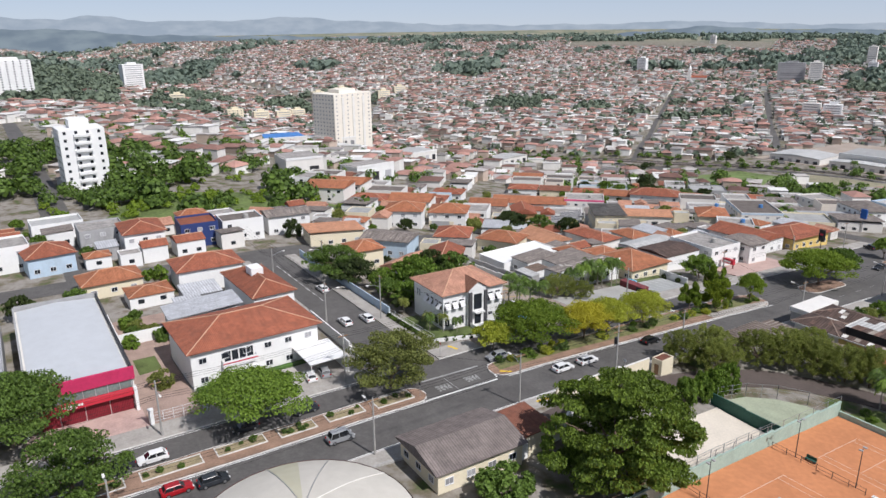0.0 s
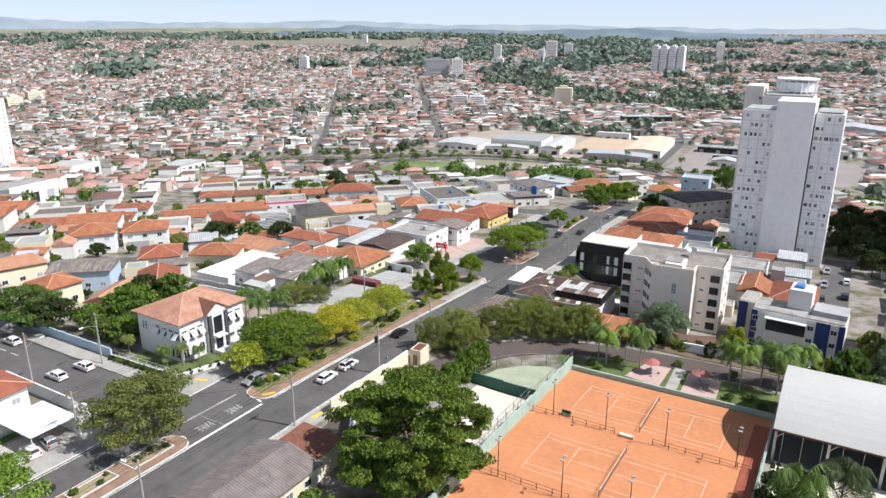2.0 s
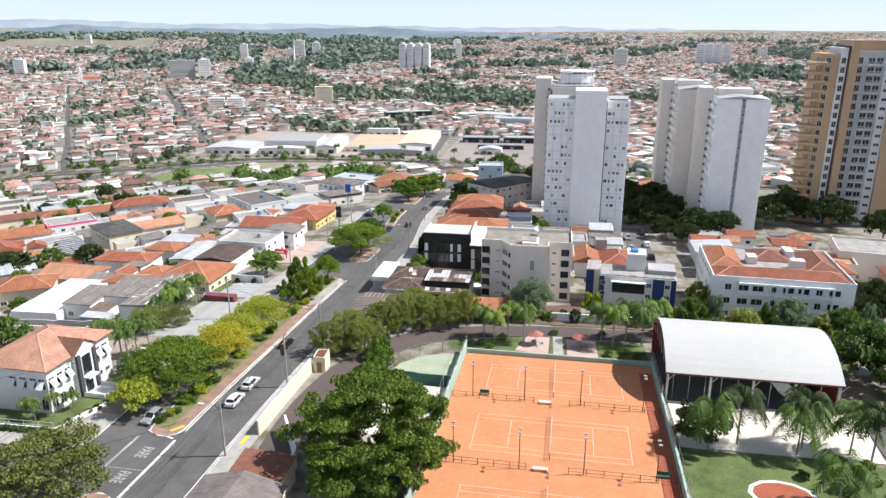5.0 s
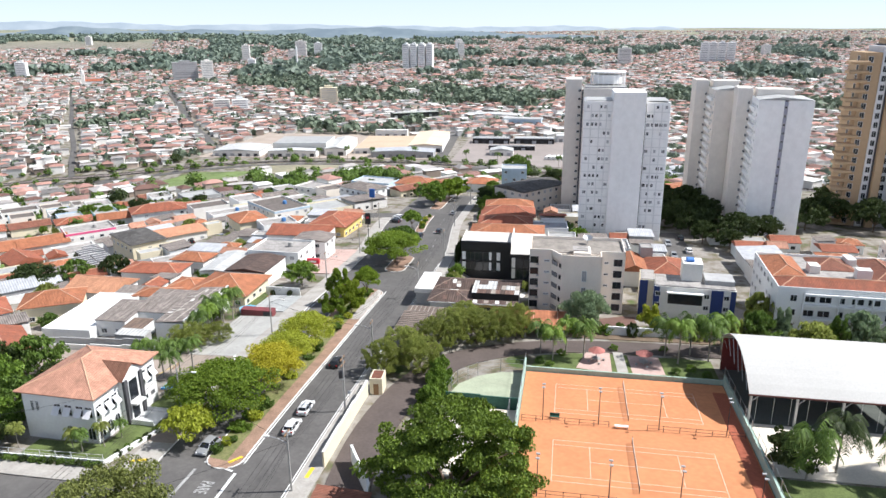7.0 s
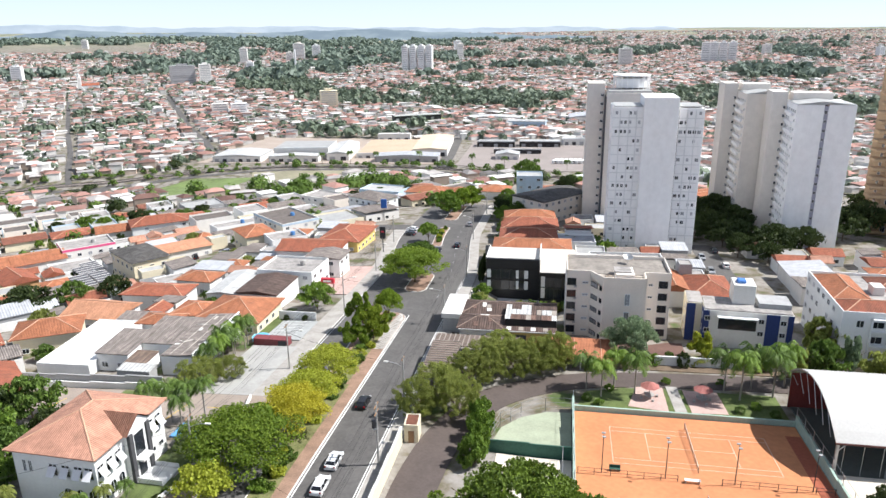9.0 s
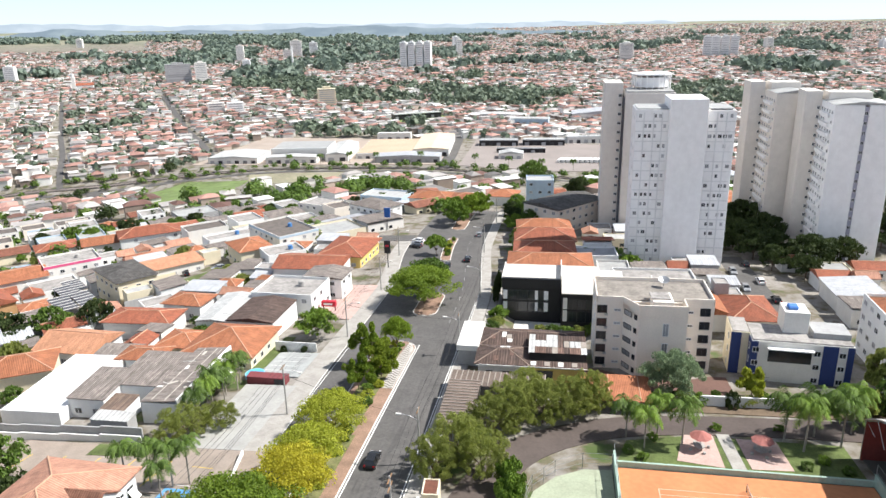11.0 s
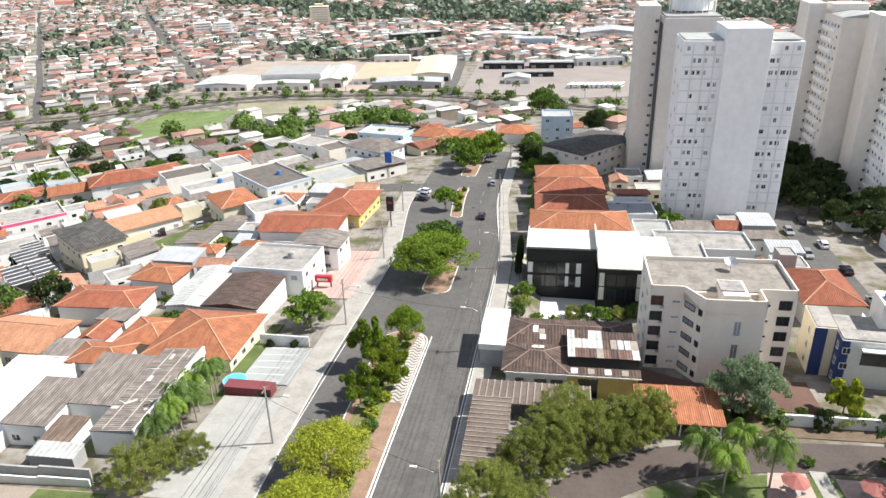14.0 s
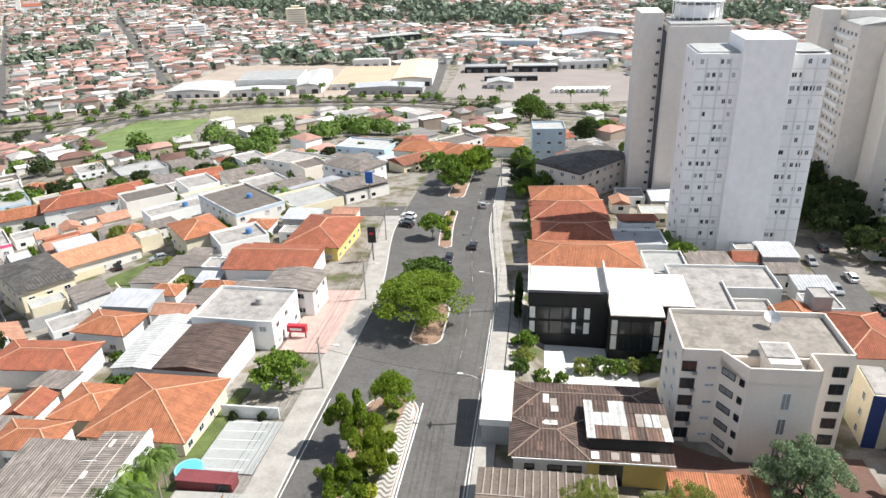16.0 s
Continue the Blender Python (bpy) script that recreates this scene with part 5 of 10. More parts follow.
# black modern house with white roofs, its front standing in a sunken garden
WARMSHEET = mat("warm_white_sheets", (0.6, 0.56, 0.5), var=0.05, grain=0.5, blotch=0.1, rough=0.55, stain=0.1, stain_col=(0.4, 0.36, 0.3))
blk = thing("house", 13.5, 188, -6.3, 0.5, "black modern two-storey house with pale metal roofs", "house", "houses of the town")
part("wall", boxed(-6.9, -5.9, -4, 7.1, 5.8, 7.4), BLACKWALL, blk)
part("roof", boxed(-6.7, -5.4, 7.4, 6.9, 5.7, 7.6), WARMSHEET, blk)
part("fascia", boxed(-7.0, -6.3, 5.6, 7.1, -5.4, 8.1), BLACKWALL, blk)
part("party_wall", boxed(6.95, -6.2, 5.6, 7.2, 6.0, 9.0), OFFWHITE, blk)
part("side_wall", boxed(-7.1, -5.4, 6.0, -6.8, 5.9, 8.0), OFFWHITE, blk)
part("wall", boxed(7.2, -9.6, -4, 16.2, 5.8, 6.0), BLACKWALL, blk)
bm = bmesh.new()
extrude_wedge = [(7.25, -10.4, 6.3), (16.4, -10.4, 6.3), (16.4, 6.0, 7.5), (7.25, 6.0, 7.5)]
vs = [bm.verts.new(v) for v in extrude_wedge] + [bm.verts.new((a, b, c - 0.2)) for a, b, c in extrude_wedge]
for q in ((0, 1, 2, 3), (7, 6, 5, 4), (0, 4, 5, 1), (1, 5, 6, 2), (2, 6, 7, 3), (3, 7, 4, 0)):
    bm.faces.new([vs[i] for i in q])
part("roof", bm, WARMSHEET, blk)
part("rear_wing", boxed(16.2, -6.6, -3, 29, 5.4, 5.0), BLACKWALL, blk)
part("roof", boxed(16.5, -6.9, 6.4, 22.0, 5.6, 6.6), WHITE, blk)
part("rear_wing", boxed(16.5, -6.6, 5.0, 22.0, 5.4, 6.4), BLACKWALL, blk)
part("roof", boxed(22.1, -6.8, 5.0, 29.2, 5.6, 5.25), SLABROOF, blk)
part("parapet", boxed(22.1, -7.0, 5.0, 29.3, -6.8, 5.8), OFFWHITE, blk)
part("parapet", boxed(29.2, -6.8, 5.0, 29.4, 5.6, 5.8), OFFWHITE, blk)
for r in range(2):
    for i in range(4):
        add_window(blk, pose(-4.3 + i * 2.35, -5.93, -0.6 + r * 3.0), 2.25, 2.75, GLASS, frame_mat=DARKMETAL)
    for i in range(3):
        add_window(blk, pose(9.9 + i * 2.0, -9.63, -1.2 + r * 3.1), 1.9, 2.8, GLASS, frame_mat=DARKMETAL)
for sx, w_ in ((-6.2, 0.5), (1.3, 0.35), (3.6, 0.5)):
    for r in range(2):
        part("curtain", boxed(sx - w_, -6.02, -0.3 + r * 3.0, sx + w_, -5.96, 2.0 + r * 3.0), WHITE, blk)
for sx in (7.6, 14.9):
    for r in range(2):
        part("panel", boxed(sx, -9.75, -1.0 + r * 3.1, sx + 1.0, -9.62, 1.8 + r * 3.1), OFFWHITE, blk, "white upright panel")
draped("paving_black_house", [(9, 168), (30, 168), (30, 182), (9, 182)], 0.1, mat("white_terrace", (0.62, 0.6, 0.57), var=0.08), "white paved terrace before the black house", "paving")
draped("drive_black_house", [(3.2, 166), (6.4, 166), (6.4, 200), (3.2, 200)], 0.12, PAVING, "pale concrete drive beside the black house", "paving")
for k, (x, y, r) in enumerate(((6.2, 176, 2.6), (6.0, 171.5, 2.4), (5.4, 167.6, 2.0), (9.5, 168.6, 1.8), (16.2, 173.4, 1.9), (19, 174.0, 2.3), (22.0, 173.6, 2.4), (25, 174.4, 2.1), (28, 174.8, 2.3), (12.5, 168.2, 1.5))):
    tree(x, y, r, 3.0 if k else 4.2, "bush", ("bright", "olive", "green")[k % 3], "leafy garden shrub before the black house", name="shrub", leaves=900, size=0.07, group="garden shrubs")
for k in range(4):
    tree(4.6, 187 + k * 3.0, 0.9, 5.6, "bush", "dark", "dark columnar cypress by the modern house", name="cypress", leaves=900, size=0.09, group="garden shrubs")

# the brown-roofed house: white side box, roof lights, carports
cp = thing("carport", 2.9, 153, -4.6, 0, "white boxy entrance canopy beside the brown roof", "canopy")
part("roof", boxed(-2.2, -6.3, 3.9, 2.2, 5.6, 5.0, bevel=0.04), OFFWHITE, cp)
for yy in (-5.8, 5.0):
    part("wall", boxed(-1.9, yy - 0.2, -1, 1.9, yy + 0.2, 3.9), GREYWALL, cp)
bh = thing("house", 15.2, 148.0, gz(15.3, 151.5) + 1.0, 1, "low house with two stained dark brown hipped roofs", "house", "houses of the town")
part("wall", boxed(-9.7, -7.0, -2.2, 10.0, 7.7, 3.3), OFFWHITE, bh)
part("wall", boxed(-9.7, -7.0, 3.3, -0.6, 7.7, 3.86), OFFWHITE, bh)
part("wall", boxed(-0.6, 0.6, 3.3, 10.0, 7.7, 3.86), OFFWHITE, bh)
part("front_panel", boxed(-0.4, -7.08, -2.0, 9.9, -7.0, 3.5), YELLOW, bh, "yellow painted front")
part("doorway", boxed(1.2, -7.14, -0.9, 4.2, -7.08, 2.7), GLASS, bh)
for sx in (-7.6, -4.4, -1.9):
    add_window(bh, pose(sx, -7.02, 1.2), 1.9 if sx > -5 else 1.3, 1.0, GLASS, frame_mat=DARKMETAL)
RUST = ribbed("rust_brown_sheets", (0.16, 0.1, 0.078), period=0.42, stain=0.3, streak=0.35)
PATCHES = (OFFWHITE, RUST, mat("faded_sheet", (0.33, 0.29, 0.25), var=0.2, stain=0.3), RUST)
OLDRIDGE = mat("weathered_ridge", (0.27, 0.2, 0.16), var=0.25)
rs_roof = random.Random(12)
for cx, cy, wd_ in ((-5.2, -3.7, 9.4), (0.1, 4.4, 19.9)):
    r_ = piece("roof", roof_mesh("hip", wd_, 7.3, 1.25, 0.45, TILE_DARK, "x"), bh, pose(cx, cy, 3.9))
    part("ridge_cap", ridge_caps("hip", wd_, 7.3, 1.25, 0.45, "x"), OLDRIDGE, r_)
    for k in range(9 if cy < 0 else 15):
        u, v = rs_roof.uniform(-wd_ / 2, wd_ / 2), rs_roof.choice((-1, -1, 1)) * rs_roof.uniform(0.9, 3.4)
        if abs(u) > wd_ / 2 - 4.0 + abs(v) * -0.4 + 2.6 or (cx + u > -1 and cy + v < 3.4):
            continue
        wd, ln = rs_roof.choice((0.42, 0.5, 0.85)), rs_roof.uniform(0.7, 1.7)
        q = part("sheet", boxed(-wd, -ln / 2, 0, wd, ln / 2, 0.03), PATCHES[k % 4], r_)
        uv_slope(q.data)
        q.matrix_basis = pose(u, v, 1.25 * (1 - abs(v) / 4.1) + 0.03, 17.0 if v < 0 else -17.0, 0, rs_roof.uniform(-1.5, 1.5))
r_ = piece("roof", roof_mesh("shed_n", 10.6, 1.6, 0.45, 0.1, TILE_DARK), bh, pose(5.0, -7.0, 3.75))
for k in range(4):
    q = part("sheet", boxed(-0.5, -0.55, 0, 0.5, 0.55, 0.03), (OFFWHITE, PATCHES[2])[k % 2], r_)
    q.matrix_basis = pose(-4.4 + k * 2.5, 0.1, 0.27, 14, 0, 0)
part("gutter", boxed(-9.9, -8.0, 3.62, 10.5, -7.88, 3.84), OFFWHITE, bh)
rl = thing("roof_lantern", 20.2, 147.6, gz(15.3, 151.5) + 1.0, 1, "raised dark roof lantern with white translucent sheets", "roof lantern")
part("wall", boxed(-5.2, -4.6, 3.3, 5.3, 2.8, 5.45), BLACKWALL, rl)
part("fascia", boxed(-5.35, -4.85, 5.3, -5.2, 3.0, 5.6), OFFWHITE, rl)
for i in range(10):
    for j, (ya, yb) in enumerate(((-4.9, -2.2), (-2.25, 0.5), (0.45, 3.0))):
        x0 = -5.3 + i * 1.07
        pale = (j == 1 and i < 5) or (j == 2 and i < 1) or (i == 9 and j < 2) or (j == 0 and i in (0, 4)) or (j == 1 and i in (6, 7, 8)) or (j == 2 and i in (3, 4))
        q = part("sheet", boxed(x0 + (0.1 if i in (6, 7, 8) and pale else 0.01), ya, 5.46 + 0.03 * j, x0 + 1.05, yb, 5.52 + 0.03 * j), (SHEET if i < 5 and j == 1 else PATCHES[2] if (i + j) % 3 == 1 else SHEET) if pale else (RUST if j == 0 and i % 3 else TILE_DARK), rl)
        uv_slope(q.data)

RIBEDGE = mat("grey_sheet_edge", (0.31, 0.27, 0.235), var=0.2)
RIB = mat("rust_sheet", (0.15, 0.118, 0.098), var=0.3, stain=0.4, stain_col=(0.14, 0.1, 0.08))


def ribbed_roof(x, y, w, d, z, ang, along, label, n, material=RIB, legs=True):
    """An open shelter roofed with separate corrugated sheets."""
    t = thing("carport", x, y, z, ang, label, "carport")
    for i in range(n):
        if along == "x":
            a = -w / 2 + i * w / n
            part("sheet", boxed(a + 0.05, -d / 2, 2.7, a + w / n - 0.14, d / 2, 2.86), material, t)
            part("rib", boxed(a + w / n - 0.14, -d / 2, 2.68, a + w / n + 0.03, d / 2, 2.98), RIBEDGE, t)
        else:
            a = -d / 2 + i * d / n
            part("sheet", boxed(-w / 2, a + 0.05, 2.7, w / 2, a + d / n - 0.14, 2.86), material, t)
            part("rib", boxed(-w / 2, a + d / n - 0.14, 2.68, w / 2, a + d / n - 0.01, 2.98), RIBEDGE, t)
    for sx in (-w / 2 + 0.2, 0, w / 2 - 0.2):
        for sy in (-d / 2 + 0.2, d / 2 - 0.2):
            part("post", boxed(sx - 0.08, sy - 0.08, -1.5, sx + 0.08, sy + 0.08, 2.7), METAL, t)
    return t


ribbed_roof(9.8, 135.6, 17, 5.6, gz(9.8, 135.6) + 0.0, 0, "x", "rusty corrugated carport along the club boundary", 17)
ribbed_roof(4.4, 125.3, 5.6, 14.6, gz(4.4, 125.3) + 0.3, 0, "y", "rusty corrugated carport beside the avenue", 15)
sh = thing("open_shed", 30.5, 136.4, gz(30.5, 136.4), 1, "open-sided shed with an orange tiled roof on white posts", "shed", "club buildings")
piece("roof", roof_mesh("shed_n", 11.5, 7.4, 0.9, 0.2, TILE_ORANGE), sh, pose(0, 0, 2.7))
for sx in (-1.2, 4.0):
    part("ridge_cap", rod(bmesh.new(), (sx, -3.85, 2.74), (sx, 3.85, 3.64), 0.09, seg=6), RIDGE, sh)
part("back_wall", boxed(-5.7, 3.4, -0.6, 5.7, 3.65, 3.3), OFFWHITE, sh)
for sx in (-5.4, -2.7, 0, 2.7, 5.4):
    part("post", boxed(sx - 0.09, -3.4, -0.6, sx + 0.09, -3.22, 2.62), OFFWHITE, sh)

# navy and white apartment building
n1 = thing("apartment_block", 63.2, 153.6, -5.6, -4, "three-storey white and navy apartment building", "apartment block", "apartment blocks")
part("wall", boxed(-7.0, -4.0, -1, 10.4, 4.0, 8.6), OFFWHITE, n1)
part("wall", boxed(-10.2, -1.2, -1, -7.0, 6.0, 8.9), CREAM, n1, "cream side wing")
for a, b, c in ((-7.05, -4.06, 1.2), (5.2, -4.06, 2.6), (9.3, -4.06, 1.15)):
    part("panel", boxed(a, b, -0.5, a + c, b + 0.05, 8.5), NAVY, n1, "navy panel")
part("panel", boxed(-10.25, -1.26, -0.5, -8.4, -1.2, 8.8), NAVY, n1, "navy panel")
part("panel", boxed(-7.06, -4.0, -0.5, -7.0, -1.2, 8.5), NAVY, n1, "navy panel")
part("roof", boxed(-6.8, -3.8, 8.6, 10.2, 3.8, 8.85), SLABROOF, n1)
part("roof", boxed(-10.0, -1.0, 8.9, -7.0, 5.8, 9.05), SLABROOF, n1)
part("awning", boxed(-4.3, -5.2, 7.4, 3.6, -4.0, 7.6), WHITE, n1)
part("recess", boxed(-4.0, -4.12, 4.6, 3.4, -4.0, 7.2), GLASS, n1)
part("stair_head", boxed(-1.0, 0.2, 8.8, 3.4, 5.2, 13.0, bevel=0.05), OFFWHITE, n1)
part("water_tank", boxed(-0.2, 1.4, 13.0, 1.6, 3.4, 13.7, bevel=0.2), mat("blue_tank", (0.08, 0.2, 0.5), var=0.1), n1)
part("parapet", boxed(4.0, -1.5, 8.8, 10.3, 4.0, 9.9), GREYWALL, n1)
for f in range(3):
    z = 0.9 + f * 2.7
    for sx in (-6.2, 4.3, 8.5):
        add_window(n1, pose(sx, -4.07, z), 1.2, 1.1, GLASS)
    for sy in (-2.6, 1.5):
        add_window(n1, pose(-10.22 if sy > 0 else -7.06, sy, z, 0, 0, -90), 0.9, 1.3, GLASS)

# white low house group behind the beige block
house(44, 183, 12, 11, 2, 5.0, "flat", 0, OFFWHITE, SLABROOF, "off-white house with a stained slab roof", wins="")
house(53.5, 180, 7, 12, 2, 4.6, "gable", 1.6, OFFWHITE, TILE_ORANGE, "low house with an orange tile roof behind the flats", wins="", axis="y")
house(62, 178, 10, 14, 2, 4.6, "hip", 2.2, OFFWHITE, TILE, "low house with a red hipped roof behind the flats", wins="")
house(35, 176.5, 8, 6, 2, 4.4, "gable", 1.3, OFFWHITE, TILE_ORANGE, "low orange-roofed outbuilding behind the flats", wins="", axis="x")
house(57.5, 186.5, 3.2, 4, 2, 8.0, "flat", 0, GREYWALL, SLABROOF, "grey water tower block", wins="", parapet=0.3)
house(44, 199, 20, 10, 2, 4.8, "flat", 0, WHITE, SLABROOF, "white house with a flat grey roof below the tower", wins="")
house(34.5, 207, 8.5, 11, 2, 4.2, "flat", 0, OFFWHITE, SHEET, "small white annex with a pale metal roof", wins="")
house(30, 219, 12, 9, 4, 5.2, "flat", 0, WHITE, SHEET_GREY, "white annex with a blue-grey roof", wins="s")
house(31, 228, 8, 5, 4, 6.2, "shed_s", 0.8, WHITE, TILE, "white annex with a red lean-to roof", wins="s")
house(97, 178, 7, 7, 0, 6.0, "gable", 1.6, WHITE, TILE_ORANGE, "narrow white house with an orange roof", wins="s", axis="y")
house(116, 183, 14, 10, -8, 6.8, "flat", 0, BEIGE, TILE_PEACH, "beige house with a tiled court roof", wins="sw")
house(133, 190, 24, 16, -10, 8.5, "flat", 0, BEIGE, SLABROOF, "beige villa with a dark flat roof", wins="sw")
house(112, 172, 12, 9, 0, 7.2, "hip", 2.2, WHITE, TILE, "white house with a red roof beside the long one", wins="s")
house(132, 168, 12, 12, 0, 7.0, "hip", 2.2, mat("faded_brick_render", (0.42, 0.24, 0.18), var=0.12, stain=0.3), TILE_BROWN, "brick-coloured house with a stained brown roof", wins="s")
house(90, 196, 10, 12, 0, 4.2, "shed_e", 0.8, OFFWHITE, SHEET_GREY, "low shed with a grey sheet roof", wins="")


# ---- the club beside the avenue: courts, wall, garden, sports hall ----
def wall_line(name, pts, h, thick, material, label, category="wall", cap=None, posts=0, sink=0.5):
    """A free-standing wall that steps along with the ground, with an optional coping."""
    t = thing(name, pts[0][0], pts[0][1], gz(*pts[0]), 0, label, category)
    o = Vector(t.location)
    for a, b in zip(pts, pts[1:]):
        a, b = Vector((*a, 0)), Vector((*b, 0))
        L = (b - a).length
        n = max(1, int(L / 6))
        for k in range(n):
            p, q = a.lerp(b, k / n), a.lerp(b, (k + 1) / n)
            m = (p + q) / 2
            z = gz(m.x, m.y)
            M = Matrix.Translation(Vector((m.x, m.y, z)) - o) @ Matrix.Rotation(math.atan2(q.y - p.y, q.x - p.x), 4, "Z")
            bm = boxed(-(q - p).length / 2 - 0.02, -thick / 2, -sink, (q - p).length / 2 + 0.02, thick / 2, h)
            bm.transform(M)
            part("panel", bm, material, t)
            if cap:
                bm = boxed(-(q - p).length / 2 - 0.02, -thick / 2 - 0.05, h, (q - p).length / 2 + 0.02, thick / 2 + 0.05, h + 0.1)
                bm.transform(M)
                part("coping", bm, cap, t)
    return t


def tube(P, r):
    """One square bar bent along a line of points."""
    bm = bmesh.new()
    rings = [[bm.verts.new((p.x + a * r, p.y + a * r, p.z + b * r)) for a, b in ((-0.7, -1), (0.7, -1), (0.7, 1), (-0.7, 1))] for p in P]
    if abs(P[-1].x - P[0].x) > abs(P[-1].y - P[0].y):
        for ring_, p in zip(rings, P):
            for v in ring_:
                v.co.x = p.x
    else:
        for ring_, p in zip(rings, P):
            for v in ring_:
                v.co.y = p.y
    for a, b in zip(rings, rings[1:]):
        for i in range(4):
            bm.faces.new((a[i], a[(i + 1) % 4], b[(i + 1) % 4], b[i]))
    bm.faces.new(rings[0])
    bm.faces.new(rings[-1][::-1])
    bmesh.ops.recalc_face_normals(bm, faces=bm.faces[:])
    return bm


def fence(pts, h, label, step=3.0, rails=3, material=None, mesh_step=0.0):
    t = thing("fence", pts[0][0], pts[0][1], gz(*pts[0]), 0, label, "fence", "club fences")
    o = Vector(t.location)
    for a, b in zip(pts, pts[1:]):
        a, b = Vector((*a, 0)), Vector((*b, 0))
        n = max(1, int((b - a).length / step))
        P = [a.lerp(b, k / n) for k in range(n + 1)]
        P = [Vector((p.x, p.y, gz(p.x, p.y))) - o for p in P]
        for p in P:
            part("post", rod(bmesh.new(), p, p + Vector((0, 0, h)), 0.05, seg=6), material or METAL, t)
        for r in range(rails):
            z = Vector((0, 0, h * (r + 1) / rails - 0.05))
            bm = tube([p + z for p in P], 0.022)
            part("rail", bm, material or METAL, t)
    return t


draped("clay_courts", [(29.2, 50), (64.6, 50), (64.6, 115.3), (29.2, 115.3)], 0.05, CLAY, "orange clay tennis courts in a row", "tennis court")
# Shadow on the courts' east edge, laid down as a strip of darker clay.
draped("clay_margin", [(62.2, 50), (64.5, 50), (64.5, 112), (62.2, 112)], 0.07, CLAY_RED, "shadow along the court edge painted as darker clay", "court edge")
for cy in (65.1, 85.1, 105.1):
    ln = thing("court_marking", 46.75, cy, gz(46.75, cy), 0, "white painted lines of a clay tennis court", "court lines", "tennis courts")
    def stripe(x0, y0, x1, y1):
        bm = bmesh.new()
        n = max(1, int(max(abs(x1 - x0), abs(y1 - y0)) / 3))
        w, across = 0.04, abs(x1 - x0) > abs(y1 - y0)
        last = None
        for k in range(n + 1):
            ax, ay = x0 + (x1 - x0) * k / n, y0 + (y1 - y0) * k / n
            pair = []
            for e in (-w, w):
                px, py = (ax, ay + e) if across else (ax + e, ay)
                pair.append(bm.verts.new((px, py, gz(46.75 + px, cy + py) - gz(46.75, cy) + 0.075)))
            if last:
                bm.faces.new((last[0], last[1], pair[1], pair[0]))
            last = pair
        part("line", bm, mat("dusty_court_line", (0.66, 0.5, 0.4), var=0.2, grain=3), ln)
    L, W, S, V = 11.885, 5.485, 4.115, 6.4
    for y in (-W, W, -S, S):
        stripe(-L, y, L, y)
    for x in (-L, L):
        stripe(x, -W, x, W)
    for x in (-V, V):
        stripe(x, -S, x, S)
    stripe(-V, 0, V, 0)
    net = thing("tennis_net", 46.75, cy, gz(46.75, cy), 0, "dark tennis net between two posts", "tennis net", "tennis nets")
    for y in (-6.4, 6.4):
        part("post", rod(bmesh.new(), (0, y, -0.2 - y * 0.03), (0, y, 1.2 - y * 0.03), 0.05), DARKMETAL, net)
    bm = bmesh.new()
    for k in range(33):
        y = -6.4 + k * 0.4
        rod(bm, (0, y, 0.1 - y * 0.03), (0, y, 1.05 - y * 0.03), 0.012, seg=3)
    for k in range(6):
        rod(bm, (0, -6.4, 0.15 + k * 0.16 + 0.19), (0, 6.4, 0.15 + k * 0.16 - 0.19), 0.012, seg=3)
    part("netting", bm, DARKMETAL, net)
    part("tape", rod(bmesh.new(), (0, -6.4, 1.1 + 0.19), (0, 6.4, 1.1 - 0.19), 0.035, seg=4), OFFWHITE, net)
for cy in (96.0, 75.8):
    fence([(29.6, cy), (43.5, cy)], 1.1, "low dark fence between the clay courts", 2.3, 2, DARKMETAL)
    fence([(49.5, cy), (64.2, cy)], 1.1, "low dark fence between the clay courts", 2.3, 2, DARKMETAL)
    b = thing("bench", 45.5, cy, gz(45.5, cy), 0, "white slatted umpire bench between the courts", "bench", "court benches")
    for k in range(3):
        part("slat", boxed(-1.1, -0.3 + k * 0.2, 0.5, 1.1, -0.14 + k * 0.2, 0.55), WHITE, b)
    for x in (-0.9, 0.9):
        part("leg", boxed(x - 0.05, -0.3, -0.1, x + 0.05, 0.3, 0.5), METAL, b)


def court_lamp(x, y, h=6.3):
    t = thing("floodlight", x, y, gz(x, y), 0, "slim court floodlight pole with two lamps", "floodlight", "court floodlights")
    part("pole", rod(bmesh.new(), (0, 0, -0.2), (0, 0, h), 0.08, 0.05), DARKMETAL, t)
    for s in (-1, 1):
        part("lamp_head", boxed(-0.27, s * 0.55 - 0.17, h - 0.08, 0.27, s * 0.55 + 0.17, h + 0.1, bevel=0.04), GREYWALL, t)
    part("arm", rod(bmesh.new(), (0, -0.6, h), (0, 0.6, h), 0.03, seg=5), DARKMETAL, t)
    return t


lamp0 = court_lamp(33, 96.6)
for x, y in ((41.9, 96.6), (51.3, 96.5), (61.5, 96.4), (33, 75.8), (42.5, 75.8), (51.6, 76), (61.5, 76)):
    copy_thing(lamp0, pose(x, y, gz(x, y)))
for k, (x, y) in enumerate(((34.9, 97.4), (62.6, 77.2))):
    bn = thing("bench", x, y, gz(x, y), 0, "small green players' bench on the clay", "bench", "court benches")
    part("seat", boxed(-0.8, -0.25, 0.4, 0.8, 0.25, 0.47), GREENDARK, bn)
    part("backrest", boxed(-0.8, 0.2, 0.5, 0.8, 0.26, 0.95), GREENDARK, bn)
    for sx in (-0.7, 0.7):
        part("leg", boxed(sx - 0.04, -0.22, -0.1, sx + 0.04, 0.22, 0.4), DARKMETAL, bn)

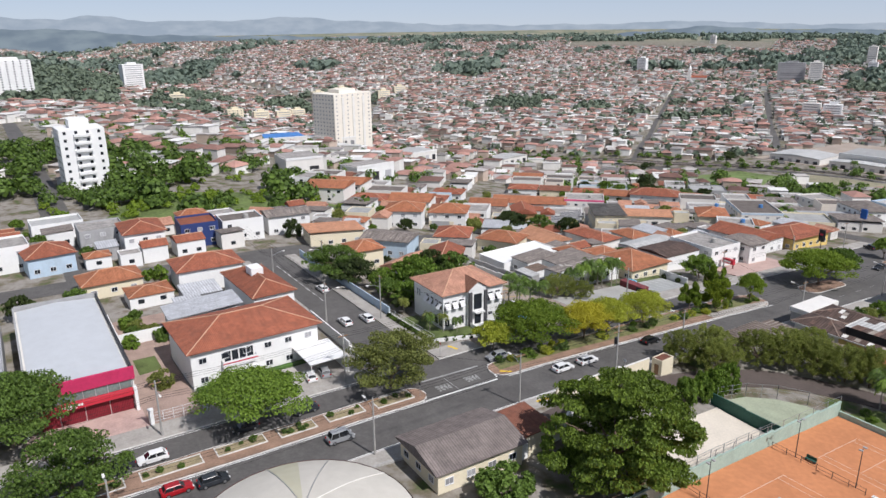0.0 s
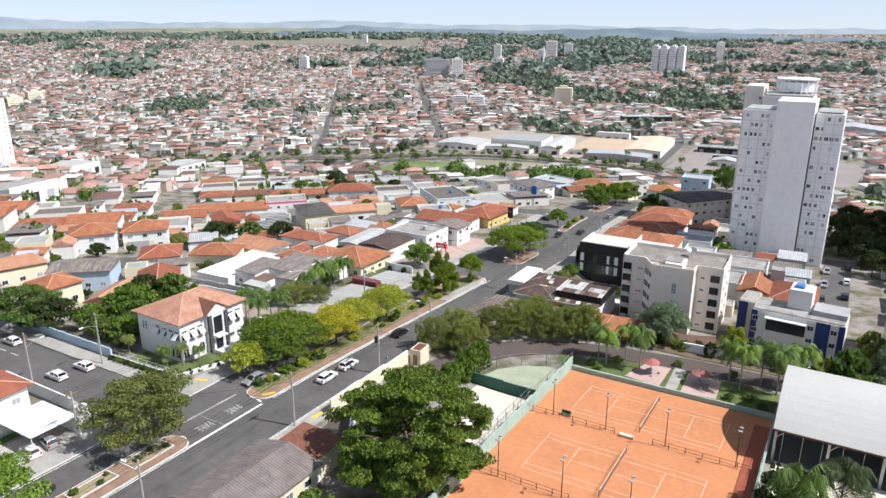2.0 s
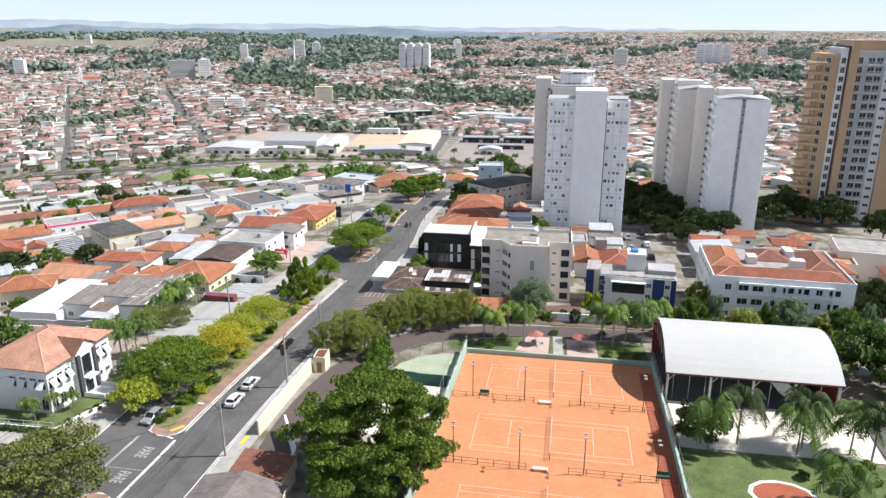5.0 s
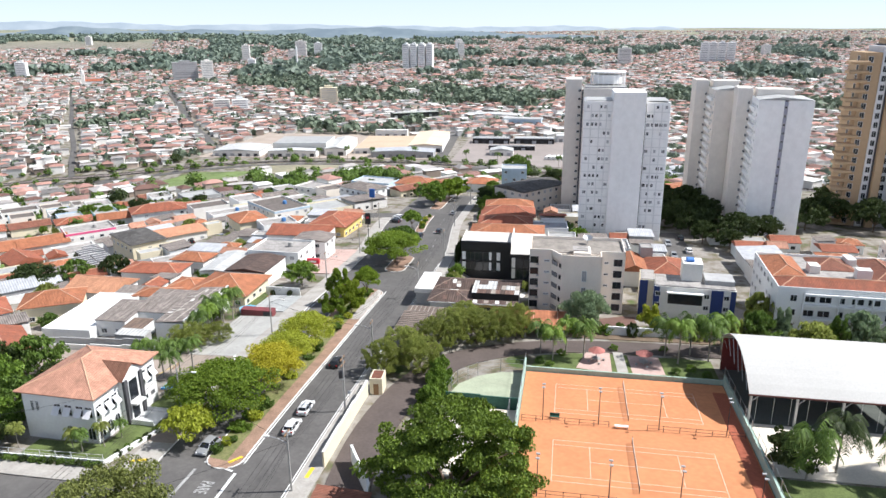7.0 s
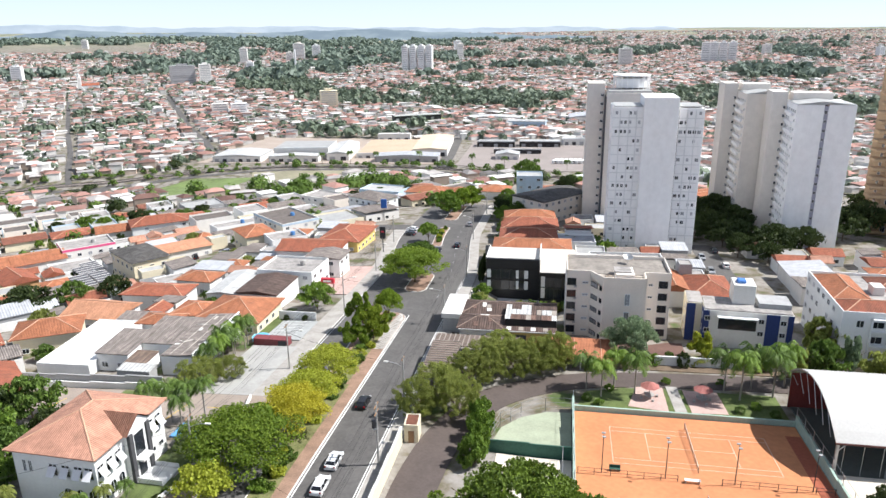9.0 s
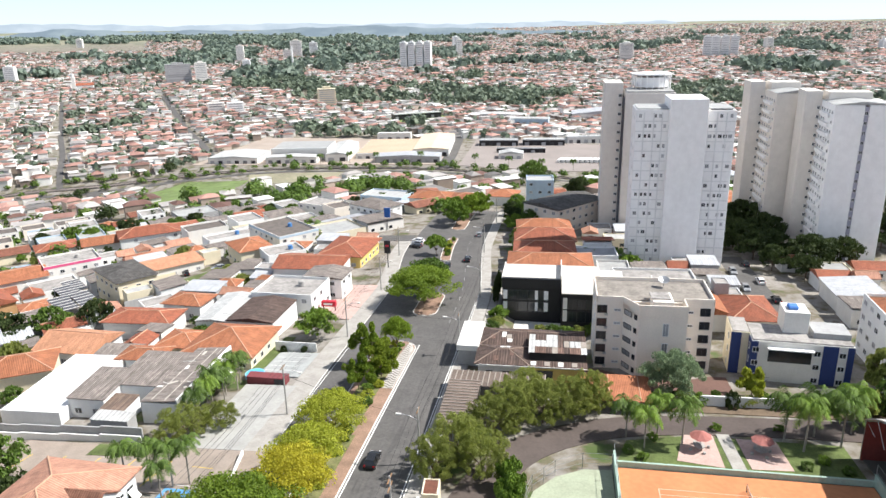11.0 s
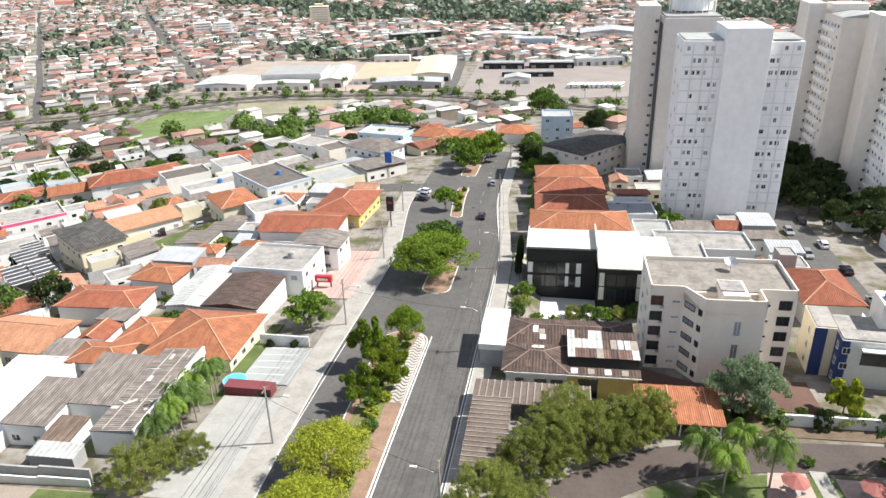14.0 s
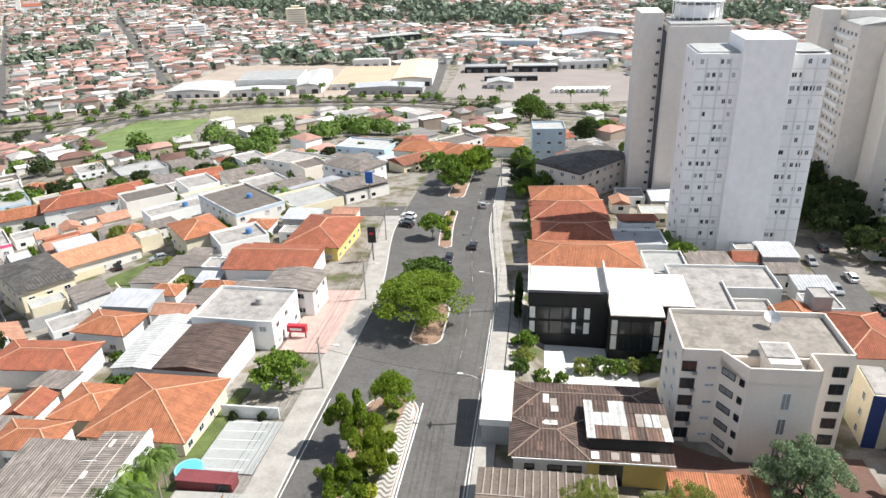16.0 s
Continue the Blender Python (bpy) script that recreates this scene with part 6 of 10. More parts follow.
wall_line("court_wall", [(29.0, 52), (29.0, 116)], 2.3, 0.25, GREENWALL, "long pale green wall beside the courts", cap=GREENWALL)
wall_line("court_wall", [(64.9, 60), (64.9, 116)], 1.6, 0.25, GREENWALL, "pale green wall between courts and sports hall", cap=GREENWALL)
wall_line("court_wall", [(29.2, 115.8), (64.8, 115.8)], 0.9, 0.35, GREENWALL, "low pale green wall at the head of the courts")
fence([(29.0, 62), (29.0, 116)], 3.6, "wire fence above the pale green wall", 4, 3)
fence([(64.9, 60), (64.9, 116)], 3.4, "wire fence above the court wall", 4, 3)
draped("hard_court", [(16.2, 101.0), (28.7, 99.7), (28.7, 114.4), (24.5, 114.0), (20.5, 111.3), (17.5, 107.0)], 0.06, HARDGREEN, "faded green fan-shaped practice court", "practice court")
wall_line("court_wall", [(16.0, 99.4), (28.8, 99.4)], 2.2, 0.2, GREENDARK, "dark green netted wall of the practice court")
fence([(16.0, 101), (17.3, 107.2), (20.4, 111.7), (24.4, 114.5), (28.7, 114.8)], 2.6, "wire fence round the practice court", 2.5, 3)
draped("sand_court", [(17.5, 78), (28.7, 78), (28.7, 99), (17.5, 99)], 0.06, SAND, "pale sand play court", "sand court")
fence([(27.4, 78), (27.4, 99)], 2.4, "wire fence of the sand court", 3, 2)

CLUBROAD = [(9, 62), (6.6, 80), (8.2, 100), (13, 114.5), (20, 122.5), (30, 128), (45, 130.6), (68, 131.6), (112, 132)]


def tube_line(P, r):
    """A thin bar along a line of points."""
    bm = bmesh.new()
    d = (P[-1] - P[0]).normalized()
    n = d.cross(Vector((0, 0, 1))).normalized() * r
    up = Vector((0, 0, r))
    rings = [[bm.verts.new(p + a * n + b * up) for a, b in ((-1, -1), (1, -1), (1, 1), (-1, 1))] for p in P]
    for a, b in zip(rings, rings[1:]):
        for i in range(4):
            bm.faces.new((a[i], a[(i + 1) % 4], b[(i + 1) % 4], b[i]))
    bm.faces.new(rings[0])
    bm.faces.new(rings[-1][::-1])
    bmesh.ops.recalc_face_normals(bm, faces=bm.faces[:])
    return bm


def soft_path(pts):
    """Rounds a way of a few corners."""
    P = [Vector((a, b, 0)) for a, b in pts]
    for _ in range(2):
        Q = [P[0]]
        for a, b in zip(P, P[1:]):
            Q += [a.lerp(b, 0.25), a.lerp(b, 0.75)]
        P = Q + [P[-1]]
    return [(p.x, p.y) for p in P]


def way(name, pts, width, height, material, label, category, step=2.0):
    P = [Vector((a, b, 0)) for a, b in soft_path(pts)]
    D = [(P[min(i + 1, len(P) - 1)] - P[max(i - 1, 0)]).normalized() for i in range(len(P))]
    def edge(s, e):
        i = min(int(s), len(P) - 2)
        k = s - i
        p, d = P[i].lerp(P[i + 1], k), D[i].lerp(D[i + 1], k)
        return (p.x - d.y * e, p.y + d.x * e)
    return ribbon(name, lambda s: edge(s, width / 2), lambda s: edge(s, -width / 2), 0, len(P) - 1, height, material, step=0.5, label=label, category=category)


way("road_club", CLUBROAD, 6.4, 0.05, mat("dark_drive_asphalt", (0.095, 0.076, 0.068), rough=0.9, var=0.15, grain=2, blotch=0.2, bump=0.15), "curving asphalt drive inside the club", "drive")
draped("club_lawn", [(29.5, 116.5), (64.5, 116.5), (64.5, 126.5), (50, 126.5), (40, 126), (31.5, 123.5)], 0.05, LAWN, "green club lawn with palms", "lawn")
draped("club_plaza", [(38.5, 118.5), (45.2, 117.4), (45.2, 127), (40.5, 126.5)], 0.09, PINKPAVE, "pink paved corner under the kiosk", "paving")
draped("club_plaza_path", [(46.3, 116.4), (48.3, 116.4), (47.8, 127.6), (45.8, 127.6)], 0.1, PAVING, "pale path through the lawn", "paving")
draped("club_plaza_east", [(49, 117.6), (55, 118), (54.6, 126.4), (48.6, 126.4)], 0.09, PINKPAVE, "pink paved corner with a table", "paving")
for x, y in ((42.4, 122.4), (51.4, 122.4)):
    k = thing("garden_kiosk", x, y, gz(x, y), 20, "round table kiosk with a pink conical roof", "kiosk", "garden kiosks")
    bm = bmesh.new()
    bmesh.ops.create_cone(bm, cap_ends=True, segments=8, radius1=1.7, radius2=0.12, depth=0.8, matrix=Matrix.Translation((0, 0, 2.8)))
    part("roof", bm, mat("faded_pink_shingle", (0.36, 0.14, 0.12), var=0.2), k)
    part("pole", rod(bmesh.new(), (0, 0, -0.1), (0, 0, 2.5), 0.08), METAL, k)
    bm = bmesh.new()
    bmesh.ops.create_cone(bm, cap_ends=True, segments=16, radius1=0.9, radius2=0.9, depth=0.08, matrix=Matrix.Translation((0, 0, 0.75)))
    part("tabletop", bm, CONCRETE, k)
    for a in range(4):
        bm = bmesh.new()
        bmesh.ops.create_cone(bm, cap_ends=True, segments=10, radius1=0.25, radius2=0.25, depth=0.5, matrix=Matrix.Translation((1.5 * math.cos(a * 1.57), 1.5 * math.sin(a * 1.57), 0.25)))
        part("stool", bm, CONCRETE, k)
for k, (x, y) in enumerate(((31.5, 120), (33.5, 118), (57, 119), (60, 121), (62.5, 118.4), (46, 129), (56, 130), (35.5, 124.5))):
    tree(x, y, 1.1, 1.3, "bush", ("green", "bright")[k % 2], "small clipped bush on the lawn", name="shrub", leaves=900, size=0.1, group="club shrubs")

# gatehouse, cream street wall, low buildings by the wall
wall_line("street_wall", [(2.9, 76), (2.9, 98.5)], 2.6, 0.25, CREAM, "cream rendered street wall of the club", cap=OFFWHITE)
wall_line("street_wall", [(2.9, 103), (2.9, 117)], 1.2, 0.25, CREAM, "low cream wall beside the drive", cap=OFFWHITE)
house(4.2, 100.7, 2.2, 3.4, 4, 3.1, "flat", 0, CREAM, TILE_BROWN, "small cream gatehouse with a dark doorway", name="gatehouse", wins="", parapet=0.2, group="club buildings")
ghs = bpy.data.objects["gatehouse"]
part("door", boxed(-0.45, -1.76, -0.1, 0.45, -1.68, 2.1), WOOD, ghs, "dark wooden door")
house(8.2, 53, 10.4, 14.2, -1, 3.4, "gable", 1.5, CREAM, ribbed("weathered_brown_sheets", (0.2, 0.168, 0.155), period=0.4, stain=0.5, stain_col=(0.1, 0.085, 0.08)), "low cream building with a weathered brown gable roof", wins="se", axis="y", over=0.6, group="club buildings")
house(9.2, 63.4, 6.8, 6.6, 2, 3.4, "shed_w", 0.6, CREAM, TILE_BROWN, "lean-to with a dark red roof", wins="", over=0.2, group="club buildings")
wall_line("street_wall", [(12.8, 60), (11.3, 70), (6.5, 78)], 2.8, 0.25, WHITE, "white inner wall of the club", cap=WHITE)
DOMEROOF = mat("pale_dome_metal", (0.54, 0.51, 0.45), var=0.05, grain=0.4, blotch=0.1, rough=0.6, stain=0.15, stain_col=(0.36, 0.33, 0.27))
DOMEYELLOW = mat("yellowed_dome_sheet", (0.47, 0.45, 0.34), var=0.06, grain=0.4, blotch=0.1, rough=0.6, stain=0.2, stain_col=(0.4, 0.34, 0.2))
dm = thing("round_hall", 15, 26.5, gz(15, 26.5), 0, "round hall under a shallow pale metal dome", "hall", "club buildings")
DR, DE, DH, DN = 13.2, 4.5, 2.7, 20


def dome_point(q, a):
    return (DR * q * math.cos(a), DR * q * math.sin(a), DE + DH * (1 - q * q))


for k in range(DN):
    a0, a1 = 2 * math.pi * k / DN, 2 * math.pi * (k + 1) / DN
    V, F = [], []
    for i in range(7):
        q = 1 - i / 6 * 0.97
        for a in (a0, (a0 + a1) / 2, a1):
            V.append(dome_point(q, a))
    for i in range(6):
        for jj in range(2):
            o = i * 3 + jj
            F.append((o, o + 1, o + 4, o + 3))
    piece("roof_panel", mesh_of("roof_panel", V, F, DOMEYELLOW if k in (9, 14) else DOMEROOF), dm)
    if k % 2 == 0:
        part("seam", tube_line([Vector(dome_point(1 - i / 6 * 0.97, a0)) + Vector((0, 0, 0.03)) for i in range(7)], 0.045), METAL if k in (8, 10) else OFFWHITE, dm)
bm = bmesh.new()
bmesh.ops.create_cone(bm, cap_ends=False, segments=40, radius1=DR - 0.35, radius2=DR - 0.35, depth=DE + 1, matrix=Matrix.Translation((0, 0, (DE - 1) / 2)))
part("wall", bm, OFFWHITE, dm)
bm = bmesh.new()
bmesh.ops.create_cone(bm, cap_ends=False, segments=40, radius1=DR + 0.12, radius2=DR + 0.12, depth=0.3, matrix=Matrix.Translation((0, 0, DE - 0.12)))
part("gutter", bm, mat("dull_red_gutter", (0.1, 0.045, 0.04), var=0.1), dm, "dull red gutter ring")
part("finial", rod(bmesh.new(), (0, 0, DE + DH - 0.1), (0, 0, DE + DH + 0.35), 0.6, 0.3, 12), OFFWHITE, dm)
draped("terrace_low_house", [(3.2, 41), (5, 60), (2.9, 60), (2.9, 41)], 0.2, CONCRETE, "grey concrete terrace beside the low building", "terrace")

# vaulted sports hall
hz = gz(80, 112)
pv = thing("sports_hall", 81, 112.4, hz, 0, "open sports hall under a broad white vaulted roof", "sports hall", "club buildings")
V, F = [], []
N = 14
for i in range(N + 1):
    a = i / N
    y = -11 + 22 * a
    z = 6.0 + 4.1 * (1 - (2 * a - 1) ** 2)
    for x in (-15.6, -5, 5, 12.6):
        V.append((x, y, z))
    for x in (-15.6, -5, 5, 12.6):
        V.append((x, y, z - 0.18))
for i in range(N):
    for j in range(3):
        o = i * 8 + j
        F.append((o, o + 1, o + 9, o + 8))
        F.append((o + 4, o + 12, o + 13, o + 5))
    F.append((i * 8, i * 8 + 8, i * 8 + 12, i * 8 + 4))
    F.append((i * 8 + 3, i * 8 + 7, i * 8 + 15, i * 8 + 11))
F.append((0, 4, 5, 1)), F.append((1, 5, 6, 2)), F.append((2, 6, 7, 3))
me = mesh_of("roof", V, F, mat("white_vault_sheets", (0.47, 0.46, 0.435), var=0.08, blotch=0.08, rough=0.55))
piece("roof", me, pv)
part("gutter", boxed(-15.7, -11.2, 5.75, 12.7, -10.95, 5.98), mat("dull_red_gutter", (0.2, 0.06, 0.05), var=0.1), pv, "dark red gutter board")
for x in (-15.2, -8.2, -1.4, 5.2, 12.0):
    for y in (-10.7, 10.7):
        part("column", boxed(x - 0.18, y - 0.18, -1, x + 0.18, y + 0.18, 5.8), METAL, pv)
    part("brace", rod(bmesh.new(), (x, -10.7, 4.4), (x + 1.3, -10.7, 5.8), 0.09, seg=5), METAL, pv)
    bm = bmesh.new()
    for i in range(7):
        a0, a1 = i / 7, (i + 1) / 7
        z0, z1 = 5.65 + 4.1 * (1 - (2 * a0 - 1) ** 2), 5.65 + 4.1 * (1 - (2 * a1 - 1) ** 2)
        rod(bm, (x, -11 + 22 * a0, z0), (x, -11 + 22 * a1, z1), 0.08, seg=4)
        rod(bm, (x, -11 + 22 * a0, 5.0), (x, -11 + 22 * a1, z1), 0.05, seg=4)
    part("truss", bm, METAL, pv)
for k in range(11):
    part("mullion", rod(bmesh.new(), (-14.2 + k * 2.6, -10.6, -0.6), (-14.2 + k * 2.6, -10.6, 5.7), 0.04, seg=5), METAL, pv)
part("back_wall", boxed(-15.4, 10.4, -1, 12.4, 10.65, 5.9), mat("maroon_paint", (0.16, 0.035, 0.03), var=0.15), pv, "maroon rear wall")
part("back_wall", boxed(12.2, -10.4, -1, 12.4, 10.38, 5.6), mat("maroon_paint", (0.16, 0.035, 0.03)), pv, "maroon end wall")
# Floor colour is darkened to give the shade under the vaulted roof.
draped("hall_floor", [(66, 101.5), (93.4, 101.5), (93.4, 124), (66, 124)], 0.1, mat("hall_floor_paint", (0.09, 0.1, 0.09), var=0.15), "sports hall floor coloured dark for the shade under the vault", "floor")
draped("hall_terrace", [(66.2, 86.2), (95, 86.6), (96, 101.4), (66, 101.4)], 0.08, SAND, "bright pale terrace before the sports hall", "terrace")
draped("side_court", [(95.2, 84), (118, 84), (118, 101), (96.2, 101)], 0.07, ASPHALT, "grey multi-sport court with white lines", "sports court")
draped("garden_lawn", [(66, 60), (110, 60), (110, 85.6), (66, 85.6)], 0.06, LAWN, "garden lawn with shrubs beside the courts", "lawn")
draped("garden_oval", [(78 + 4.5 * math.cos(a * 0.5236), 76 + 3.4 * math.sin(a * 0.5236)) for a in range(12)], 0.1, OFFWHITE, "white-rimmed oval bed of red gravel", "garden bed")
draped("garden_oval_inner", [(78 + 3.9 * math.cos(a * 0.5236), 76 + 2.8 * math.sin(a * 0.5236)) for a in range(12)], 0.14, CLAY_RED, "red earth bed inside the oval", "garden bed")
rnd2 = random.Random(3)
for k in range(16):
    x, y = rnd2.uniform(67, 96), rnd2.uniform(77.5, 85.5) if k % 2 else rnd2.uniform(62, 70)
    tree(x, y, rnd2.uniform(0.8, 1.6), rnd2.uniform(0.8, 1.8), "bush", ("green", "bright", "dark")[k % 3], "low garden shrub beside the path", name="shrub", leaves=900, size=0.1, group="club shrubs")
tree(105, 117, 8.5, 11, "round", "green", "big leafy tree beside the sports hall", leaves=5200, size=0.035)
tree(108, 104, 6, 9, "round", "green", "leafy tree beside the side court", leaves=3000)
for x, y, r in ((113.5, 147, 3.6), (118, 153, 4.6), (123, 146, 4.4), (115.5, 160, 3.4)):
    tree(x, y, r, r * 2.2, "round", "dark", "dark tree beside the long white building", leaves=3000, group="boundary trees")
wall_line("boundary_wall", [(45, 137.6), (64, 138.2)], 1.9, 0.25, WHITE, "white panelled boundary wall", cap=WHITE)
wall_line("boundary_wall", [(64, 138.2), (118, 140)], 1.9, 0.25, OFFWHITE, "off-white boundary wall behind the hall")
for k in range(9):
    x = 70 + k * 5
    tree(x, 133.5 + (k % 3) * 1.4, 2.8 + (k % 2) * 1.2, 7.2 + (k % 3), "round" if k % 2 else "loose", ("olive", "green", "silver")[k % 3], "bushy tree along the boundary wall", leaves=2200, size=0.055, group="boundary trees")


# ---- the wide town across the valley ----
def town_houses(seed, points, ang, name, label):
    """Small tiled houses by the thousand, as one mesh: walls and roofs are islands of their own."""
    rs = np.random.RandomState(seed)
    n = len(points)
    w, d = rs.uniform(5.5, 12.5, n), rs.uniform(6.5, 15, n)
    h = np.where(rs.rand(n) < 0.25, rs.uniform(5.5, 7, n), rs.uniform(3, 4.2, n))
    flat = rs.rand(n) < 0.42
    rh = np.where(flat, 0.15, rs.uniform(1.0, 2.2, n))
    a = np.radians(ang + rs.choice([0, 90], n) + rs.normal(0, 7, n))
    c, s = np.cos(a), np.sin(a)
    z = ground(points[:, 0], points[:, 1])
    loc = []
    for sx, sy in ((-1, -1), (1, -1), (1, 1), (-1, 1)):
        px, py = sx * w / 2, sy * d / 2
        loc.append((points[:, 0] + c * px - s * py, points[:, 1] + s * px + c * py))
    V = np.zeros((n, 14, 3))
    for k, (px, py) in enumerate(loc):
        V[:, k] = np.stack([px, py, z - 3], -1)
        V[:, 4 + k] = np.stack([px, py, z + h], -1)
        ex, ey = points[:, 0] + (px - points[:, 0]) * 1.1, points[:, 1] + (py - points[:, 1]) * 1.1
        V[:, 8 + k] = np.stack([ex, ey, z + h], -1)
    long_ = np.maximum(d - w, 0.4) / 2
    for k, sg in ((12, -1), (13, 1)):
        V[:, k] = np.stack([points[:, 0] - s * sg * long_, points[:, 1] + c * sg * long_, z + h + rh], -1)
    pat = [(0, 1, 5, 4), (1, 2, 6, 5), (2, 3, 7, 6), (3, 0, 4, 7), (8, 9, 12), (9, 10, 13, 12), (10, 11, 13), (11, 8, 12, 13)]
    F, I = [], []
    kind = np.where(flat, rs.choice(2, n, p=[0.5, 0.5]) + 2, np.where(rs.rand(n) < 0.86, 1, 2))
    wallk = rs.choice(2, n, p=[0.66, 0.34])
    for i in range(n):
        o = 14 * i
        for q, p in enumerate(pat):
            F.append(tuple(o + v for v in p))
            I.append((0 if wallk[i] == 0 else 4) if q < 4 else int(kind[i]))
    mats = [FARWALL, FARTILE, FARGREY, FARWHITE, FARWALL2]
    ob = new(name, mesh_of(name, V.reshape(-1, 3), F, mats, I))
    return tagged(ob, label, "town", kind="stuff")


# Far walls and tiles carry the distance haze in their base colour.
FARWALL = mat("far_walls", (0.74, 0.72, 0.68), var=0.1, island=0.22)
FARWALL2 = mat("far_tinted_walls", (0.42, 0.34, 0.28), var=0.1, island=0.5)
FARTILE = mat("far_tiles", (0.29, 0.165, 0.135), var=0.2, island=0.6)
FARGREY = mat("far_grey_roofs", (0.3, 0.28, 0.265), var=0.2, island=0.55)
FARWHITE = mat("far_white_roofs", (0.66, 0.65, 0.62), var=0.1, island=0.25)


def value_noise(x, y, scale, seed):
    return np.array([noise.noise((a / scale + seed, b / scale - seed, seed * 0.37)) for a, b in zip(x, y)])


def town_points():
    A = radians(35)
    ca, sa = math.cos(A), math.sin(A)
    P = []
    row = 0
    for u in np.arange(-3200, 3200, 13.0):
        row += 1
        col = 0
        for v in np.arange(-600, 3600, 11.5):
            col += 1
            if (row % 8 == 0 or col % 17 == 0) and (row * 7 + col * 3) % 5 < 3:
                continue
            P.append((ca * u - sa * v, sa * u + ca * v))
    P = np.array(P)
    P += np.random.RandomState(4).uniform(-3.4, 3.4, P.shape)
    return P


RAIL = [(-1300, 500), (-994, 494), (-834, 492), (-695, 483), (-530, 462), (-440, 484), (-396, 504), (-335, 517), (-273, 537), (-199, 564), (-112, 571), (-77, 567), (-25, 548), (14, 534), (60, 508), (140, 470), (260, 420)]


STREET_FAR = [(-262, 568), (-349, 697), (-425, 803), (-484, 891), (-640, 1120)]
LANE_FAR = [(-372, 508), (-460, 630), (-559, 758), (-760, 1030)]
PLAYING_FIELD = [(-210, 895), (-130, 930), (-120, 885), (-182, 851)]


def inside(x, y, q):
    """Which of the points lie in the polygon q."""
    r = np.zeros(np.shape(x), bool)
    for (ax, ay), (bx, by) in zip(q, q[1:] + q[:1]):
        cross = (ay > y) != (by > y)
        r ^= cross & (x < (bx - ax) * (y - ay) / ((by - ay) or 1e-9) + ax)
    return r


def rail_y(x):
    return np.interp(x, [p[0] for p in RAIL], [p[1] for p in RAIL])


def in_town(P):
    """Where the far town stands: beyond the railway, not in the works yards, the woods or the playing fields."""
    x, y = P[:, 0], P[:, 1]
    r = np.hypot(x, y)
    yaw = np.degrees(np.arctan2(-x, y))
    ok = (yaw > -36) & (yaw < 100) & (r < np.where(yaw < 10, 3300, np.where(yaw > 43, 3900, 2750)))
    west = (x < -560) & (y < rail_y(x)) & (y > -300)
    ok &= (y > rail_y(x) + 16) | west
    ok &= ~((yaw > 31) & (yaw < 46) & (r > 2250))
    ok &= ~((x > -302) & (x < 84) & (y < 745) & (y > 480))
    ok &= ~inside(x, y, PLAYING_FIELD)
    for a, b in zip(STREET_FAR + LANE_FAR, STREET_FAR[1:] + LANE_FAR[1:]):
        if a[1] < b[1]:
            t_ = np.clip(((x - a[0]) * (b[0] - a[0]) + (y - a[1]) * (b[1] - a[1])) / ((b[0] - a[0]) ** 2 + (b[1] - a[1]) ** 2), 0, 1)
            ok &= np.hypot(x - a[0] - t_ * (b[0] - a[0]), y - a[1] - t_ * (b[1] - a[1])) > 8
    return ok


WOODS = [
    [(-606, 1864), (-481, 1986), (-260, 1529), (-137, 1207), (-20, 1183), (-4, 988), (-149, 968), (-192, 1160), (-346, 1303), (-526, 1552)],
    [(-691, 1455), (-637, 1559), (-447, 1334), (-349, 1175), (-406, 1165), (-558, 1219)],
    [(-830, 20), (-1431, 58), (-2765, 281), (-2440, 479), (-1960, 565), (-1729, 470), (-1267, 207), (-814, 130), (-764, 68)],
    [(-1402, 319), (-1268, 443), (-1212, 548), (-1085, 492), (-815, 210), (-850, 153)],
]


def woodland(P):
    x, y = P[:, 0], P[:, 1]
    r = np.hypot(x, y)
    yaw = np.degrees(np.arctan2(-x, y))
    w = (yaw > 11) & (yaw < 27) & (r > 1950)
    for q in WOODS:
        w |= inside(x, y, q)
    return w


pts = town_points()
pts = pts[in_town(pts)]
pts = pts[(np.hypot(pts[:, 0], pts[:, 1]) < 2600) | (np.random.RandomState(6).rand(len(pts)) < 0.55)]
nz = value_noise(pts[:, 0], pts[:, 1], 190, 3.3) + 0.5 * value_noise(pts[:, 0], pts[:, 1], 60, 8.1)
keep = np.where(woodland(pts), nz > 0.1, nz > -0.4)
forest_pts = pts[~keep]
pts = pts[keep]
for k in range(4):
    lo, hi = (0, 900, 1300, 1900)[k], (900, 1300, 1900, 4000)[k]
    r = np.hypot(pts[:, 0], pts[:, 1])
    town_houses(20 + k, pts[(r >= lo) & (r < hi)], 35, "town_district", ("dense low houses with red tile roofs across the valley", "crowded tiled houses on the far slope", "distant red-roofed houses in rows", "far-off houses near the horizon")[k])


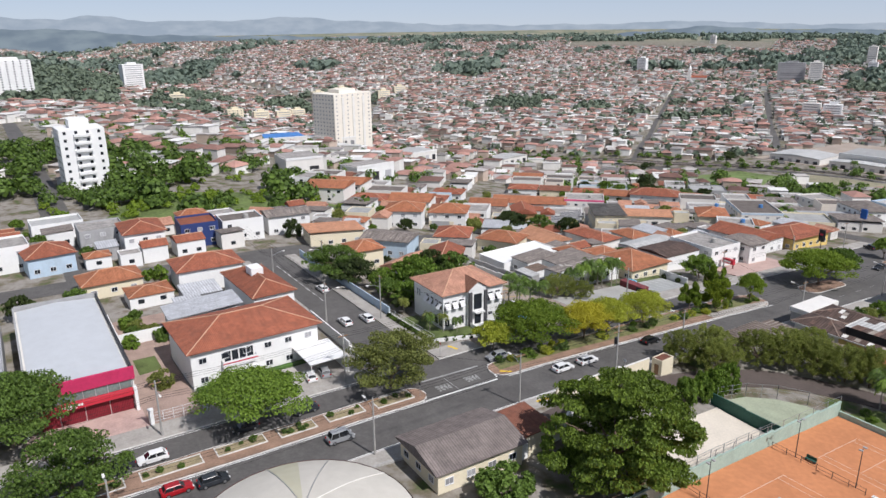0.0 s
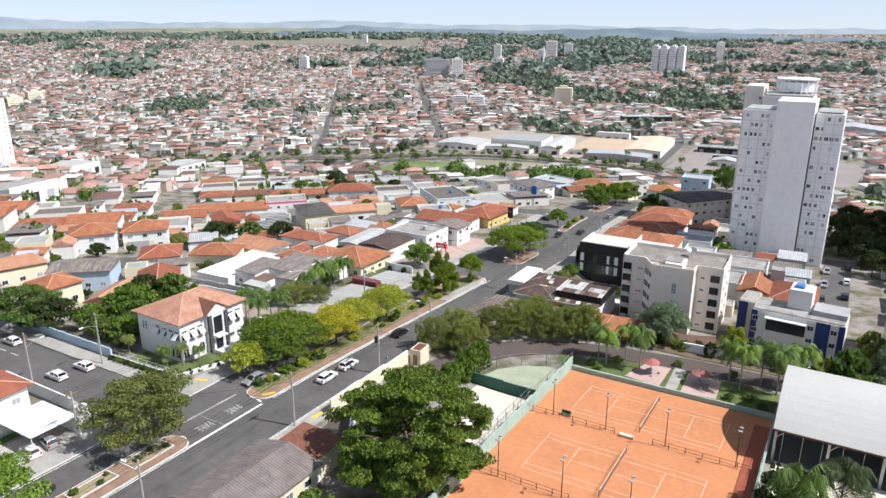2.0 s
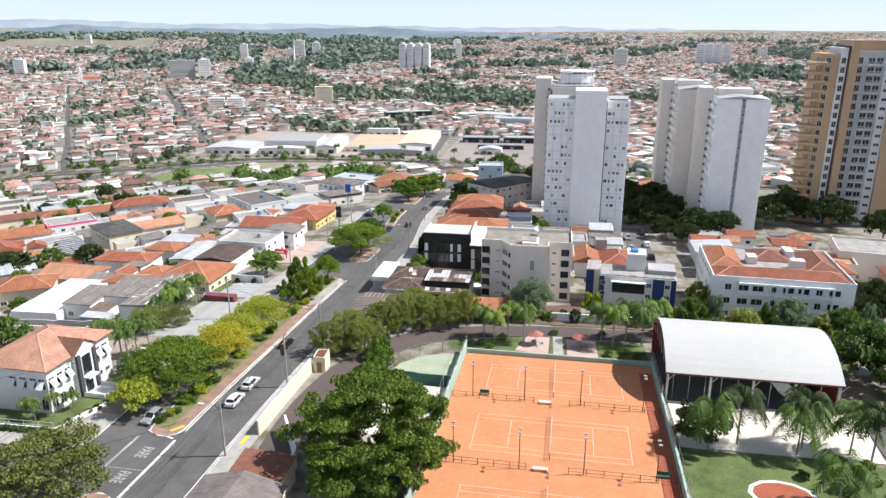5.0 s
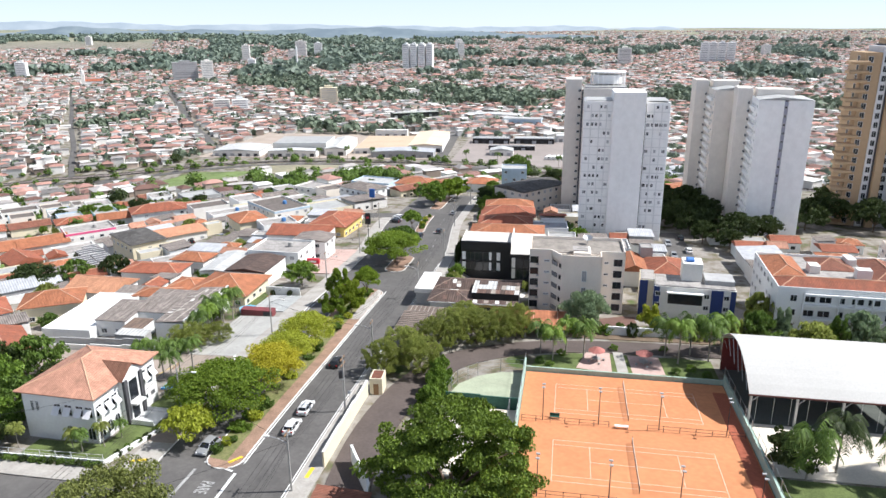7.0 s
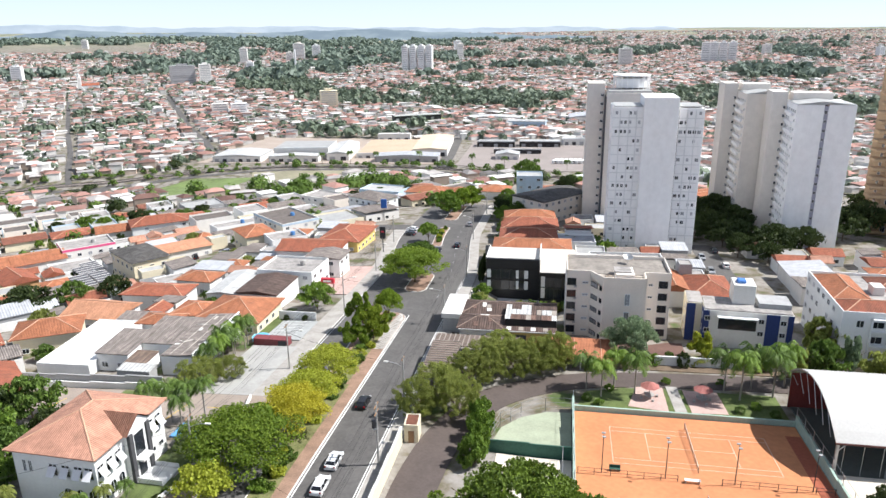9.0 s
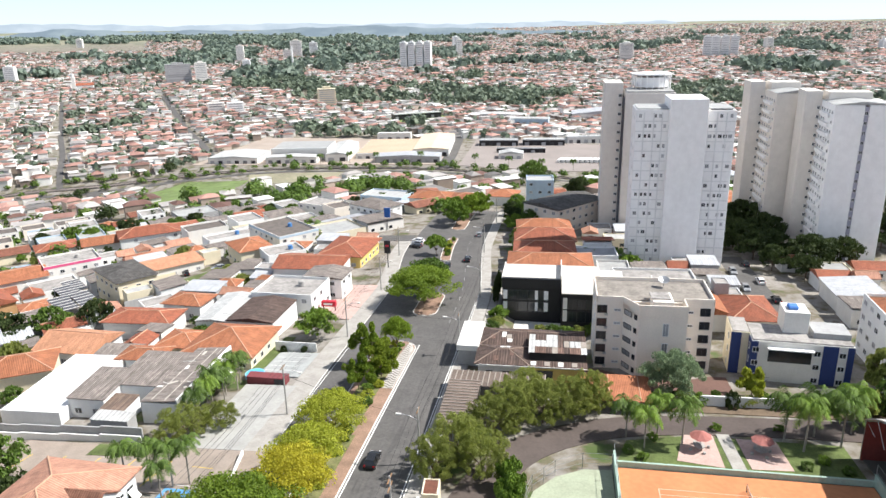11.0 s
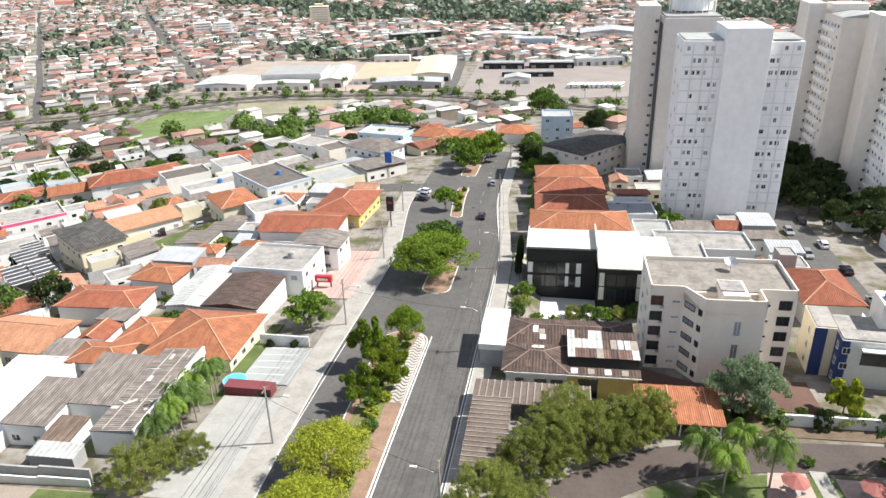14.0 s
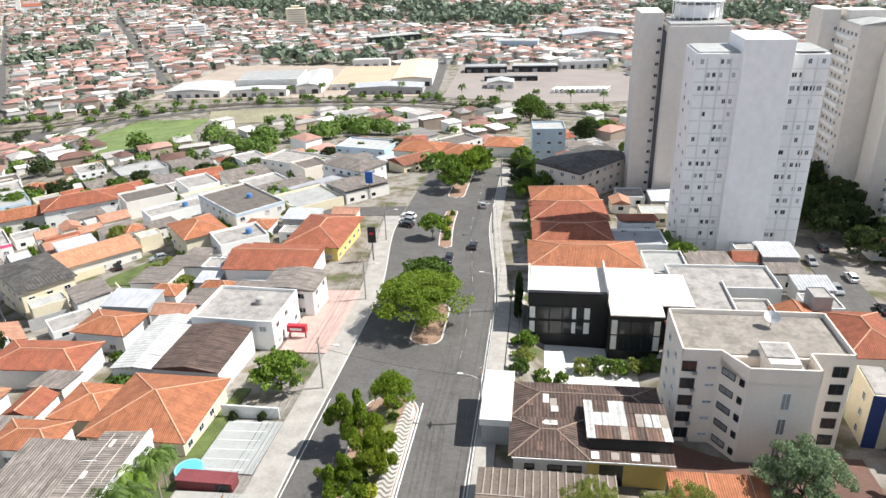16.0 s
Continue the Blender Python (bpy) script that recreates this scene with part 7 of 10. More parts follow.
def clumps(seed, points, rmin, rmax, name, label, material, k=46):
    """Far trees by the hundred: uneven leafy clumps in one mesh."""
    rs = np.random.RandomState(seed)
    n = len(points)
    r = rs.uniform(rmin, rmax, n)
    d = rs.normal(size=(n, k, 3))
    d[:, :, 2] = np.abs(d[:, :, 2]) * 0.9
    d /= np.linalg.norm(d, axis=2)[:, :, None]
    c = d * (rs.uniform(0.6, 1.1, (n, k, 1)) * r[:, None, None])
    c[:, :, 2] *= rs.uniform(0.8, 1.3, (n, 1))
    z = ground(points[:, 0], points[:, 1])
    c += np.stack([points[:, 0], points[:, 1], z + r * 0.45], -1)[:, None]
    nr = d + rs.normal(scale=0.4, size=d.shape)
    nr /= np.linalg.norm(nr, axis=2)[:, :, None]
    a = np.cross(nr, rs.normal(size=d.shape))
    a /= np.linalg.norm(a, axis=2)[:, :, None]
    b = np.cross(nr, a)
    s = (r[:, None, None] * (0.6 if k < 30 else 0.42 if k < 60 else 0.24 if k < 200 else 0.15)) * rs.uniform(0.6, 1.2, (n, k, 1))
    V = np.stack([c - a * s, c - b * s, c + a * s, c + b * s], 2).reshape(-1, 3)
    F = (np.arange(n * k)[:, None] * 4 + np.arange(4)).tolist()
    return tagged(new(name, mesh_of(name, V, F, material)), label, "trees", kind="stuff")


# Far foliage is paled and greyed: the haze sits in the leaf colour.
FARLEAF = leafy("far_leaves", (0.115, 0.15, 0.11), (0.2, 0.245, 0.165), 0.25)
rs_ = np.random.RandomState(9)
far_ = np.hypot(forest_pts[:, 0], forest_pts[:, 1]) > 1450
sel = forest_pts[(rs_.rand(len(forest_pts)) < 0.6) & ~far_]
clumps(1, sel, 5, 9, "town_trees", "green groves among the far houses, leaves paled for haze", FARLEAF, 32)
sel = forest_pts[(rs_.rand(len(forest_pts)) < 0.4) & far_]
# Hill leaves are paler and bluer still, with more haze in their colour.
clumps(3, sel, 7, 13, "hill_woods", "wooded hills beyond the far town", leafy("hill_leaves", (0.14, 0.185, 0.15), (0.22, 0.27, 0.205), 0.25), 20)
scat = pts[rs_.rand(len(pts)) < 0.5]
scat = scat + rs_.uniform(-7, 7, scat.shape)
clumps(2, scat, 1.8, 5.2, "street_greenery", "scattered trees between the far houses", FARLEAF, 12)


out_y, out_r = rs_.uniform(-36, 13, 6500), np.sqrt(rs_.uniform(3250.0 ** 2, 4550.0 ** 2, 6500))
outer = np.stack([-out_r * np.sin(np.radians(out_y)), out_r * np.cos(np.radians(out_y))], -1)
outer = outer[value_noise(outer[:, 0], outer[:, 1], 170, 4.4) > -0.3]
town_houses(26, outer, 35, "town_district", "haze-paled houses of the town reaching the skyline")
far_y, far_r = rs_.uniform(6, 62, 5200), rs_.uniform(2650, 3300, 5200)
rim = np.stack([-far_r * np.sin(np.radians(far_y)), far_r * np.cos(np.radians(far_y))], -1)
rim = rim[value_noise(rim[:, 0], rim[:, 1], 140, 5.7) + 0.4 * value_noise(rim[:, 0], rim[:, 1], 45, 2.2) > 0.12]
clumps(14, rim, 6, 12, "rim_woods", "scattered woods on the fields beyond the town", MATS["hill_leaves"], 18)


# ---- the near slopes down to the railway: houses as single things, copied from a few patterns ----
PAT = []
rnd = random.Random(77)
for k in range(12):
    rt = ("hip", "flat", "flat", "gable", "shed_s", "flat")[k % 6]
    tl = (TILE, FIBRO, SLABROOF, TILE_ORANGE if k > 5 else TILE_BROWN, FIBRO, SHEET)[k % 6]
    wl = (WHITE, OFFWHITE, WHITE, CREAM, OFFWHITE, BLUEWALL, WHITE, BEIGE)[k % 8]
    lab = ("plain {} house with a {} roof among gardens").format({"white_paint": "white", "offwhite_paint": "off-white", "cream_paint": "cream", "pale_blue_paint": "pale blue", "beige_paint": "beige"}[wl.name], {"terracotta_tiles": "red hipped tile", "orange_tiles": "orange gabled", "old_brown_tiles": "brown gabled tile", "weathered_slab": "flat grey", "pale_terracotta_tiles": "faded hipped tile", "fibre_cement_sheets": "grey sheet", "white_metal_sheets": "white sheet"}[tl.name])
    PAT.append(dict(w=rnd.uniform(9, 16), d=rnd.uniform(9, 16), h=rnd.choice((3.6, 3.8, 6.2)), roof=rt, rh=rnd.uniform(1.4, 2.2) if rt != "shed_s" else 0.8, wall=wl, tile=tl, label=lab, wins="s", over=0.5, simple=True))
DONE = [(o.location.x, o.location.y) for o in list(bpy.data.objects) if o.parent is None and o.type == "EMPTY" and o.get("category") in ("house", "apartment tower", "apartment block", "canopy", "roof lantern")]
for sx, sy, rr_ in ((-455, 312, 26), (-418, 396, 20), (-500, 250, 30), (-440, 188, 24), (-242, 128, 12), (-256, 172, 14), (-500, 272, 24)):
    DONE += [(sx + rr_ * i * 0.5, sy + rr_ * j * 0.5) for i in (-1, 0, 1) for j in (-1, 0, 1)]
FIRST = {}
OUTER = []


def fill(x0, x1, y0, y1, ang, test, su=16.5, sv=17.0, gap=5, drop=0.06, clear=13.5):
    """Rows of houses in a slanting street grid wherever none stands yet."""
    c, s = math.cos(radians(ang)), math.sin(radians(ang))
    for i, u in enumerate(np.arange(-900, 900, su)):
        if i % gap == 0:
            continue
        for j, v in enumerate(np.arange(-900, 900, sv)):
            if j % 7 == 0:
                continue
            x, y = c * u - s * v + rnd.uniform(-1, 1), s * u + c * v + rnd.uniform(-1, 1)
            if not (x0 < x < x1 and y0 < y < y1) or not test(x, y) or rnd.random() < drop:
                continue
            if any((x - a) ** 2 + (y - b) ** 2 < clear ** 2 for a, b in DONE):
                continue
            DONE.append((x, y))
            if x < -235 or y > 345:
                OUTER.append((x, y))
                continue
            k = rnd.randrange(12)
            if k not in FIRST:
                FIRST[k] = house(x, y, ang=ang, group="houses of the slope", **PAT[k])
            else:
                copy_thing(FIRST[k], pose(x, y, gz(x, y), 0, 0, ang + rnd.choice((0, 0, 180)) + rnd.uniform(-2, 2)))


def wooded(x, y):
    """The overgrown creek behind the houses."""
    return (-215 < x < -150 and 20 < y < 110) or (-140 < x < -58 and 366 < y < 425)


GREEN_FIELD = [(-284, 490), (-266, 518), (-214, 512), (-195, 452), (-166, 394), (-178, 381), (-212, 384)]
GREEN_LOT = [(-214, 512), (-224, 536), (-150, 545), (-140, 458), (-166, 468), (-190, 462)]


def slope(x, y):
    field = bool(inside(x, y, GREEN_FIELD)) or bool(inside(x, y, GREEN_LOT)) or (-290 < x < -150 and y > 440)
    return not field and y < rail_y(x) - 28 and not wooded(x, y)


fill(-560, -235, 110, 480, 45, slope, gap=7)
fill(-420, -150, 110, 480, 45, slope)
fill(-330, -12, 255, 520, 45, lambda x, y: slope(x, y) and (x < -25 or y > 335))
fill(30, 130, 300, 480, 30, lambda x, y: y < rail_y(x) - 28 and not (x < 70 and y < 320), clear=15)
fill(-570, -240, -60, 125, 92, lambda x, y: not 7 < y < 29, gap=7)
fill(-235, -110, -60, 15, 92, lambda x, y: not 7 < y < 29)
fill(-200, -125, 95, 250, 47, slope, clear=13)

verge = np.array([(x + rnd.uniform(-6, 6), float(rail_y(x)) + rnd.choice((-9, 12, 16)) + rnd.uniform(-3, 3)) for x in np.linspace(-520, 150, 120)])
clumps(8, verge, 2.0, 4.0, "railway_trees", "trees and scrub along the railway", TREE_KINDS["green"][0], 80)
town_houses(31, np.array(OUTER), 45, "slope_district", "tiled houses with gardens going down to the railway")

def grove(spots, seed):
    """Tree places scattered about a few centres: (x, y, spread, count)."""
    rg_ = random.Random(seed)
    return np.array([(x + rg_.gauss(0, sp), y + rg_.gauss(0, sp)) for x, y, sp, n in spots for _ in range(n)])


clumps(5, grove(((-235, 70, 9, 10), (-215, 60, 8, 7), (-196, 34, 8, 9), (-262, 78, 9, 8), (-245, 105, 9, 5), (-172, 100, 7, 4), (-205, 112, 9, 4), (-160, 60, 4, 2), (-185, 50, 6, 8), (-290, 60, 12, 10), (-250, 42, 5, 5), (-275, 3, 12, 14), (-330, 0, 20, 14), (-330, 38, 14, 12), (-230, 2, 8, 8)), 3), 2.6, 6.2, "creek_wood", "overgrown thicket along the creek", TREE_KINDS["green"][0], 320)
clumps(10, grove(((-188, 40, 10, 26), (-180, 62, 9, 22), (-166, 96, 9, 18), (-205, 90, 14, 26), (-225, 50, 10, 16)), 5), 1.0, 2.2, "creek_scrub", "low scrub on the creek bank", TREE_KINDS["fresh"][0], 90)
clumps(6, grove(((-159, 391, 5, 3), (-132, 378, 6, 5), (-119, 362, 6, 4), (-120, 388, 5, 4), (-104, 400, 6, 6), (-90, 414, 6, 7), (-72, 406, 6, 6), (-189, 385, 4, 2), (-166, 366, 4, 3)), 8), 3.0, 6.0, "slope_wood", "belt of dark trees below the houses", TREE_KINDS["green"][0], 260)
clumps(11, grove(((-262, 357, 7, 6), (-230, 348, 6, 4), (-176, 330, 6, 5), (-352, 490, 8, 5), (-300, 553, 3, 3), (-345, 484, 6, 4), (-49, 514, 6, 4), (-30, 516, 5, 4), (5, 480, 7, 4)), 12), 2.6, 5.4, "valley_trees", "rounded trees between the slope houses and the railway", TREE_KINDS["dark"][0], 200)
draped("creek_meadow", [(-205, 48), (-188, 96), (-150, 118), (-148, 62), (-168, 30)], 0.1, mat("rough_grass", (0.12, 0.16, 0.05), var=0.4, grain=0.8, blotch=0.1), "rough grass beside the creek", "grass", cell=5)
yard = np.array([(x + rnd.uniform(-9, 9), y + rnd.uniform(-9, 9)) for x, y in DONE + DONE if (y > 215 or x < -140) and rnd.random() < 0.5])
clumps(7, yard, 2.0, 4.2, "yard_trees", "garden trees between the slope houses", TREE_KINDS["green"][0], 70)


# ---- railway, field, works yards across the valley ----
def path_ribbon(name, pts, width, height, material, label, category, step=6.0, offset=0.0):
    P = [Vector((a, b, 0)) for a, b in pts]
    L = [0.0]
    for a, b in zip(P, P[1:]):
        L.append(L[-1] + (b - a).length)

    def at(s):
        k = max(0, min(len(P) - 2, int(np.searchsorted(L, s)) - 1))
        d = P[k + 1] - P[k]
        return P[k] + d * ((s - L[k]) / d.length), d.normalized()

    def side(s, e):
        q0, d0 = at(max(0, s - step))
        q1, d1 = at(min(L[-1], s + step))
        d = (d0 + d1).normalized()
        q = (at(s)[0] * 2 + q0 + q1) / 4
        n = Vector((-d.y, d.x, 0))
        return (q.x + n.x * e, q.y + n.y * e)
    return ribbon(name, lambda s: side(s, offset + width / 2), lambda s: side(s, offset - width / 2), 0, L[-1], height, material, step=step, label=label, category=category)


BALLAST = mat("ballast", (0.2, 0.17, 0.15), var=0.25, grain=3)
path_ribbon("railway_bed", RAIL, 7, 0.3, BALLAST, "stony railway embankment crossing the valley", "railway")
for o in (-3.2, -1.7, 1.7, 3.2):
    path_ribbon("railway_rail", RAIL, 0.25, 0.5, DARKMETAL, "dark steel rail on the embankment", "rail", offset=o)
path_ribbon("road_valley", RAIL, 6, 0.2, ASPHALT, "asphalt road along the railway", "road", offset=-14)
path_ribbon("road_far_street", STREET_FAR, 7, 0.5, ASPHALT, "straight street climbing through the far town", "road")
path_ribbon("road_far_lane", LANE_FAR, 5, 0.5, ASPHALT, "lane between the far houses", "road")
path_ribbon("road_works", [(-72, 575), (-77, 592), (-81, 657), (-90, 778), (-99, 850)], 11, 0.4, ASPHALT, "street beside the works yard", "road")
MEADOW = mat("meadow", (0.14, 0.2, 0.06), var=0.4, grain=0.4, blotch=0.06, stain=0.5, stain_col=(0.2, 0.19, 0.1))
draped("grass_field", GREEN_FIELD, 0.3, MEADOW, "open green field below the slope", "field", cell=8)
draped("grass_lot", GREEN_LOT, 0.28, mat("dry_lot", (0.27, 0.24, 0.17), var=0.3, grain=0.4, blotch=0.05, stain=0.6, stain_col=(0.15, 0.19, 0.07)), "half-bare building lot beside the green field", "field", cell=8)
draped("playing_field", PLAYING_FIELD, 0.5, MEADOW, "distant green football field", "field", cell=8)
path_ribbon("road_slope_street", [(-232, 366), (-262, 405), (-318, 481), (-343, 505)], 9, 0.25, ASPHALT, "short asphalt street ending at the railway", "road")
draped("works_yard", [(-300, 582), (-200, 588), (-70, 596), (-95, 742), (-300, 745)], 0.3, mat("yard_concrete", (0.36, 0.3, 0.25), var=0.15, blotch=0.05), "pale works yard round the warehouses", "yard", cell=10)
draped("bus_yard", [(-66, 590), (-28, 578), (20, 562), (70, 575), (84, 700), (18, 722), (-68, 742)], 0.3, mat("bus_yard_asphalt", (0.27, 0.235, 0.215), var=0.12, blotch=0.05), "wide grey bus yard", "yard", cell=10)
MALL = mat("tan_flat_roof", (0.5, 0.38, 0.27), var=0.12, blotch=0.05, stain=0.2)


def shed(x, y, w, d, ang, h, roofm, label, wall=None, rh=0.0, name="warehouse"):
    t = thing(name, x, y, gz(x, y), ang, label, "warehouse", "valley warehouses")
    part("wall", boxed(-w / 2, -d / 2, -2, w / 2, d / 2, h), wall or OFFWHITE, t)
    if rh:
        piece("roof", roof_mesh("gable", w, d, rh, 0.4, roofm, "y"), t, pose(0, 0, h + 0.02))
    else:
        part("roof", boxed(-w / 2 + 0.4, -d / 2 + 0.4, h, w / 2 - 0.4, d / 2 - 0.4, h + 0.25), roofm, t)
        part("parapet", boxed(-w / 2, -d / 2 - 0.2, h - 0.1, w / 2, -d / 2 + 0.35, h + 0.9), WHITE, t)
    n = int(w / 7)
    for i in range(n):
        part("door", boxed(-w / 2 + (i + 0.25) * w / n, -d / 2 - 0.06, 0, -w / 2 + (i + 0.75) * w / n, -d / 2, h * 0.6), DARKMETAL if i % 2 else PALEGLASS, t)
    return t


shed(-266, 610, 44, 38, 5, 6, SHEET, "white-roofed warehouse by the railway", rh=1.6)
shed(-214, 634, 50, 44, 8, 10.5, SHEET, "tall white factory hall with flat roof")
shed(-213, 602, 44, 14, 8, 6, SHEET, "low white works hall before the factory", rh=1)
shed(-180, 642, 20, 68, 8, 7, SHEET, "long pale metal-roofed works shed", rh=2)
shed(-142, 668, 50, 84, 6, 4.5, MALL, "low store with a tan flat roof")
shed(-101, 684, 32, 90, 5, 7, mat("sand_roof", (0.62, 0.5, 0.37), var=0.1, blotch=0.05), "long store with a sand-coloured roof", rh=1.5)
shed(-112, 614, 56, 20, 4, 6, SHEET_GREY, "grey-roofed works hall at the yard's edge", rh=1.5, wall=GREYWALL)
shed(-150, 722, 34, 10, 6, 9, OFFWHITE, "pale plant block on the store's roof line")
# Solid black blocks under the next three canopies stand for the shade below.
shed(-42, 706, 37, 14, 2, 5.5, SHEET, "long white-edged bus depot canopy over black painted shade", wall=BLACKWALL)
shed(1, 710, 40, 14, 2, 5.5, SHEET, "second white-edged bus depot canopy over black painted shade", wall=BLACKWALL)
shed(-18, 664, 44, 4, 2, 4.2, SHEET, "thin white bus yard canopy over black painted shade", wall=BLACKWALL)
shed(-25, 638, 21, 16, 2, 5, SHEET, "white workshop in the bus yard", rh=2)
shed(44, 726, 44, 12, 12, 6, SHEET, "white office row behind the bus yard")
shed(64, 905, 70, 40, 0, 8, SHEET_GREY, "wide grey vaulted hall beyond the bus yard", rh=4)
shed(-20, 850, 46, 22, -4, 8, SHEET, "white four-storey school with a pale roof", wall=BLUEWALL)
shed(-62, 905, 70, 24, -4, 6, SHEET, "long white store beside the football field", rh=1.5)
shed(-165, 905, 62, 14, 28, 7, SHEET, "dark grandstand of the football field", wall=BLACKWALL)
shed(120, 520, 40, 24, 20, 6, SHEET_GREY, "grey-roofed shed beyond the towers", rh=2)
shed(175, 545, 46, 30, 20, 9, SHEET, "white-roofed hall beyond the towers")
shed(-455, 312, 46, 26, 100, 8, SHEET, "long white factory with rows of windows")
shed(-418, 396, 32, 16, 100, 6, SHEET, "white hall with a dark gable", rh=1.6)
shed(-500, 250, 50, 36, 92, 6, SHEET_GREY, "wide grey-roofed hall among low houses")
shed(-440, 188, 40, 30, 82, 5.5, mat("blue_sheets", (0.06, 0.2, 0.5), var=0.15, rough=0.5), "low hall with a bright blue roof")
shed(-242, 128, 18, 22, 84, 9, SLABROOF, "off-white three-storey apartment house")
shed(-256, 172, 24, 16, 98, 8, SLABROOF, "white three-storey apartment house", wall=WHITE)
bus = None
for k in range(11):
    bx, by = 18 + k * 3.9, 615 + k * 0.3
    if bus is None:
        bus = thing("bus", bx, by, gz(bx, by) + 0.25, 70, "parked white city bus", "bus", "parked buses")
        part("body", boxed(-5.5, -1.25, 0.5, 5.5, 1.25, 3.3, bevel=0.2), WHITE, bus)
        part("window", boxed(-5.2, -1.29, 1.7, 5.2, 1.29, 2.6), GLASS, bus)
        for sx in (-3.5, 3.5):
            for sy in (-1.1, 1.1):
                part("wheel", rod(bmesh.new(), (sx, sy - 0.15, 0.5), (sx, sy + 0.15, 0.5), 0.5, seg=12), RUBBER, bus)
    else:
        copy_thing(bus, pose(bx, by, gz(bx, by) + 0.25, 0, 0, 70))

for k, (tx, ty) in enumerate(((-206, 577), (-179, 577), (-156, 584), (-137, 598), (-50, 582), (-21, 560), (4, 562), (49, 548), (-96, 588), (28, 562))):
    palm(tx, ty, 9 + k % 3, 4.0, "green", k % 2, "tall feather palm beside the works wall", group="railway palms")

# distant towers on the slopes
for x, n in ((-331, 0), (-314, 1), (-296, 2), (-279, 3)):
    far_tower(x, 1584 + n * 3, 14, 18, 54, 0, "distant white apartment tower of a group of four", WHITE, 16, 3, sides="s")
far_tower(-700, 1283, 46, 16, 36, 28, "wide grey apartment slab on the far slope", GREYWALL, 12, 9, sides="s")
far_tower(-659, 1293, 22, 16, 38, 28, "pale apartment slab beside the grey one", OFFWHITE, 12, 5, sides="s")
far_tower(-697, 1893, 30, 16, 44, 18, "distant grey apartment tower before the woods", OFFWHITE, 12, 4, sides="s")
far_tower(-660, 1927, 22, 16, 38, 18, "distant pale apartment tower before the woods", WHITE, 12, 4, sides="s")
far_tower(-448, 928, 22, 14, 16, 25, "off-white five-storey block of flats", OFFWHITE, 5, 5, sides="s")
far_tower(-422, 932, 22, 14, 16, 25, "pale five-storey block of flats", WHITE, 5, 5, sides="s")
far_tower(-322, 1022, 26, 16, 24, 18, "cream and orange apartment block", CREAM, 8, 4, sides="s")
far_tower(152, 1700, 30, 16, 38, 0, "distant pale tower on the eastern slope", OFFWHITE, 12, 5, sides="s")
for k, x in enumerate((334, 352, 372, 392)):
    far_tower(x, 1752, 18, 16, 46, -8, "distant white tower on the eastern ridge", WHITE, 14, 3, sides="s")
for k in range(9):
    a = radians(rnd.uniform(-24, 60))
    rr = rnd.uniform(1300, 2500)
    far_tower(-rr * math.sin(a), rr * math.cos(a), rnd.uniform(14, 22), 14, rnd.uniform(22, 44), 20, "small distant apartment tower", WHITE if k % 2 else OFFWHITE, 9, 3, sides="s")
far_tower(-880, 36, 42, 20, 45, 95, "white apartment tower at the edge of the woods", WHITE, 16, 6, sides="s")
far_tower(-1240, 226, 34, 20, 41, 98, "white apartment tower among the woods", WHITE, 14, 5, sides="s")
for k in range(10):
    far_tower(-900 - rnd.uniform(0, 260), 260 + k * 44 + rnd.uniform(-8, 8), 22, 14, 14, 80, "low cream block of flats among trees", CREAM, 4, 4, sides="s")
ch = thing("chimney", -564, 1519, gz(-564, 1519), 0, "tall slim white factory chimney", "chimney")
part("flue", rod(bmesh.new(), (0, 0, -2), (0, 0, 52), 2.6, 1.6, 12), WHITE, ch)


chu = thing("church", -820, 1160, gz(-820, 1160), 30, "white church with a square bell tower", "church")
part("nave", boxed(-9, -5, -6, 22, 9, 9), WHITE, chu)
piece("roof", roof_mesh("gable", 31, 14, 4, 0.4, TILE, "x"), chu, pose(6.5, 2, 9.02))
part("bell_tower", boxed(-12, -6, -6, -6, 0, 24), OFFWHITE, chu)
part("spire", rod(bmesh.new(), (-9, -3, 24), (-9, -3, 32), 3.4, 0.2, 4), WHITE, chu)


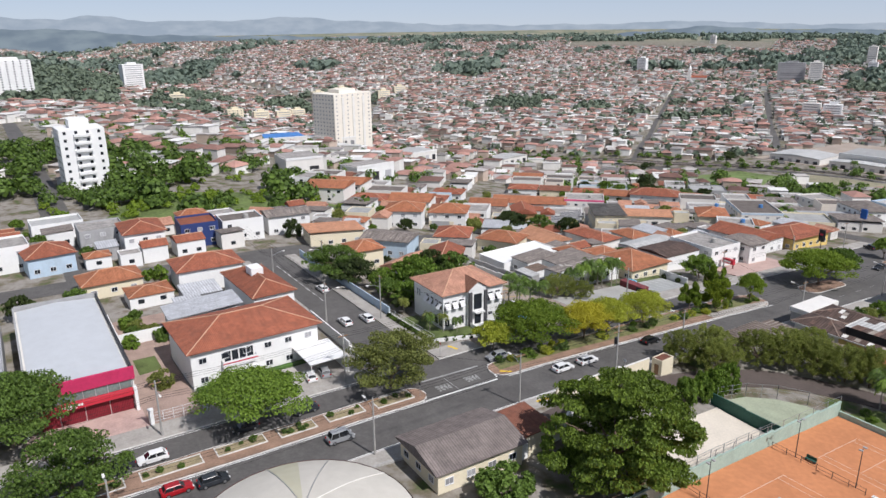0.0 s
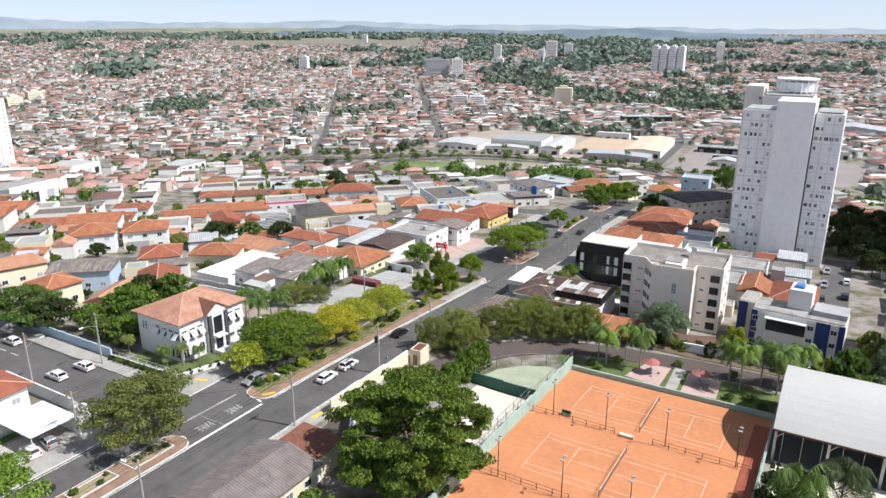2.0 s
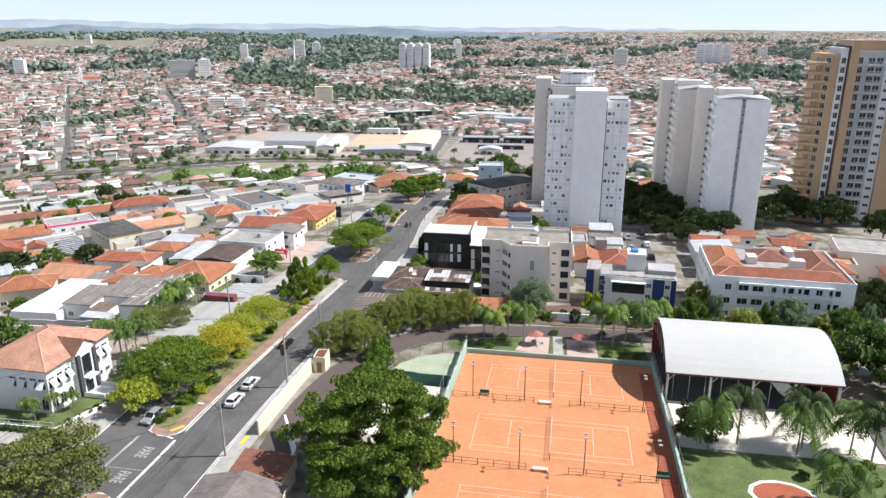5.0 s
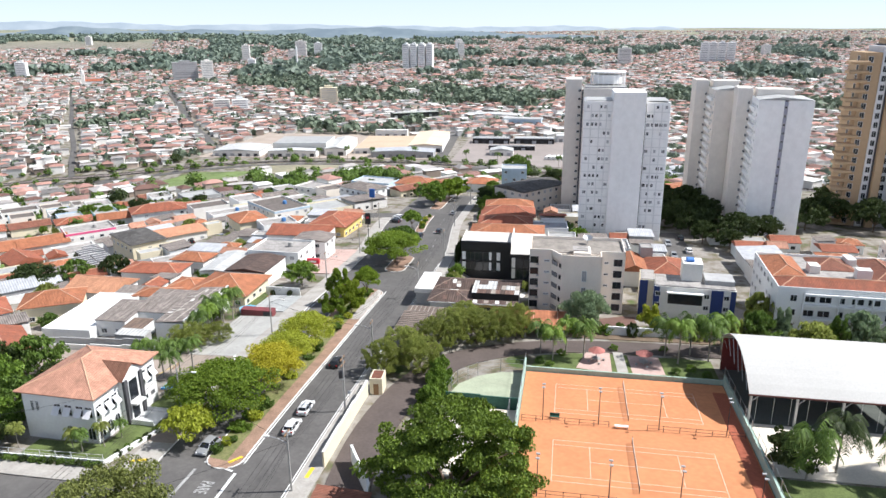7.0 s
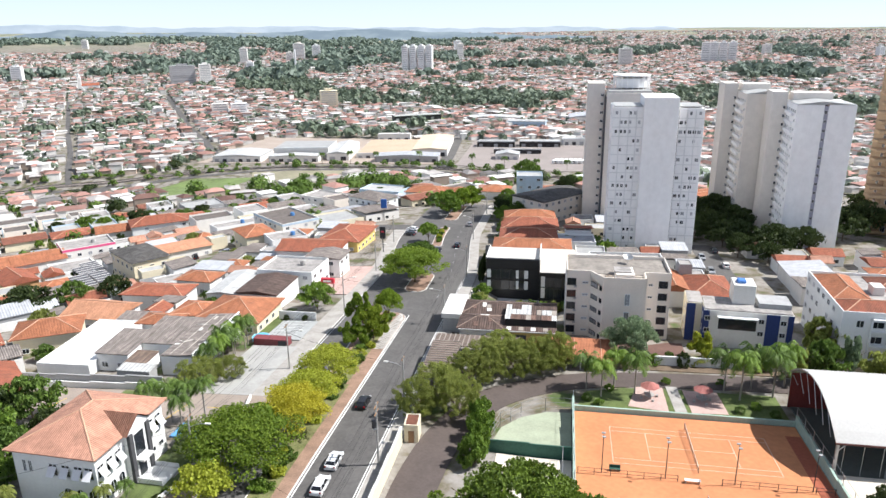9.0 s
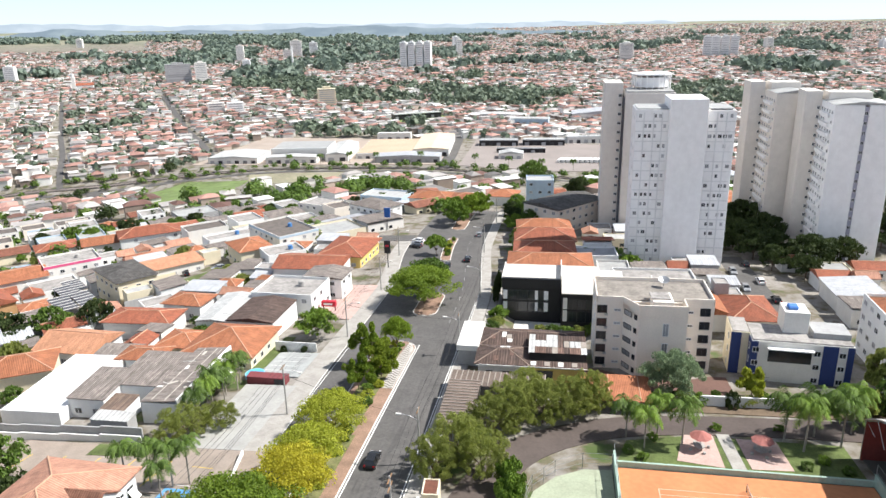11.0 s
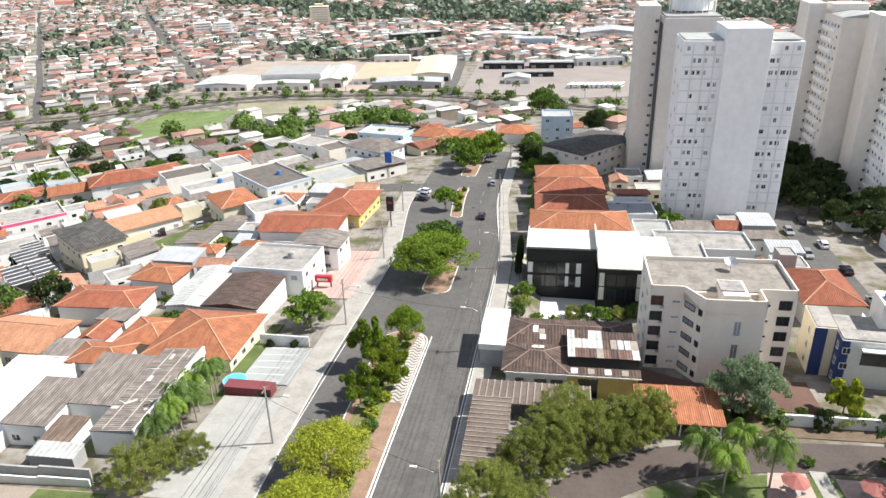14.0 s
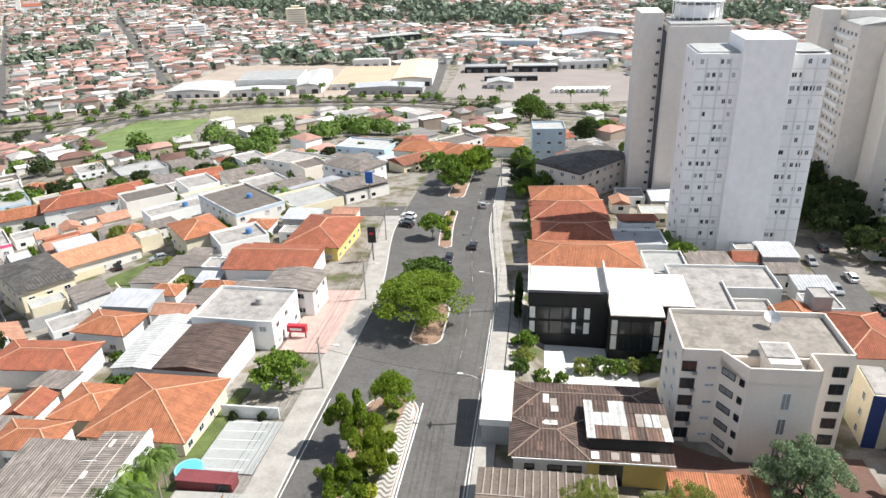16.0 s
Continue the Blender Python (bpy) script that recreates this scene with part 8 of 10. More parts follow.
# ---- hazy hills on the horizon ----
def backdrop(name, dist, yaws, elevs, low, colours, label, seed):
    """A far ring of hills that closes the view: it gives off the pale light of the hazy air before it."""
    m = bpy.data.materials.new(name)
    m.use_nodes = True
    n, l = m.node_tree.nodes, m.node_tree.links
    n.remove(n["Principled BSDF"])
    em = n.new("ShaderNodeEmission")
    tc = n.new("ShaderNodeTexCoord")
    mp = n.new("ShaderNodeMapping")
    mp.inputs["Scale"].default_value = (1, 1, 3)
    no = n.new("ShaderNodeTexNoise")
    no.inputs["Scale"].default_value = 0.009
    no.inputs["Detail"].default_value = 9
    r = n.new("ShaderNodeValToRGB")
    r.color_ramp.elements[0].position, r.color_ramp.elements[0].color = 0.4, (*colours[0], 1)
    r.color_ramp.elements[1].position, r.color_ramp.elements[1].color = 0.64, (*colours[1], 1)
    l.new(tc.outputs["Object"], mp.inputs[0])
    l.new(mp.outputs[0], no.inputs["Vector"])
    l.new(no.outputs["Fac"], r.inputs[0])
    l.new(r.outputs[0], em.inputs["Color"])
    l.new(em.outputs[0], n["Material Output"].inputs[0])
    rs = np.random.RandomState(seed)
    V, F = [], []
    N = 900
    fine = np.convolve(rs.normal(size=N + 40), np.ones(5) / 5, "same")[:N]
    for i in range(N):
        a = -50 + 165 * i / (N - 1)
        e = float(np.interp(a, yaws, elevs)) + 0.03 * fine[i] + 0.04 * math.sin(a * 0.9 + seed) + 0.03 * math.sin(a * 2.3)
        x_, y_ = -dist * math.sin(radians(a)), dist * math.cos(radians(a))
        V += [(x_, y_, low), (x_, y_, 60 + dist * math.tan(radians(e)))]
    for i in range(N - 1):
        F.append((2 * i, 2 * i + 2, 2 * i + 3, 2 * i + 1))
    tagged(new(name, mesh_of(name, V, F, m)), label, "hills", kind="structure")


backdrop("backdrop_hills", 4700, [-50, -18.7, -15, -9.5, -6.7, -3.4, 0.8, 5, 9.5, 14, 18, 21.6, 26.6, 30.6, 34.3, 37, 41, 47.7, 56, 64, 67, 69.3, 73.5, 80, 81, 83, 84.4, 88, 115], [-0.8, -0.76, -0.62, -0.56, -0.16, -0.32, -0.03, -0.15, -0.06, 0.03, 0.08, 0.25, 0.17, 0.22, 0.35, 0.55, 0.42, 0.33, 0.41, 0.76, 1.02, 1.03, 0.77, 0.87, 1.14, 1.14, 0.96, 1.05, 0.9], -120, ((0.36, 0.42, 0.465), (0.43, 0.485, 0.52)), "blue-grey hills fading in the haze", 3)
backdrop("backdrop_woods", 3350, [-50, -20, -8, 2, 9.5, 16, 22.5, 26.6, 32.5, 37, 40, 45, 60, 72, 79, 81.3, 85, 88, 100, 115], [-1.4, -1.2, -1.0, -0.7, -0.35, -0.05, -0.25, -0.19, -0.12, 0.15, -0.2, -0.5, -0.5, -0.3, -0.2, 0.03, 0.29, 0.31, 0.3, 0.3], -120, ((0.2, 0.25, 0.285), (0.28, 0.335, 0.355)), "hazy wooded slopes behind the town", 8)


# ---- the red-fronted hall ----
def extrude_outline(bm, outline, depth):
    """Outline in x and z, stood up as a slab from y=0 to y=depth."""
    a = [bm.verts.new((x, 0, z)) for x, z in outline]
    b = [bm.verts.new((x, depth, z)) for x, z in outline]
    bm.faces.new(a)
    bm.faces.new(b[::-1])
    for i in range(len(a)):
        j = (i + 1) % len(a)
        bm.faces.new((a[i], b[i], b[j], a[j]))
    bmesh.ops.recalc_face_normals(bm, faces=bm.faces[:])
    return bm


SHUTTER = ribbed("dark_red_shutters", (0.2, 0.015, 0.025), period=0.25, stain=0.1, depth=0.4, rough=0.5)
HALLPINK = mat("faded_crimson_cladding", (0.46, 0.03, 0.1), var=0.12, grain=2, blotch=0.4)
hall = thing("shop_hall", -53.5, 9, gz(-45, 9), 0, "long hall with pale metal roof and crimson front", "shop")
part("wall", boxed(-20.5, -7.5, -1, 20.3, 7.5, 6.4), OFFWHITE, hall)
bm = bmesh.new()
extrude_outline(bm, [(-7.0, 6.45), (7.0, 6.45), (7.0, 6.6), (0, 7.1), (-7.0, 6.6)], 40)
bm.transform(Matrix.Rotation(radians(90), 4, "Z") @ Matrix.Translation((0, -20, 0)))
roofp = part("roof", bm, mat("pale_blue_sheet_roof", (0.5, 0.52, 0.54), var=0.05, grain=0.5, blotch=0.08, rough=0.5, stain=0.15, stain_col=(0.38, 0.38, 0.38)), hall, "pale sheet-metal roof")
uv_slope(roofp.data)
for s in (-1, 1):
    part("parapet", boxed(-20.5, s * 7.5 - 0.15, 6.4, 20.3, s * 7.5 + 0.15, 7.3), DARKMETAL if s > 0 else GREYWALL, hall)
part("parapet", boxed(-20.7, -7.4, 6.4, -20.5, 7.4, 7.5), GREYWALL, hall)
part("fascia", boxed(20.3, -7.7, 5.5, 20.7, 7.7, 7.7, bevel=0.03), HALLPINK, hall, "faded crimson fascia")
part("window", boxed(20.3, -7.3, 4.0, 20.42, 7.3, 5.5), mat("green_tinted_glass", (0.16, 0.2, 0.19), rough=0.15, var=0.3, spec=0.6), hall)
for k in range(9):
    part("mullion", boxed(20.42, -7.3 + k * 1.8, 4.0, 20.5, -7.2 + k * 1.8, 5.5), METAL, hall)
part("sign_band", boxed(20.3, -8.6, 3.0, 21.3, 7.6, 4.0, bevel=0.04), REDPAINT, hall, "bright red projecting sign band")
sign = bmesh.new()
for y0, w_, z0, h_ in ((-3.2, 0.4, 3.45, 0.36), (-2.6, 0.32, 3.42, 0.4), (-2.2, 0.32, 3.42, 0.4), (-1.8, 0.32, 3.42, 0.4), (-1.4, 0.32, 3.42, 0.4), (-1.0, 0.32, 3.42, 0.4), (-0.6, 0.32, 3.42, 0.4), (-2.6, 1.5, 3.18, 0.12)):
    box(sign, 21.3, y0, z0, 21.33, y0 + w_, z0 + h_)
part("sign_mark", sign, ROADPAINT, hall, "white sign marks")
for k in range(4):
    sh = part("shutter", boxed(20.3, -7.2 + k * 3.6, 0, 20.38, -7.2 + k * 3.6 + 3.5, 3.0), SHUTTER, hall)
    uv_slope(sh.data)
part("pier", boxed(20.3, 7.2, -0.5, 21.6, 7.7, 4.2), WHITE, hall)
part("pier", boxed(20.3, -8.6, -0.5, 21.6, -8.1, 4.2), WHITE, hall)
draped("forecourt_hall", [(-33, 0), (-26, 0), (-26, 17), (-33, 17)], 0.19, PINKPAVE, "pale paved forecourt before the hall", "forecourt")
draped("courtyard", [(-74, 17), (-26, 17), (-26, 25.4), (-50.5, 25.4), (-50.5, 30), (-74, 30)], 0.1, mat("courtyard_brick", (0.33, 0.24, 0.2), var=0.2, blotch=0.5, grain=4), "brown paved courtyard beside the hall", "courtyard")
draped("courtyard_lawn", [(-52, 19), (-45, 19), (-45.6, 23), (-52, 23)], 0.16, LAWN, "small lawn in the courtyard", "lawn")
wall_line("garden_wall", [(-60, 18), (-60, 29.5)], 2.6, 0.25, WHITE, "white rendered courtyard wall")
wall_line("garden_wall", [(-74, 18), (-60, 18)], 2.2, 0.25, WHITE, "white rendered garden wall behind the hall")
for k, (sx, sy) in enumerate(((-63, 21), (-66, 22.5), (-69, 21), (-72, 23), (-62, 25), (-58.6, 20), (-58.8, 26))):
    tree(sx, sy, 1.9, 2.8, "bush", ("green", "olive", "bright")[k % 3], "leafy shrub in the walled garden", name="shrub", leaves=1500, size=0.08, group="garden shrubs")
fence([(-26.3, 17.6), (-26.3, 25.4)], 2.0, "white sliding courtyard gate with bars", step=1.3, rails=4, material=FRAME)
for y_ in (17.4, 25.8):
    gp = thing("gate_post", -26.3, y_, gz(-26.3, y_), 0, "square white rendered gate post", "gate post", "gate posts")
    part("shaft", boxed(-0.35, -0.35, -0.3, 0.35, 0.35, 2.6, bevel=0.03), WHITE, gp)
    part("cap", boxed(-0.42, -0.42, 2.6, 0.42, 0.42, 2.75), WHITE, gp)


# ---- the white mansion ----
def arch_outline(w, h, n=10):
    r = w / 2
    return [(-r, 0), (r, 0)] + [(r * math.cos(math.pi * i / n), h - r + r * math.sin(math.pi * i / n)) for i in range(n + 1)]


def arched_window(parent, m, w=1.3, h=2.1):
    bm = bmesh.new()
    extrude_outline(bm, arch_outline(w, h), 0.06)
    bm.transform(Matrix.Translation((0, -0.06, 0)))
    fr = part("window", bm, FRAME, parent)
    fr.matrix_basis = m
    bm = bmesh.new()
    extrude_outline(bm, [(x * 0.86, 0.1 + z * 0.9) for x, z in arch_outline(w, h)], 0.03)
    bm.transform(Matrix.Translation((0, -0.085, 0)))
    part("pane", bm, GLASS, fr)
    part("glazing_bar", boxed(-0.03, -0.11, 0.1, 0.03, -0.08, h - 0.15), FRAME, fr)
    return fr


def shuttered(parent, m, w=1.25, h=1.7, tilt=38):
    """A dark opening with a top-hung white shutter propped open."""
    o = add_window(parent, m, w, h)
    bm = boxed(-w / 2 + 0.06, -0.03, -h * 0.72, w / 2 - 0.06, 0.03, 0)
    bm.transform(Matrix.Translation((0, -0.1, h * 0.78)) @ Matrix.Rotation(radians(-tilt), 4, "X"))
    part("shutter", bm, FRAME, o, "white shutter propped open")


for x_ in (-4.6, -3.7):
    add_window(mansion, face_pose(12.4, 15, "s", x_, 4.9), 0.6, 1.8)
for x_ in (-0.2, 1.7, 3.6, 5.2)[:4]:
    shuttered(mansion, face_pose(12.4, 15, "s", x_, 4.7), 1.3, 1.9)
for x_ in (1.5, 3.4, 5.2):
    arched_window(mansion, face_pose(12.4, 15, "s", x_, 1.0))
for y_ in (-6.6, -4.8, -3.0):
    shuttered(mansion, face_pose(12.4, 15, "e", y_, 4.7), 1.3, 1.9)
    arched_window(mansion, face_pose(12.4, 15, "e", y_, 1.0))
for y_ in (4.3, 6.2):
    shuttered(mansion, face_pose(12.4, 15, "e", y_, 4.7), 1.4, 2.1)
    add_window(mansion, face_pose(12.4, 15, "e", y_, 1.4), 1.2, 0.9)
part("porch", boxed(6.2, -1.7, -0.5, 7.1, 2.6, 8.3), WHITE, mansion)
DARKPIL = mat("charcoal_pilaster", (0.07, 0.07, 0.075), var=0.15)
for y_ in (-1.75, 2.05):
    part("pilaster", boxed(6.9, y_, -0.4, 7.4, y_ + 0.75, 7.9), DARKPIL, mansion, "charcoal grey pilaster")
part("pane", boxed(7.05, -0.5, 3.9, 7.16, 1.5, 7.3), GLASS, mansion)
part("door", boxed(7.05, -0.3, 0.6, 7.16, 1.3, 3.0), GLASS, mansion)
part("balcony", boxed(7.1, -0.7, 3.3, 8.3, 1.7, 3.6), WHITE, mansion)
bm = bmesh.new()
extrude_outline(bm, [(-2.6, 8.3), (2.6, 8.3), (0, 10.0)], 3.4)
bm.transform(Matrix.Translation((7.2, 0.45, 0)) @ Matrix.Rotation(radians(90), 4, "Z"))
part("gable", bm, WHITE, mansion)
for s in (-1, 1):
    bm = bmesh.new()
    vs = [bm.verts.new(v) for v in ((7.6, 0.45 + s * 3.0, 8.25), (7.6, 0.45, 10.25), (2.2, 0.45, 10.25), (4.6, 0.45 + s * 3.0, 8.25))]
    bm.faces.new(vs if s < 0 else vs[::-1])
    bmesh.ops.solidify(bm, geom=bm.faces[:], thickness=0.12)
    rp = part("roof", bm, TILE_PALE, mansion)
    uv_slope(rp.data)
part("steps", boxed(7.1, -1.6, -0.4, 11.4, 2.4, 0.55), WHITE, mansion, "white entrance terrace with steps")
for k in range(3):
    part("step", boxed(11.4 + k * 0.35, -1.2, -0.4, 11.75 + k * 0.35, 2.0, 0.4 - k * 0.17), PAVING, mansion)
for y_ in (-1.7, 2.4):
    part("rail", boxed(7.6, y_, 0.55, 11.4, y_ + 0.1, 1.35), FRAME, mansion)
draped("lawn_mansion", [(-42.6, 71.2), (-28.7, 71.8), (-23.4, 89.6), (-27.0, 98), (-31.8, 98), (-31.8, 76), (-42.6, 76)], 0.2, LAWN, "trimmed lawn round the mansion", "lawn")
wall_line("garden_wall", [(-46, 70.8), (-28.5, 71.4), (-23.0, 89.2), (-26.8, 109.3)], 0.75, 0.25, WHITE, "low white garden wall round the mansion")
fence([(-46, 70.8), (-28.5, 71.4)], 1.7, "thin white railing on the garden wall", step=2.5, rails=3, material=FRAME)
bm = bmesh.new()
hedge_pts = [(-45 + 16 * k / 11, 70.2 + 0.5 * k / 11) for k in range(12)] + [(-28 + 4.6 * k / 9, 74 + 15 * k / 9) for k in range(10)]
for k, (hx, hy) in enumerate(hedge_pts):
    tree(hx, hy, 0.75, 1.0, "bush", "green" if k % 3 else "dark", "low round hedge plant by the white wall", name="hedge_plant", leaves=700, size=0.11, group="hedge plants", trunk=False)
bm.free()
for k, (tx, ty) in enumerate(((-35.5, 74.2), (-33.5, 73.6), (-31.3, 75.5), (-30.2, 78.2), (-44.3, 73.6), (-28.8, 91.5), (-29.5, 94))):
    palm(tx, ty, 3.0 + (k % 3) * 0.5, 1.6, "green" if k % 2 else "olive", k % 2, "young garden palm on the lawn")
draped("parking_mansion", [(-65, 98.3), (-27.6, 98.3), (-27.2, 110.6), (-65, 110.6)], 0.14, mat("brown_parking_paving", (0.3, 0.25, 0.21), var=0.16, blotch=0.4, grain=4), "brown paved parking behind the mansion", "parking")
draped("parking_patch", [(-34, 95.0), (-29.0, 95.0), (-29.0, 99.5), (-34, 99.5)], 0.22, mat("blue_bay_paint", (0.12, 0.32, 0.6), var=0.2, grain=5), "blue painted parking bay", "parking bay")
draped("parking_lawn", [(-52, 107), (-42, 107.4), (-42, 110.4), (-52, 110.4)], 0.2, LAWN, "strip of grass beside the parking", "lawn")


def stripe(x0, y0, x1, y1, wd, material, label, z=0.05, name="road_line"):
    """A painted line lying on the ground."""
    d = Vector((x1 - x0, y1 - y0, 0)).normalized()
    nn = Vector((-d.y, d.x, 0)) * wd / 2
    L = math.hypot(x1 - x0, y1 - y0)
    k = max(1, int(L / 4))
    V, F = [], []
    for i in range(k + 1):
        px, py = x0 + (x1 - x0) * i / k, y0 + (y1 - y0) * i / k
        for e in (-1, 1):
            qx, qy = px + nn.x * e, py + nn.y * e
            V.append((qx, qy, gz(qx, qy) + z))
    for i in range(k):
        F.append((2 * i, 2 * i + 1, 2 * i + 3, 2 * i + 2))
    ob = new(name, mesh_of(name, V, F, material))
    return tagged(ob, label, "road marking", "road markings", "structure")


for k in range(5):
    stripe(-62 + k * 6, 99.5, -61 + k * 6, 106.5, 0.16, ROADYELLOW, "yellow parking bay line on brown paving", 0.17)
for k in (0, 4):
    stripe(-33, 100.5 + k * 1.2, -29.5, 100.3 + k * 1.2, 0.12, ROADYELLOW if k == 4 else ROADPAINT, "painted bay line by the mansion", 0.17)

# avenue markings
WORNPAINT = mat("worn_road_paint", (0.36, 0.36, 0.35), var=0.4, grain=6, stain=0.6, stain_col=(0.12, 0.12, 0.12))
for y0, y1 in ((-40, 57), (75, 156)):
    stripe(-8.7, y0, -8.7, y1, 0.2, ROADPAINT, "white edge line beside the median")
stripe(-0.35, -40, -0.35, 185, 0.16, ROADPAINT, "white edge line beside the kerb")
for y0, y1 in ((-40, 57), (70, 112), (112, 156)):
    stripe(lx((y0 + y1) / 2) + 0.4, y0, lx((y0 + y1) / 2) + 0.4, y1, 0.14, ROADPAINT, "worn white edge line")
WORNPAINT = mat("worn_road_paint", (0.44, 0.44, 0.43), var=0.3, grain=6, stain=0.7, stain_col=(0.13, 0.125, 0.12))
stripe(-8.9, 57, -8.9, 72.5, 0.45, ROADPAINT, "broad white line across the junction")
stripe(-14.6, 64.6, -9.1, 64.6, 0.12, WORNPAINT, "thin worn junction line")
stripe(-15.2, 60.5, -15.0, 72.6, 0.45, WORNPAINT, "broad white stop line of the junction")
stripe(-14.5, 74.5, -9.5, 72.9, 0.3, ROADPAINT, "white line round the island head")
for bx, by in ((-11.7, 68.8), (-11.5, 62.7)):
    word = bpy.data.curves.new("road_lettering", "FONT")
    word.body = "PARE"
    word.align_x, word.align_y = "CENTER", "CENTER"
    word.size, word.extrude, word.offset = 1.5, 0.004, 0.03
    word.materials.append(WORNPAINT)
    tx = new("road_lettering", word)
    tx.matrix_basis = Matrix.Translation((bx, by, gz(bx, by) + 0.06)) @ Matrix.Rotation(math.atan((gz(bx, by + 1) - gz(bx, by - 1)) / 2), 4, "X") @ Matrix.Rotation(radians(-90), 4, "Z") @ Matrix.Diagonal((0.8, 1.7, 1, 1))
    tagged(tx, "white stop lettering painted on the asphalt", "road marking", "road markings", "structure")
for pts_ in (((-25.2, 72.6), (-22.9, 73.4)), ((-10.9, 74.6), (-9.6, 76.4)), ((1.4, 73.0), (1.5, 75.5))):
    stripe(*pts_[0], *pts_[1], 0.6, ROADYELLOW, "yellow painted kerb patch", 0.2)
for s0 in range(0, 60, 8):
    stripe(-61.5 - s0 * 0.5, 62, -64 - s0 * 0.5, 62, 0.12, ROADPAINT, "worn dashed centre line of the side street")
for s0 in range(170, 330, 8):
    stripe(kx(s0) - 4.6, s0, kx(s0 + 3) - 4.6, s0 + 3, 0.1, WORNPAINT, "short worn lane dash on the avenue")

# black and white wave mosaic along the median
WAVEW, WAVEB = mat("white_mosaic_stone", (0.5, 0.475, 0.44), var=0.2, grain=6), mat("black_mosaic_stone", (0.19, 0.17, 0.15), var=0.3, grain=6)
ribbon("mosaic_paving", *along_y(lambda y: -11.6 + 0.6 * float(smooth(150, 156, y)), lambda y: -9.35 - 1.2 * float(smooth(153.6, 157, y)) ** 2, 134.2, 156.4), 0.19, WAVEW, label="white mosaic pavement with black waves", category="pavement")
mosaic = thing("mosaic_waves", -10.5, 118, gz(-10.5, 118), 0, "black wavy mosaic bands in the pavement", "mosaic", kind="structure")
for k in range(17, 40):
    y0 = 118.9 + k * 0.92
    V, F = [], []
    for i in range(9):
        x_ = -11.5 + i * 0.25
        if y0 > 152 and x_ > -9.9:
            continue
        w_ = 0.42 * math.sin(i / 8 * 2 * math.pi)
        V += [(x_ + 10.5, y0 + w_ - 118, gz(x_, y0 + w_) + 0.205 - gz(-10.5, 118)), (x_ + 10.5, y0 + w_ - 118 + 0.42, gz(x_, y0 + w_ + 0.42) + 0.205 - gz(-10.5, 118))]
    for i in range(len(V) // 2 - 1):
        F.append((2 * i, 2 * i + 2, 2 * i + 3, 2 * i + 1))
    piece("wave", mesh_of("wave", V, F, WAVEB), mosaic)


# ---- planting beds on the median ----
def bed(name, x0, y0, x1, y1, label, soil=None, plants=0, colour="green"):
    """A bed framed by a pale kerb of four stones, filled with soil and low plants."""
    cx, cy = (x0 + x1) / 2, (y0 + y1) / 2
    t = thing(name, cx, cy, gz(cx, cy) + 0.17, 0, label, "planting bed", "median beds")
    tilt = (gz(cx, y1) - gz(cx, y0)) / (y1 - y0)
    for a in ((x0, y0, x1, y0 + 0.18), (x0, y1 - 0.18, x1, y1), (x0, y0 + 0.18, x0 + 0.18, y1 - 0.18), (x1 - 0.18, y0 + 0.18, x1, y1 - 0.18)):
        part("kerb_stone", boxed(a[0] - cx, a[1] - cy, -0.2, a[2] - cx, a[3] - cy, 0.14), KERB, t)
    part("soil", boxed(x0 + 0.18 - cx, y0 + 0.18 - cy, -0.2, x1 - 0.18 - cx, y1 - 0.18 - cy, 0.07), soil or LAWN, t)
    t.matrix_basis = t.matrix_basis @ Matrix.Rotation(math.atan(tilt), 4, "X")
    rn = random.Random(int(y0 * 10))
    for k in range(plants):
        px, py = rn.uniform(x0 + 0.6, x1 - 0.6), rn.uniform(y0 + 0.6, y1 - 0.6)
        tree(px, py, rn.uniform(0.4, 0.8), rn.uniform(0.5, 0.9), "bush", colour, "low leafy plant in the median bed", name="bed_plant", leaves=700, size=0.11, group="bed plants", z=gz(px, py) + 0.2, trunk=False)


DRYBED = mat("dry_bed_soil", (0.3, 0.24, 0.15), var=0.3, grain=3, blotch=0.6, stain=0.4, stain_col=(0.12, 0.15, 0.05))
for k, (x0, y0, x1, y1) in enumerate(((-13.6, 13, -11, 21.5), (-13.8, 23.5, -11.2, 31), (-13.6, 33, -11, 39), (-13.7, 41, -11.2, 47.5), (-13.8, 49.5, -10.8, 56.5), (-13.6, 3, -11, 11))):
    bed("planting_bed", x0, y0, x1, y1, "kerbed bed of dry grass on brick paving", DRYBED, 3 + k % 3)
draped("median_grass", [(-14.4, 75.5), (-11.4, 75), (-11.2, 117), (-15.6, 117)], 0.19, mat("median_ground", (0.15, 0.16, 0.06), var=0.4, grain=3, blotch=0.5, stain=0.4, stain_col=(0.2, 0.15, 0.1)), "grass and bare soil under the median trees", "grass")
draped("median_grass", [(-16.0, 118), (-11.7, 118), (-11.7, 150), (-12.4, 155), (-15.4, 154)], 0.19, mat("median_ground", (0.15, 0.16, 0.06)), "grassy planting strip behind the mosaic", "grass")
rn = random.Random(31)
for k in range(46):
    py = rn.uniform(76, 155) if k < 34 else rn.uniform(223, 248)
    px = rn.uniform(-14.2, -12) if k < 34 else kx(py) - rn.uniform(9.9, 11.8)
    tree(px, py, rn.uniform(0.7, 1.5), rn.uniform(0.8, 1.7), "bush", ("green", "bright", "lime")[k % 3], "spreading shrub on the planted median", name="median_shrub", leaves=700, size=0.11, group="median shrubs", z=gz(px, py) + 0.17, trunk=False)


